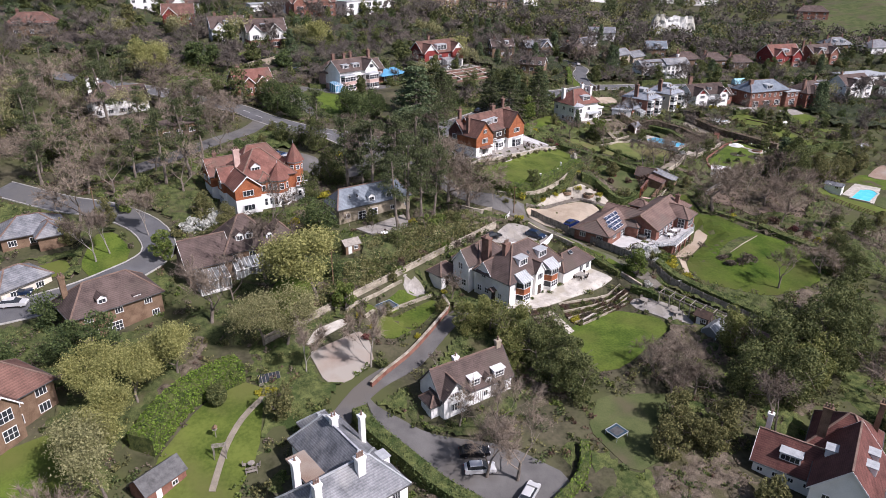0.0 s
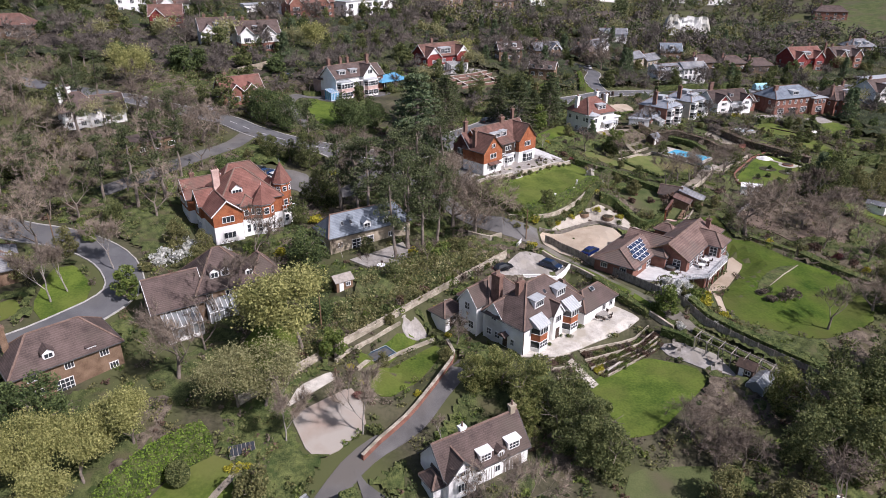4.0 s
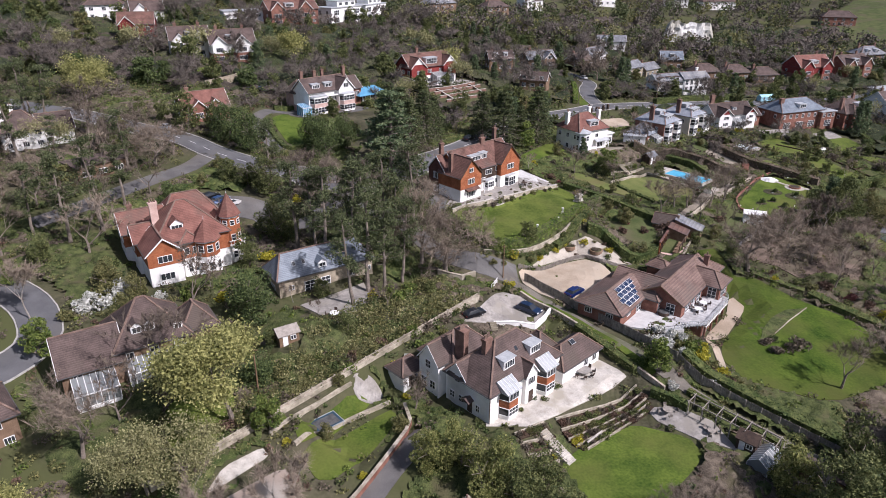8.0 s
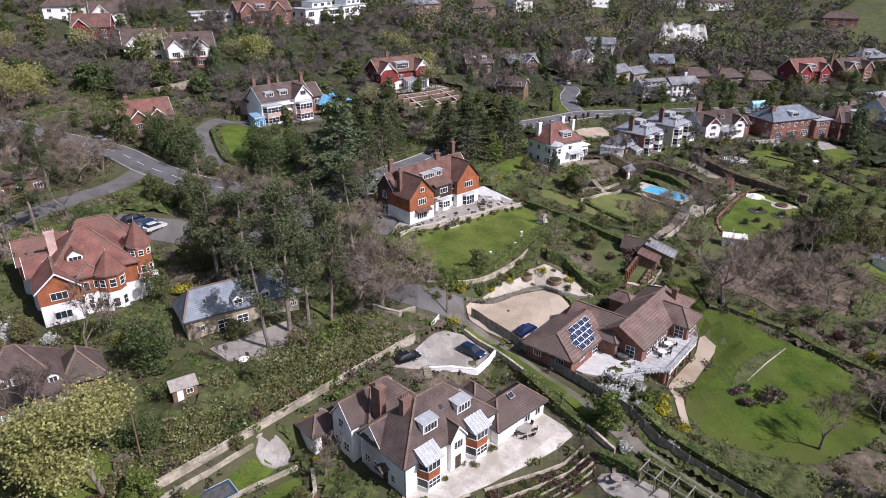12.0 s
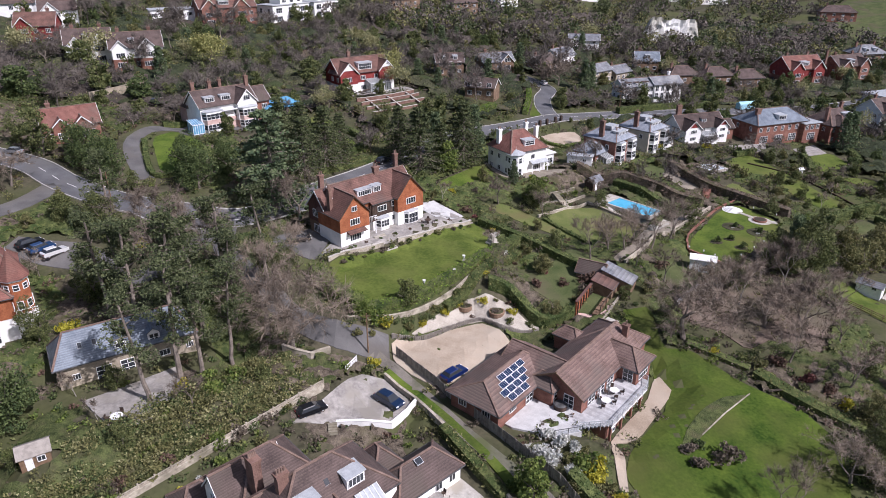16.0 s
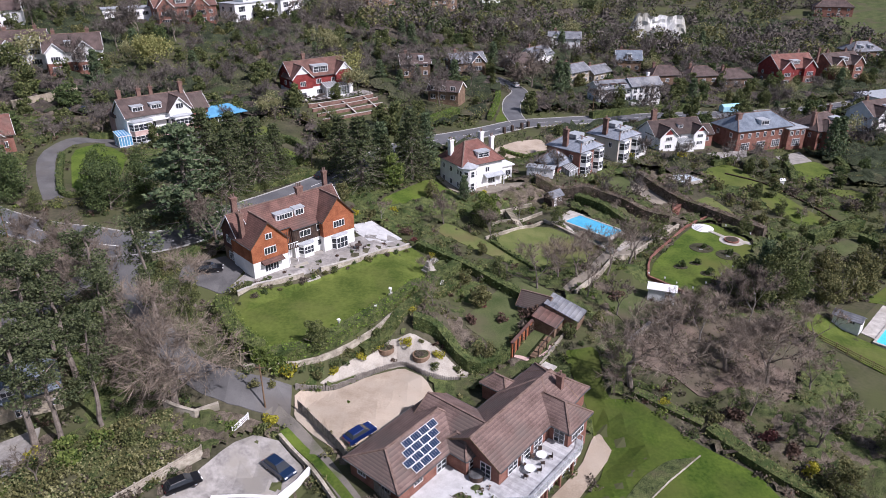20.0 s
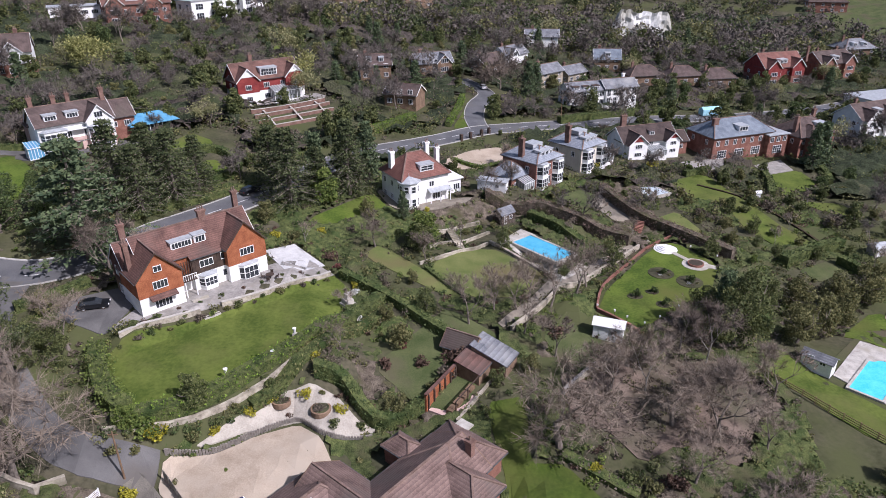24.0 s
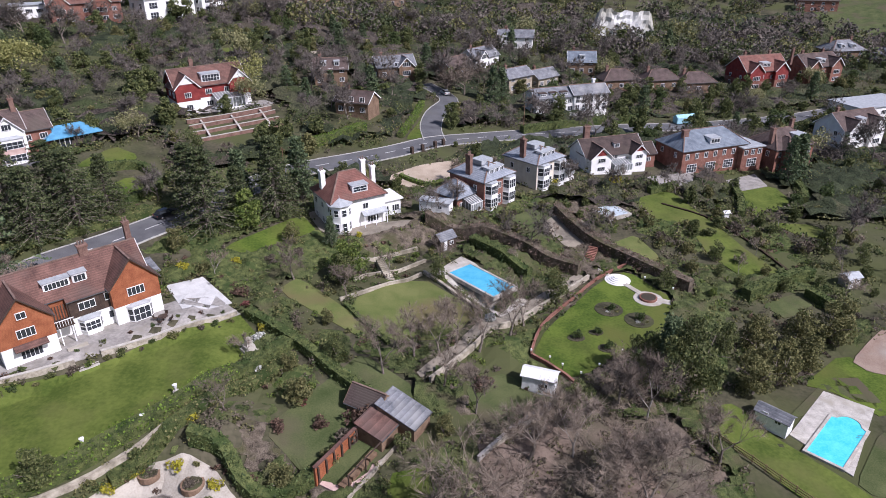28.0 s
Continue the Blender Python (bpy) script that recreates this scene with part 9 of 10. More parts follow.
def car(x, y, turn, colour, label, size=1.0, z=None):
    key = tuple(colour)
    if key not in PAINT:
        m = bpy.data.materials.new("car_paint")
        m.use_nodes = True
        b = m.node_tree.nodes["Principled BSDF"]
        b.inputs["Base Color"].default_value = (*colour, 1)
        b.inputs["Roughness"].default_value, b.inputs["Metallic"].default_value, b.inputs["Coat Weight"].default_value = 0.35, 0.3, 0.6
        PAINT[key] = m
    c = thing("parked_car", x, y, (sheet_z(x, y) + 0.16) if z is None else z, turn, label, "car")
    c.scale = (size, size, size)
    bm = bmesh.new()
    side = [(-2.15, .32), (2.15, .32), (2.2, .62), (2.05, .82), (1.1, .95), (-1.9, 1.0), (-2.2, .85), (-2.22, .5)]
    lo = [bm.verts.new((a, -.86, b)) for a, b in side]
    hi = [bm.verts.new((a, .86, b)) for a, b in side]
    bm.faces.new(lo)
    bm.faces.new(hi[::-1])
    for i in range(len(side)):
        j = (i + 1) % len(side)
        bm.faces.new((lo[i], hi[i], hi[j], lo[j]))
    part("body", bm, PAINT[key], c)
    bm = bmesh.new()
    hexa(bm, [(-1.85, -.8, .96), (1.15, -.8, .94), (1.15, .8, .94), (-1.85, .8, .96)], [(-1.5, -.62, 1.44), (.35, -.62, 1.46), (.35, .62, 1.46), (-1.5, .62, 1.44)])
    part("cabin_glass", bm, pane_m, c)
    bm = bmesh.new()
    hexa(bm, [(-1.48, -.63, 1.44), (.36, -.63, 1.46), (.36, .63, 1.46), (-1.48, .63, 1.44)], [(-1.4, -.58, 1.5), (.25, -.58, 1.52), (.25, .58, 1.52), (-1.4, .58, 1.5)])
    part("roof", bm, PAINT[key], c)
    for wx in (-1.35, 1.35):
        for wy in (-.84, .7):
            bm = bmesh.new()
            extruded(bm, [(wx + .33 * math.cos(k * .628), .33 + .33 * math.sin(k * .628)) for k in range(10)], "y", wy, wy + .16)
            tyre = part("wheel", bm, dark_timber, c)
            bm = bmesh.new()
            o = wy - .01 if wy < 0 else wy + .16
            extruded(bm, [(wx + .2 * math.cos(k * .628), .33 + .2 * math.sin(k * .628)) for k in range(10)], "y", o, o + .01)
            part("rim", bm, lead, tyre)
    for s in (-1, 1):
        bm = bmesh.new()
        box(bm, 2.1, 2.22, s * .62 - .2, s * .62 + .2, .62, .76)
        part("headlight", bm, white_paint, c)
        bm = bmesh.new()
        box(bm, -2.25, -2.16, s * .64 - .14, s * .64 + .14, .66, .86)
        part("tail_light", bm, crimson_tile, c)
    return c


BLACK, BLUE, WHITE, SILVER = (.012, .013, .016), (.012, .03, .075), (.75, .75, .74), (.3, .31, .32)
car(-3.0, 83.2, -40, BLUE, "dark blue saloon parked on the platform", 1.05)
car(-13.2, 79.2, 35, BLACK, "black hatchback parked on the platform", .95)
car(6.3, 89.0, 45, (.01, .025, .12), "blue car parked beside the bungalow", 1.0)
car(-22.6, 121.6, 15, BLACK, "black car beside the villa")
car(-58.4, 175, 15, WHITE, "white car before the pink house")
car(-68.4, 113.4, 55, BLACK, "black car in the mansion's court")
car(-66.2, 112.8, 55, (.02, .06, .16), "blue car in the mansion's court")
car(-63.9, 112.6, 55, WHITE, "white car in the mansion's court")
for i, col in enumerate((BLACK, BLUE, WHITE, (.02, .08, .22))):
    car(-77.3 + i * 2.4, 188 + i * 1.6, 75, col, "car parked in a row behind a hedge", 1.0)
car(-99.2, 46.6, 10, WHITE, "white car on the drive of a bungalow")
car(-99.8, 49.6, 10, BLUE, "dark blue car on the drive")
car(-20.9, 19.2, 5, BLACK, "dark car on the forecourt")
car(-20.3, 16.4, 5, WHITE, "car under a pale cover")
car(-13.8, 12.6, 60, WHITE, "white car on the forecourt")
car(-30.8, 226.8, 30, WHITE, "white off-road car beside the red house")
car(-10.3, 164.6, 55, BLACK, "dark car on the road")
car(-90.6, 149.4, 160, SILVER, "silver car on the road")
car(42, 262, 110, WHITE, "white car in the close")
for i in range(3):
    car(60 + i * 3, 290 + i * 2.4, 130, (SILVER, BLACK, BLUE)[i], "car parked beside a house")
# pale blue shape of unknown kind; the ridged cover is made up
bx = thing("blue_covered_box", 113.5, 251.6, sheet_z(113.5, 251.6), 15, "pale blue covered boat trailer beside the road", "trailer")
bm = bmesh.new()
extruded(bm, [(0, 0.4), (2.6, 0.4), (2.6, 2.2), (1.3, 3.0), (0, 2.2)], "x", 0, 7)
part("cover", bm, surf("pale_blue_sheet", (.25, .5, .6), (.4, .65, .72), 1.0, 8.0, .6, .1), bx)

# -- gates and posts
wg = thing("white_gate", -9.6, 87.2, sheet_z(-9.6, 87.2), 66, "white five-barred gate standing open", "gate")
for z in (.25, .5, .75, 1.0, 1.2):
    bm = bmesh.new()
    box(bm, 0, 3.2, -.03, .03, z, z + .09)
    part("bar", bm, white_paint, wg)
for px in (0, 1.6, 3.1):
    bm = bmesh.new()
    box(bm, px, px + .1, -.05, .05, -.2, 1.4)
    part("upright", bm, white_paint, wg)
for x, y in ((36.5, 210.5), (39.6, 213.7), (41.7, 215.9), (34, 208)):
    gp = thing("gate_post", x, y, sheet_z(x, y), 40, "dark clipped post of the entrance", "gate post")
    bm = bmesh.new()
    box(bm, -.35, .35, -.35, .35, -.3, 1.7)
    part("pier", bm, dark_timber, gp)
    bm = bmesh.new()
    hexa(bm, [(-.42, -.42, 1.7), (.42, -.42, 1.7), (.42, .42, 1.7), (-.42, .42, 1.7)], [(-.1, -.1, 1.95), (.1, -.1, 1.95), (.1, .1, 1.95), (-.1, .1, 1.95)])
    part("cap", bm, dark_timber, gp)
for x, y, h in ((-6.9, 93, 7), (-45.5, 57, 8), (-60, 128, 8), (8, 184, 8), (-96, 74, 8), (64, 232, 8)):
    up = thing("utility_pole", x, y, sheet_z(x, y), 0, "slim brown timber utility pole", "pole")
    bm = bmesh.new()
    drum(bm, 0, 0, -.5, h, .13, .09, 8)
    part("pole", bm, brown_timber, up)
    bm = bmesh.new()
    box(bm, -.6, .6, -.05, .05, h - .5, h - .4)
    part("crossarm", bm, brown_timber, up)

# -- chalk cliff of an old quarry
cl = bmesh.new()
cols = 26
rows_v = []
for k in range(9):
    row = []
    for i in range(cols):
        t = i / (cols - 1)
        x = 108 + 31 * t
        hgt = (14 + 2.2 * noise.noise((x * .21, 1.7, 8)) + 1.6 * noise.noise((x * .6, 4.1, 2))) * min(1, t * 5 + .25, (1 - t) * 7 + .3)
        n1 = noise.noise((x * .35, k * .8, 3)) * 1.6 + noise.noise((x * .9, k * 1.7, 6)) * 0.7
        row.append(cl.verts.new((x, 370 + k * .45 + n1, ground(x, 368) - 1 + hgt * k / 8 + n1 * .3)))
    rows_v.append(row)
for a, b in zip(rows_v, rows_v[1:]):
    for i in range(cols - 1):
        cl.faces.new((a[i], a[i + 1], b[i + 1], b[i]))
tagged(part("chalk_cliff", cl, chalk_m), "bare white chalk face of an old quarry", "cliff", kind="structure")

# shrubs that stand out in the gardens
for k, x, y, r in (("white", 17.2, 72.6, 1.6), ("white", 19, 71.2, 1.7), ("white", 21, 70, 1.4), ("gold", 23.6, 69.6, 1.5), ("olive", 25.2, 68.2, 1.5), ("gold", 26.4, 66.8, 1.4), ("olive", 20.6, 67.8, 1.2),
                   ("green", 13.6, 67.6, 1.6), ("white", 17.4, 63.4, 1.2), ("white", -74.6, 74.6, 2.0), ("white", -72.2, 76, 1.8), ("white", -69, 74, 1.6), ("white", -66, 76.6, 1.5), ("white", 49.2, 138.4, 1.4), ("white", 16.6, 124.6, 1.2),
                   ("green", -62, 77.4, 2.0), ("gold", -56.4, 77.6, 1.6), ("gold", -51.6, 91.6, 1.6), ("gold", -78.5, 100, 1.4), ("gold", -82, 104, 1.2), ("gold", -50.5, 118, 1.6), ("heather", 42.4, 75, 2.0), ("heather", 38.4, 74, 1.4),
                   ("green", -28.5, 83, 1.7), ("green", -25, 84.2, 1.6), ("green", -27, 80.2, 1.8), ("gold", -30.6, 80.6, 1.2), ("olive", -22, 86, 1.6), ("red", -38.4, 42.6, 1.1), ("gold", -37.6, 45.2, .8), ("gold", -40, 48.2, .9), ("dark", -35.4, 36.4, 1.4),
                   ("gold", -29.2, 43.6, .8), ("green", -33.2, 62.8, 1.2), ("green", -22.4, 69.6, 1.2), ("olive", -18.4, 73, 1.2), ("gold", -26.4, 66.2, .9), ("white", -24.6, 66.8, .8), ("dark", -6.8, 89.4, 1.4), ("green", -10, 88, 1.3), ("gold", -5.6, 90.8, 1.2),
                   ("brown", 58, 96, 1.8), ("red", 61, 92, 1.6), ("olive", 55, 94.6, 1.4), ("gold", 48.6, 97, 1.2), ("gold", 64.2, 86.6, 1.5), ("brown", 63, 89.4, 1.6), ("heather", 66.6, 84.4, 1.8), ("dark", 52.6, 96, 1.4), ("dark", 60, 90, 1.2),
                   ("brown", 27, 115, 1.3), ("red", 23.8, 118.6, 1.2), ("brown", 22, 114, 1.4), ("heather", 30, 113, 1.8), ("brown", 32, 116, 2.0), ("green", 24.6, 122, .8), ("olive", 29, 109.6, 1.6), ("gold", 14.6, 133.4, 1.0), ("white", 14.8, 131, 1.3), ("brown", 9.6, 141.4, 1.3), ("red", 11, 138.6, 1.0),
                   ("gold", 68, 197, 1.6), ("gold", 83, 200, 1.8), ("olive", 94, 178, 1.8), ("dark", 97, 176, 1.8), ("olive", 106, 172, 2.2), ("dark", 112, 178, 2.0), ("heather", 104, 178, 1.8), ("heather", 114, 170, 2.4), ("green", 99, 164, 1.6), ("olive", 90, 168, 1.8),
                   ("heather", 86, 172, 1.6), ("dark", 68.6, 184, 1.4), ("dark", 80.4, 190, 1.2), ("olive", 56, 171, 1.2), ("heather", 60, 166, 1.2), ("heather", 30, 154, 1.0), ("olive", 34, 158, 1.1), ("dark", 28, 157.4, .9), ("green", 36.6, 160.6, 1.0), ("gold", 26.4, 163, .9), ("olive", 40, 162, 1.0), ("dark", 23.6, 152.6, .9),
                   ("heather", 12, 152, 1.2), ("heather", 16, 155, 1.3), ("olive", 10, 148, 1.0), ("gold", 6.4, 150.4, 1.1), ("olive", 2, 147, 1.6), ("gold", -1.4, 147.4, 1.4)):
    shrub(k, x, y, r)

for i, (x, y) in enumerate(((-79.3, 70.8), (-78.2, 73), (-77.2, 75.2), (-75.6, 77.6), (-74.4, 79.6), (-76.6, 72.2), (-75, 75), (-73.2, 78))):
    shrub("white" if i % 3 else "olive", x, y, 1.7 + 0.3 * (i % 2), 1.6, label="tall shrub in pale blossom" if i % 3 else "")

g = random.Random(8)
for x, y in ((-9, 95.6), (-6.6, 96.6), (-1.2, 99.8), (0.8, 101), (4.4, 104.2), (6.8, 106.6), (8.6, 109), (11.4, 112.8), (13.4, 116.4), (16.2, 120.4)):
    shrub(g.choice(("dark", "olive", "green", "gold", "brown", "hedge")), x + 0.4, y - 0.7, g.uniform(0.7, 1.2), g.uniform(0.7, 1.3))
for i in range(34):
    f = (i + g.uniform(0, .8)) / 34
    x, y = -52 + 38 * f + g.uniform(-1.6, 0), 44.6 + 35 * f + g.uniform(0.6, 2.4)
    shrub(g.choice(("dark", "olive", "green", "heather", "olive", "brown", "hedge")), x, y, g.uniform(0.8, 1.6), g.uniform(0.8, 1.5))

for kind, x, y, r, h in (("white", 18.4, 76.6, 1.4, 1.7), ("white", 19.9, 75.0, 1.5, 1.8), ("white", 21.4, 73.6, 1.3, 1.6), ("olive", 20.6, 72.0, 1.3, 1.4), ("green", 22.3, 70.8, 1.7, 1.9),
                         ("gold", 24.6, 70.9, 1.8, 1.9), ("olive", 23.2, 68.4, 1.4, 1.4), ("brown", 24.8, 67.0, 1.2, 1.2), ("olive", 22.8, 73.0, 1.2, 1.2), ("green", 25.0, 72.8, 1.1, 1.2),
                         ("white", 24.2, 64.6, 1.3, 1.3), ("brown", 26.4, 65.0, 1.4, 1.3), ("olive", 28.6, 65.4, 1.2, 1.1), ("heather", 37.6, 76.6, 1.5, 1.1), ("hedge", 39.2, 77.0, 1.1, 1.0)):
    shrub(kind, x, y, r, h)


def thicket(label, material, seed, spots, leaf=0.15, per=60):
    """Shrubs grown into one another, as one mesh; spots: places and radii."""
    rng = np.random.default_rng(seed)
    cs = [(x, y, sheet_z(x, y) + r * 0.45) for x, y, r in spots]
    pts = clump_points(rng, cs, [r for _, _, r in spots], per, 0.7)
    return tagged(new("thicket", leaf_mesh("thicket", rng, pts, leaf, material)), label, "undergrowth", kind="stuff")


BANK = [[], [], []]
for i in range(560):
    f, o = g.uniform(0.22, 1.0), g.uniform(0.9, 10.5)
    x, y = -55.0 + 42.8 * f - .71 * o, 40.2 + 43.2 * f + .7 * o
    if (o > 6.5 and f < 0.5) or any(inside(q, x, y) for q in KEEP_OUT if len(q) == 4 or len(q) > 6):
        continue
    BANK[g.choice((0, 0, 0, 1, 1, 2))].append((x, y, g.uniform(0.7, 1.5)))
thicket("khaki bramble and scrub on the bank above the wall", leaf_olive, 5, BANK[0])
thicket("grey-green scrub on the bank above the wall", leaf_bud, 6, BANK[1], per=40)
thicket("dark green shrubs on the bank above the wall", hedge_m, 7, BANK[2])
drape("garden_path", ribbon(smooth_line([(-52.8, 28.6), (-55.1, 24.3), (-56.2, 19.7), (-56.4, 15.5), (-56.4, 11.9)], 1.5), 0.9), path_m, 0.15, "narrow worn path across the lawn", "path", soft=0)


# -- trees that stand out
PLANTED = [
    ("spring", 1.5, [(-47.8, 51.8)]),
    ("bare", 1.15, [(-58.3, 57.9), (-64.9, 44.3)]),
    ("spring", 0.85, [(-70.8, 26.0), (-73.5, 18.5), (-77.5, 26), (-67.2, 32.4)]),
    ("spring_thin", 0.95, [(-55.0, 39.6), (-73.5, 12), (-69.5, 10.2), (-51.3, 40)]),
    ("holm", 1.05, [(-84.2, 33.4), (-79, 33.5)]),
    ("laurel", 0.95, [(-20.9, 45.4), (-16.8, 45.7), (-12.9, 41.8), (-14, 37.5)]),
    ("evergreen", 0.95, [(-9.2, 37.6), (-7.6, 32.4), (-3.9, 31), (-6.5, 41.5), (-4.5, 36)]),
    ("bare_wide", 0.72, [(10.5, 37), (14.4, 37.2), (16.2, 33.2), (12.5, 33)]),
    ("evergreen", 1.2, [(29.7, 38.8), (36.6, 41.5), (44.9, 47.5), (24.8, 32.1), (31.6, 32.3), (51, 53), (41.8, 39.4), (48, 43)]),
    ("laurel", 1.1, [(36, 35), (27, 44)]),
    ("olive", 0.95, [(12.5, 22.5), (7.8, 20.2), (15, 21.4), (17.5, 24.5), (10.5, 26.5)]),
    ("bare", 0.85, [(-19.5, 15.6), (-15.2, 15.2), (-17, 22.5)]),
    ("birch", 1.0, [(-37, 36), (-47, 33.5), (-84.5, 70.5), (-89.5, 63.5), (-91, 60.5)]),
    ("pine", 1.05, [(-34.1, 77.6), (-31.9, 82.9), (-29.2, 83.5), (-26, 87.2), (-39.9, 90.5), (-35.9, 92), (-46.3, 95), (-32.5, 94.6), (-37.3, 98.5), (-27.5, 96), (-42.5, 93.5), (-30, 101), (-24.1, 103.5)]),
    ("pine", 1.1, [(-56.9, 120.5), (-88, 92), (-84, 97)]),
    ("bare_wide", 1.6, [(-17.9, 91.0)]),
    ("bare_wide", 1.2, [(-22.5, 94.5)]),
    ("bare", 1.0, [(-24.2, 99.8), (-32, 106.6), (-45.3, 117), (-50.1, 119), (-37.5, 113), (-41.5, 109)]),
    ("cedar", 1.5, [(-30.8, 137.4)]),
    ("holm", 1.05, [(-50.5, 73.5)]),
    ("yew", 1.0, [(-54.5, 104.8)]),
    ("fir", 1.0, [(-32.5, 154.5), (-26.8, 151), (-23, 157.8), (-29.4, 162.6), (-1, 160.6), (9.6, 168.4), (-6.5, 168)]),
    ("fir", 0.8, [(4.0, 164.2), (-20.4, 163.8)]),
    ("evergreen", 1.0, [(-12, 186), (8, 175)]),
    ("spruce", 1.1, [(2.5, 170.5), (12.5, 178)]),
    ("holm", 1.2, [(-73, 147)]),
    ("holm", 1.15, [(-66.6, 141.5), (-47.5, 141), (-51.2, 147), (-43.5, 149)]),
    ("evergreen", 1.0, [(-51.5, 101), (-57, 118), (-47, 122)]),
    ("bare", 0.95, [(-24.6, 131.5), (-22.5, 113.0)]),
    ("bare_wide", 1.4, [(44.8, 101.0)]),
    ("bare_wide", 0.95, [(53, 111.5), (60.5, 106.0)]),
    ("bare_wide", 0.75, [(57.2, 117.4), (66.8, 112.6)]),
    ("bare", 0.95, [(65.9, 103.4)]),
    ("birch", 1.0, [(58.5, 112.5), (69.5, 119.5)]),
    ("bare", 0.6, [(71.6, 101.8), (60.5, 96.2)]),
    ("evergreen", 0.8, [(63.5, 76.5), (64, 70)]),
    ("olive", 0.8, [(60.8, 72.4), (66.5, 82.5)]),
    ("evergreen", 1.35, [(75.2, 123)]),
    ("evergreen", 0.75, [(60.2, 117.8), (70.5, 127)]),
    ("spruce", 1.1, [(73.5, 125.5)]),
    ("olive", 1.15, [(97.6, 134), (92.3, 130.5), (105.8, 141.3), (91.4, 136.4), (87, 127), (100, 139)]),
    ("bare", 0.72, [(66.4, 122), (52.3, 135.1), (47.5, 131.5), (41.8, 130.3), (33.8, 125.5), (76.9, 112.4), (44.1, 134.1), (38, 129)]),
    ("fresh", 1.3, [(4.9, 163.3), (26, 149.5)]),
    ("spruce", 0.42, [(21.5, 159.6)]),
    ("yew", 0.95, [(25.2, 148.3)]),
    ("yew", 0.8, [(-1.3, 102)]),
    ("fresh", 0.7, [(-7.9, 98.2)]),
    ("evergreen", 0.8, [(-22.4, 108.9), (-24.5, 106.5), (-54.3, 88.5)]),
    ("bare", 0.75, [(45.4, 65.6)]),
    ("bare_wide", 0.7, [(57.5, 72)]),
    ("fresh", 1.0, [(-42.6, 50.6), (-92.5, 79.5), (-79, 62.5), (15.5, 66.5)]),
    ("olive", 0.9, [(-68.7, 69.6), (-75.5, 78.7), (-70, 77), (-98, 66), (-94, 74)]),
    ("spring", 0.9, [(-115.7, 163), (-119, 167), (-17, 243), (-72, 230)]),
    ("bare_wide", 1.0, [(84, 262), (48, 264), (55, 275)]),
    ("spruce", 1.0, [(60, 262), (57, 259), (128, 208), (131, 210)]),
    ("bare", 0.8, [(-107, 88.6), (-97.6, 86.6), (-117, 94.2), (-112, 102.5), (-92.3, 97.7), (-104, 95), (-100, 104)]),
    ("yew", 1.0, [(-62, 121), (-67, 123), (-49.5, 101), (-90, 85)]),
]
for kind, size, spots in PLANTED:
    for i, (x, y) in enumerate(spots):
        g = random.Random(int(x * 17 + y))
        tree(kind, x, y, size * g.uniform(0.9, 1.1), wide=g.uniform(0.92, 1.1), lite=2 if y > 200 else 1 if x < -100 else 0)


def free(x, y, gap, trees=True):
    if any(inside(p, x, y) for p in NEAR_OUT(x, y)):
        return False
    return not trees or all(abs(a - x) > gap or abs(b - y) > gap or math.hypot(a - x, b - y) > gap for a, b in GROWN)


BOXES = {}
HILL_TREES = []


def NEAR_OUT(x, y):
    """Outlines whose bounds hold the point, found by ten-metre squares."""
    if not BOXES:
        for p in KEEP_OUT:
            x0, x1, y0, y1 = min(q[0] for q in p), max(q[0] for q in p), min(q[1] for q in p), max(q[1] for q in p)
            for i in range(math.floor(x0 / 10), math.floor(x1 / 10) + 1):
                for j in range(math.floor(y0 / 10), math.floor(y1 / 10) + 1):
                    BOXES.setdefault((i, j), []).append(p)
    return BOXES.get((math.floor(x / 10), math.floor(y / 10)), ())


def wood(x0, x1, y0, y1, gap, mix, seed, tries=400, sizes=(0.6, 1.0), limit=999):
    """Trees over a stretch of the plan, keeping clear of houses, roads and lawns."""
    g = random.Random(seed)
    names = [k for k, n in mix for _ in range(n)]
    made = 0
    for _ in range(tries):
        x, y = g.uniform(x0, x1), g.uniform(y0, y1)
        kind, s = g.choice(names), g.uniform(*sizes)
        if made < limit and free(x, y, gap):
            if kind.startswith("bare") and y > 160:
                spin = g.uniform(0, 6.28)
                HILL_TREES.append((tree_meshes(kind, made % 3, 2 if y > 170 else 1), x, y, s, math.cos(spin) * s, math.sin(spin) * s))
                GROWN.append((x, y))
            else:
                tree(kind, x, y, s, wide=g.uniform(0.9, 1.2), lite=2 if y > 170 else 1)
            made += 1


for kind, size, x, y in (("bare_wide", 1.15, -84.8, 127.0), ("bare_wide", 1.1, -92.5, 130.5), ("bare", 1.1, -79.4, 129.6), ("bare", 1.05, -88.0, 143.5), ("holm", 0.9, -73.6, 107.4),
                         ("bare_wide", 1.1, -52.8, 113.4), ("holm", 1.0, -66.0, 149.6), ("evergreen", 0.9, -82.0, 146.5), ("bare_wide", 1.0, -96.6, 122.4), ("evergreen", 0.8, -99, 136)):
    if free(x, y, 2.5):
        tree(kind, x, y, size)
KEEP_OUT.append([(78, 98), (112, 98), (114, 130), (84, 130)])
KEEP_OUT.append([(-27, 212), (-14, 192), (6, 212), (-4, 232)])
KEEP_OUT.append([(-48, 172), (-36, 158), (-14, 178), (-26, 200)])
BOXES.clear()
HILL = (("bare", 6), ("bare_wide", 3), ("olive", 4), ("evergreen", 7), ("spring_thin", 1), ("yew", 4), ("holm", 2), ("spruce", 1))
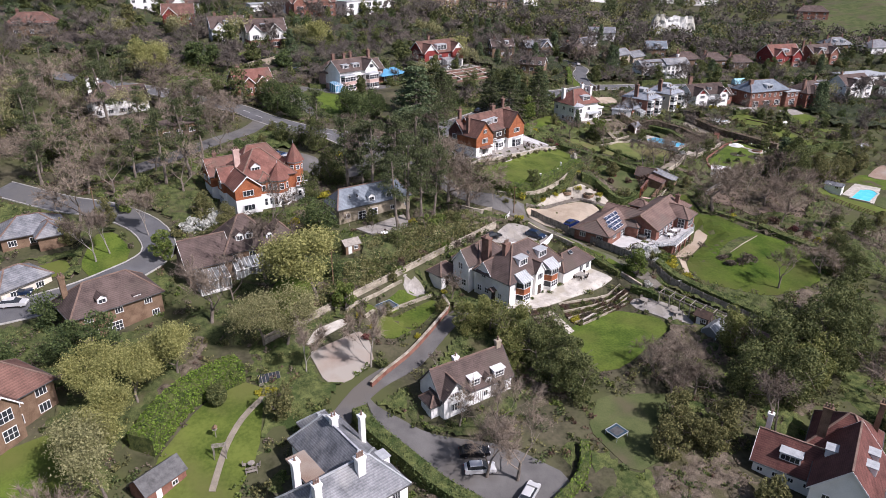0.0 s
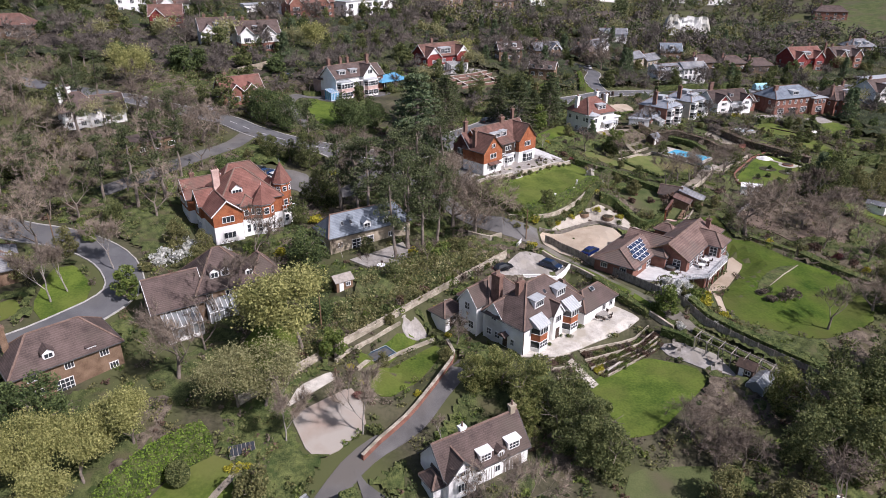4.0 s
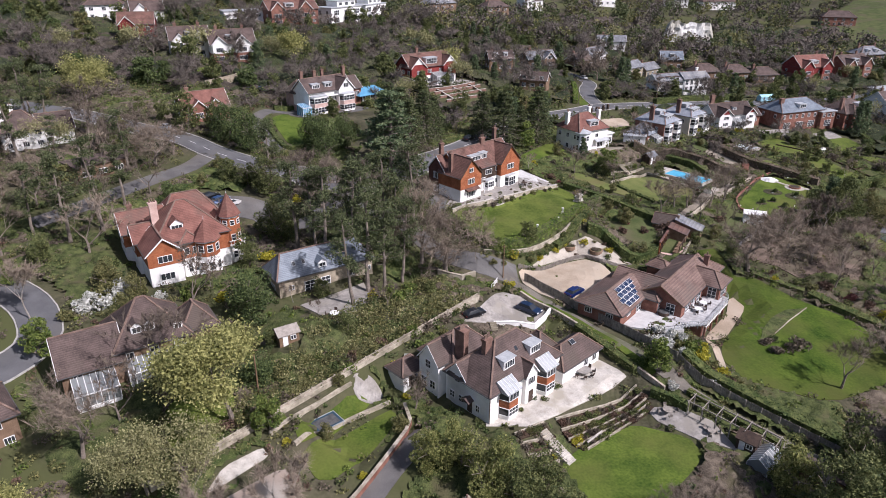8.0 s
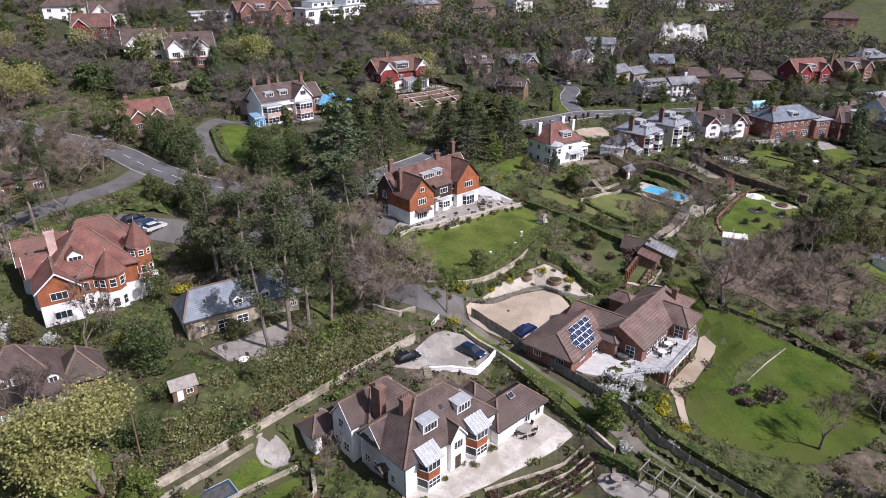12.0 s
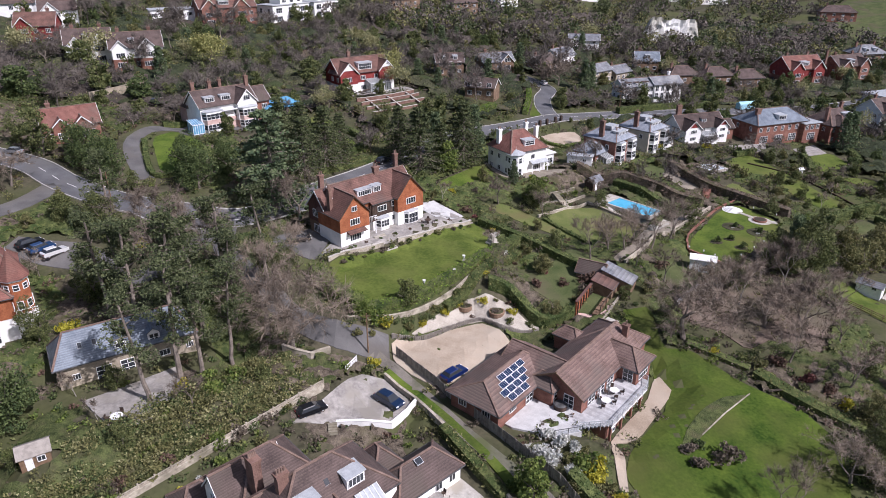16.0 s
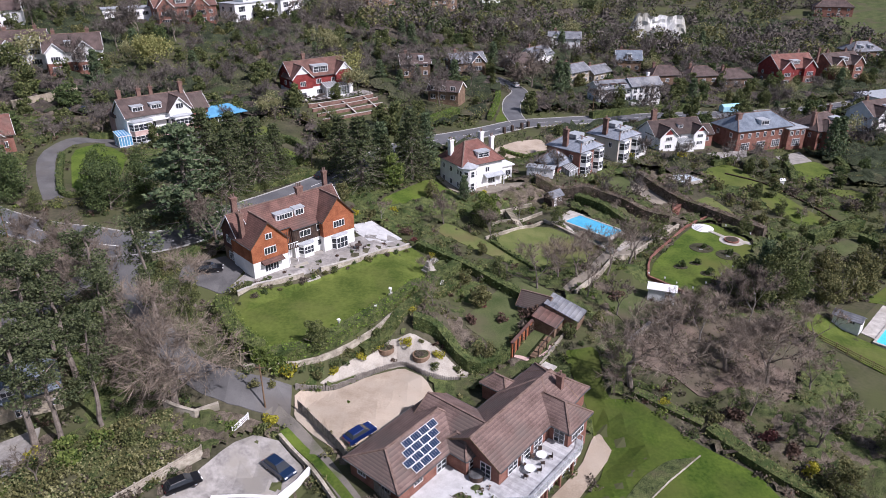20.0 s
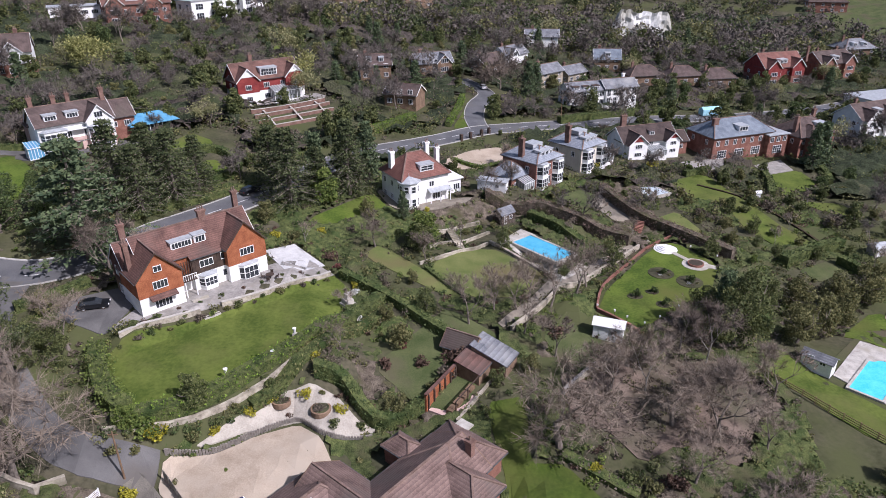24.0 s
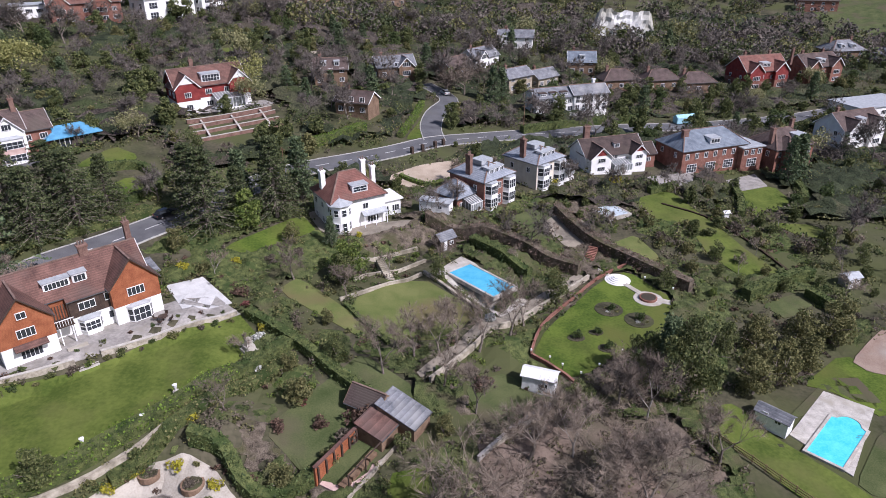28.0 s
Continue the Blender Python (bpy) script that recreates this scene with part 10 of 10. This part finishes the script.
GARDEN = (("olive", 4), ("evergreen", 3), ("yew", 3), ("bare", 3), ("fresh", 1), ("birch", 2))
wood(-165, -78, 84, 152, 5.2, (("bare", 6), ("spring_thin", 2), ("olive", 2), ("evergreen", 3), ("bare_wide", 2), ("pine", 4)), 1, 500, (0.6, 1.05), 120)
wood(-210, -70, 150, 340, 6.6, HILL, 2, 700, (0.55, 1.0), 190)
wood(-95, 10, 190, 340, 6.0, HILL, 3, 600, (0.45, 0.9), 170)
wood(10, 160, 225, 360, 6.5, HILL, 4, 700, (0.45, 0.9), 170)
wood(85, 245, 218, 340, 6.6, HILL, 5, 500, (0.4, 0.85), 105)
wood(112, 245, 95, 218, 6.6, HILL, 13, 300, (0.35, 0.7), 45)
wood(40, 115, 165, 225, 5.0, GARDEN, 10, 160, (0.28, 0.5), 34)
wood(84, 128, 150, 200, 4.0, GARDEN, 14, 160, (0.3, 0.5), 34)
wood(18, 75, -10, 50, 6.0, (("evergreen", 4), ("bare", 3), ("bare_wide", 2), ("olive", 2)), 6, 140, (0.7, 1.1), 26)
wood(64, 130, 48, 100, 6.5, (("bare", 4), ("evergreen", 3), ("bare_wide", 2), ("olive", 2)), 12, 140, (0.6, 1.0), 30)
wood(-150, -45, -20, 80, 5.5, (("spring_thin", 3), ("spring", 1), ("olive", 3), ("holm", 1), ("bare", 3)), 7, 220, (0.55, 0.9), 48)
wood(40, 115, 96, 175, 6.0, (("bare", 4), ("olive", 3), ("evergreen", 2), ("birch", 2)), 8, 160, (0.35, 0.65), 32)
wood(-75, 60, 100, 200, 5.5, GARDEN, 9, 260, (0.35, 0.65), 60)
wood(-60, -20, 20, 100, 5.0, GARDEN, 11, 120, (0.3, 0.5), 30)

def joined_trees(which, label):
    """The leafless trees of the far slopes, too many to count, as one mesh."""
    vs, fs, total = [], [], 0
    for meshes, x, y, s, c, n in HILL_TREES:
        me = meshes[which]
        v = np.empty(len(me.vertices) * 3)
        me.vertices.foreach_get("co", v)
        v = v.reshape(-1, 3)
        vs.append(np.stack([v[:, 0] * c - v[:, 1] * n + x, v[:, 0] * n + v[:, 1] * c + y, v[:, 2] * s + sheet_z(x, y)], 1))
        fs += [tuple(i + total for i in f.vertices) for f in me.polygons]
        total += len(v)
    me = fast_mesh("hillside_wood", np.concatenate(vs).tolist(), fs, (bark, shaded_twigs)[which])
    return tagged(new("hillside_wood", me), label, "woods", kind="stuff")


WALLSIDE = [[], []]
g = random.Random(77)
wl = smooth_line([(-10.4, 96.4), (-3.6, 98.4), (1.4, 101.6), (5.4, 105.2), (9.3, 109.6), (13.9, 117.0), (20.4, 126.6)], 0.7)
for i, (x, y) in enumerate(wl):
    if i % 9 < 6:
        WALLSIDE[g.choice((0, 1))].append((x + g.uniform(-.4, .9), y + g.uniform(-.9, .5), g.uniform(0.5, 1.1)))
thicket("green shrubs along the foot of the garden wall", hedge_m, 12, WALLSIDE[0], 0.13, 90)
thicket("olive shrubs along the foot of the garden wall", leaf_olive, 13, WALLSIDE[1], 0.13, 90)
LITTER = [[], []]
g = random.Random(31)
for i in range(420):
    x, y = g.uniform(46, 80), g.uniform(97, 127)
    if inside([(46.6, 115.5), (62.6, 127.1), (78.2, 120.3), (78, 110.5), (67.5, 98.7), (54.8, 100.0), (47.1, 105.5)], x, y):
        LITTER[g.choice((0, 0, 1))].append((x, y, g.uniform(0.3, 0.9)))
thicket("brown dead bracken among the bare trees", heather, 8, LITTER[0], 0.13, 34)
thicket("olive scrub among the bare trees", leaf_olive, 9, LITTER[1], 0.13, 30)

joined_trees(0, "grey trunks and limbs of the hillside wood")
joined_trees(1, "fine brown twigs of the leafless hillside wood")

# -- undergrowth between the gardens
def undergrowth(name, label, material, seed, count, bounds, leaf=0.2, low=0.3, tall=1.3, per=11, bushy=False):
    rng = np.random.default_rng(seed)
    g = random.Random(seed)
    cs, rs = [], []
    x0, x1, y0, y1 = bounds
    while len(cs) < count:
        x, y = g.uniform(x0, x1), g.uniform(y0, y1)
        if noise.noise((x * 0.06, y * 0.06, seed)) < g.uniform(-0.35, 0.25) or not free(x, y, 0, False):
            count -= 0.34
            continue
        r = g.uniform(low, tall)
        z = sheet_z(x, y)
        cs.append((x, y, z + r * 0.45))
        rs.append(r)
        if bushy:
            rs[-1] = r * 0.62
            for _ in range(2):
                cs.append((x + g.gauss(0, r * .5), y + g.gauss(0, r * .5), z + r * g.uniform(0.2, 0.6)))
                rs.append(r * 0.5)
                count += 1
    pts = clump_points(rng, cs, rs, per, 0.75)
    return tagged(new(name, leaf_mesh(name, rng, pts, leaf, material)), label, "undergrowth", kind="stuff")


NEAR = (-120, 115, 5, 190)
WIDE = (-210, 245, 168, 350)
for i, (text, mat, n, where, tall) in enumerate((
        ("dark evergreen undergrowth and brambles", leaf_dark, 2300, NEAR, 1.7), ("olive-green bushes and brambles", leaf_olive, 2500, NEAR, 1.5),
        ("fresh green low bushes and weeds", leaf_green, 1300, NEAR, 1.1), ("grey-brown leafless garden scrub", heather, 2100, NEAR, 1.6), ("reddish-brown garden scrub and hedging", leaf_brown, 600, NEAR, 1.3),
        ("clipped and rounded garden bushes", hedge_m, 1300, NEAR, 1.4),
        ("dark bushes on the far slopes", leaf_dark, 3200, WIDE, 2.6), ("olive bushes on the far slopes", leaf_olive, 2000, WIDE, 2.3), ("brown scrub on the far slopes", heather, 2600, WIDE, 2.6),
        ("brown scrub in the wood beside the road", heather, 900, (-210, -110, 60, 170), 2.0), ("dark bushes in the wood beside the road", leaf_dark, 900, (-210, -110, 60, 170), 2.2),
        ("dark bushes beyond the far pool", leaf_dark, 900, (112, 245, 60, 170), 2.0), ("olive bushes beyond the far pool", leaf_olive, 700, (112, 245, 60, 170), 2.0),
        ("green bushes on the far slopes", hedge_m, 1400, WIDE, 2.2))):
    if where is NEAR:
        undergrowth("undergrowth", text, mat, 40 + i, n, where, 0.17, 0.5, tall, 14, True)
    else:
        undergrowth("undergrowth", text, mat, 40 + i, n, where, 0.24 if where is WIDE else 0.22, 0.6, tall, 36)


def ground_cover(name, label, material, seed, floor, area=NEAR, step=0.75, tall=1.0, wide=1.0, gap=0.0):
    """A low uneven thicket in patches on the rough ground."""
    g = random.Random(seed)
    nx, ny = round((area[1] - area[0]) / step), round((area[3] - area[2]) / step)
    high = {}
    for j in range(ny):
        for i in range(nx):
            x, y = area[0] + i * step, area[2] + j * step
            m = noise.noise((x * 0.05 / wide, y * 0.05 / wide, seed)) + 0.45 * noise.noise((x * 0.17 / wide, y * 0.17 / wide, seed + 5)) - floor
            if m > -0.1 and free(x, y, 0, False) and (not gap or free(x, y - gap, 0, False)):
                bump = 0.55 + 0.75 * noise.noise((x * 0.55 / wide, y * 0.55 / wide, seed + 9)) + g.uniform(-0.22, 0.22)
                high[i, j] = (x + g.uniform(-.27, .27) * step, y + g.uniform(-.27, .27) * step, sheet_z(x, y) + max(-0.25, min(1.0, m * 4)) * bump * tall)
    index, verts, faces = {}, [], []
    for (i, j) in high:
        ring = ((i, j), (i + 1, j), (i + 1, j + 1), (i, j + 1))
        if all(q in high for q in ring):
            for q in ring:
                if q not in index:
                    index[q] = len(verts)
                    verts.append(high[q])
            faces.append(tuple(index[q] for q in ring))
    me = fast_mesh(name, verts, faces, material)
    me.polygons.foreach_set("use_smooth", [True] * len(faces))
    return tagged(new(name, me), label, "undergrowth", kind="stuff")


ground_cover("ground_cover", "low brambles and weeds on rough ground", bramble, 11.3, 0.12)
ground_cover("ground_cover", "ivy and evergreen cover on the banks", ivy_cover, 47.7, 0.16)
ground_cover("ground_cover", "dry bracken and dead stems", dry_cover, 83.1, 0.2)
HILLSIDE = (-230, 262, 186, 430)
# thicket sheets whose colours already hold shade
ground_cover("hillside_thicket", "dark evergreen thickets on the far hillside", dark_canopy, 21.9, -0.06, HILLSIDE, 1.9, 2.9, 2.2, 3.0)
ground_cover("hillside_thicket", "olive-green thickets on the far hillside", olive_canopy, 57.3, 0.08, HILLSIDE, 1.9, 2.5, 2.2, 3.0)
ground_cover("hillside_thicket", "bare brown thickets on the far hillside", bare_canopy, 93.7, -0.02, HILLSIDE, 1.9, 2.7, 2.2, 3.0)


def far_canopy(label, material, seed, count):
    """Woods on the far hillside, tree beside tree."""
    rng = np.random.default_rng(seed)
    g = random.Random(seed)
    cs, rs = [], []
    for _ in range(count):
        y = 330 + 560 * g.random() ** 1.5
        x = g.uniform(-320, 420) * (y / 500)
        if not free(x, y, 0, False):
            continue
        r = g.uniform(2.2, 4.6)
        cs.append((x, y, ground(x, y) + r * 1.1))
        rs.append(r)
    pts = clump_points(rng, cs, rs, 110, 1.0)
    return tagged(new("far_woods", leaf_mesh("far_woods", rng, pts, 0.55, material)), label, "woods", kind="stuff")


# the leafless far woods take the twig tone that holds the hill's shade
far_canopy("far leafless woods on the hill", shaded_twigs, 71, 1500)
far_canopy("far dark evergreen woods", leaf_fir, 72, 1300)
far_canopy("far olive-green woods", leaf_olive, 73, 700)
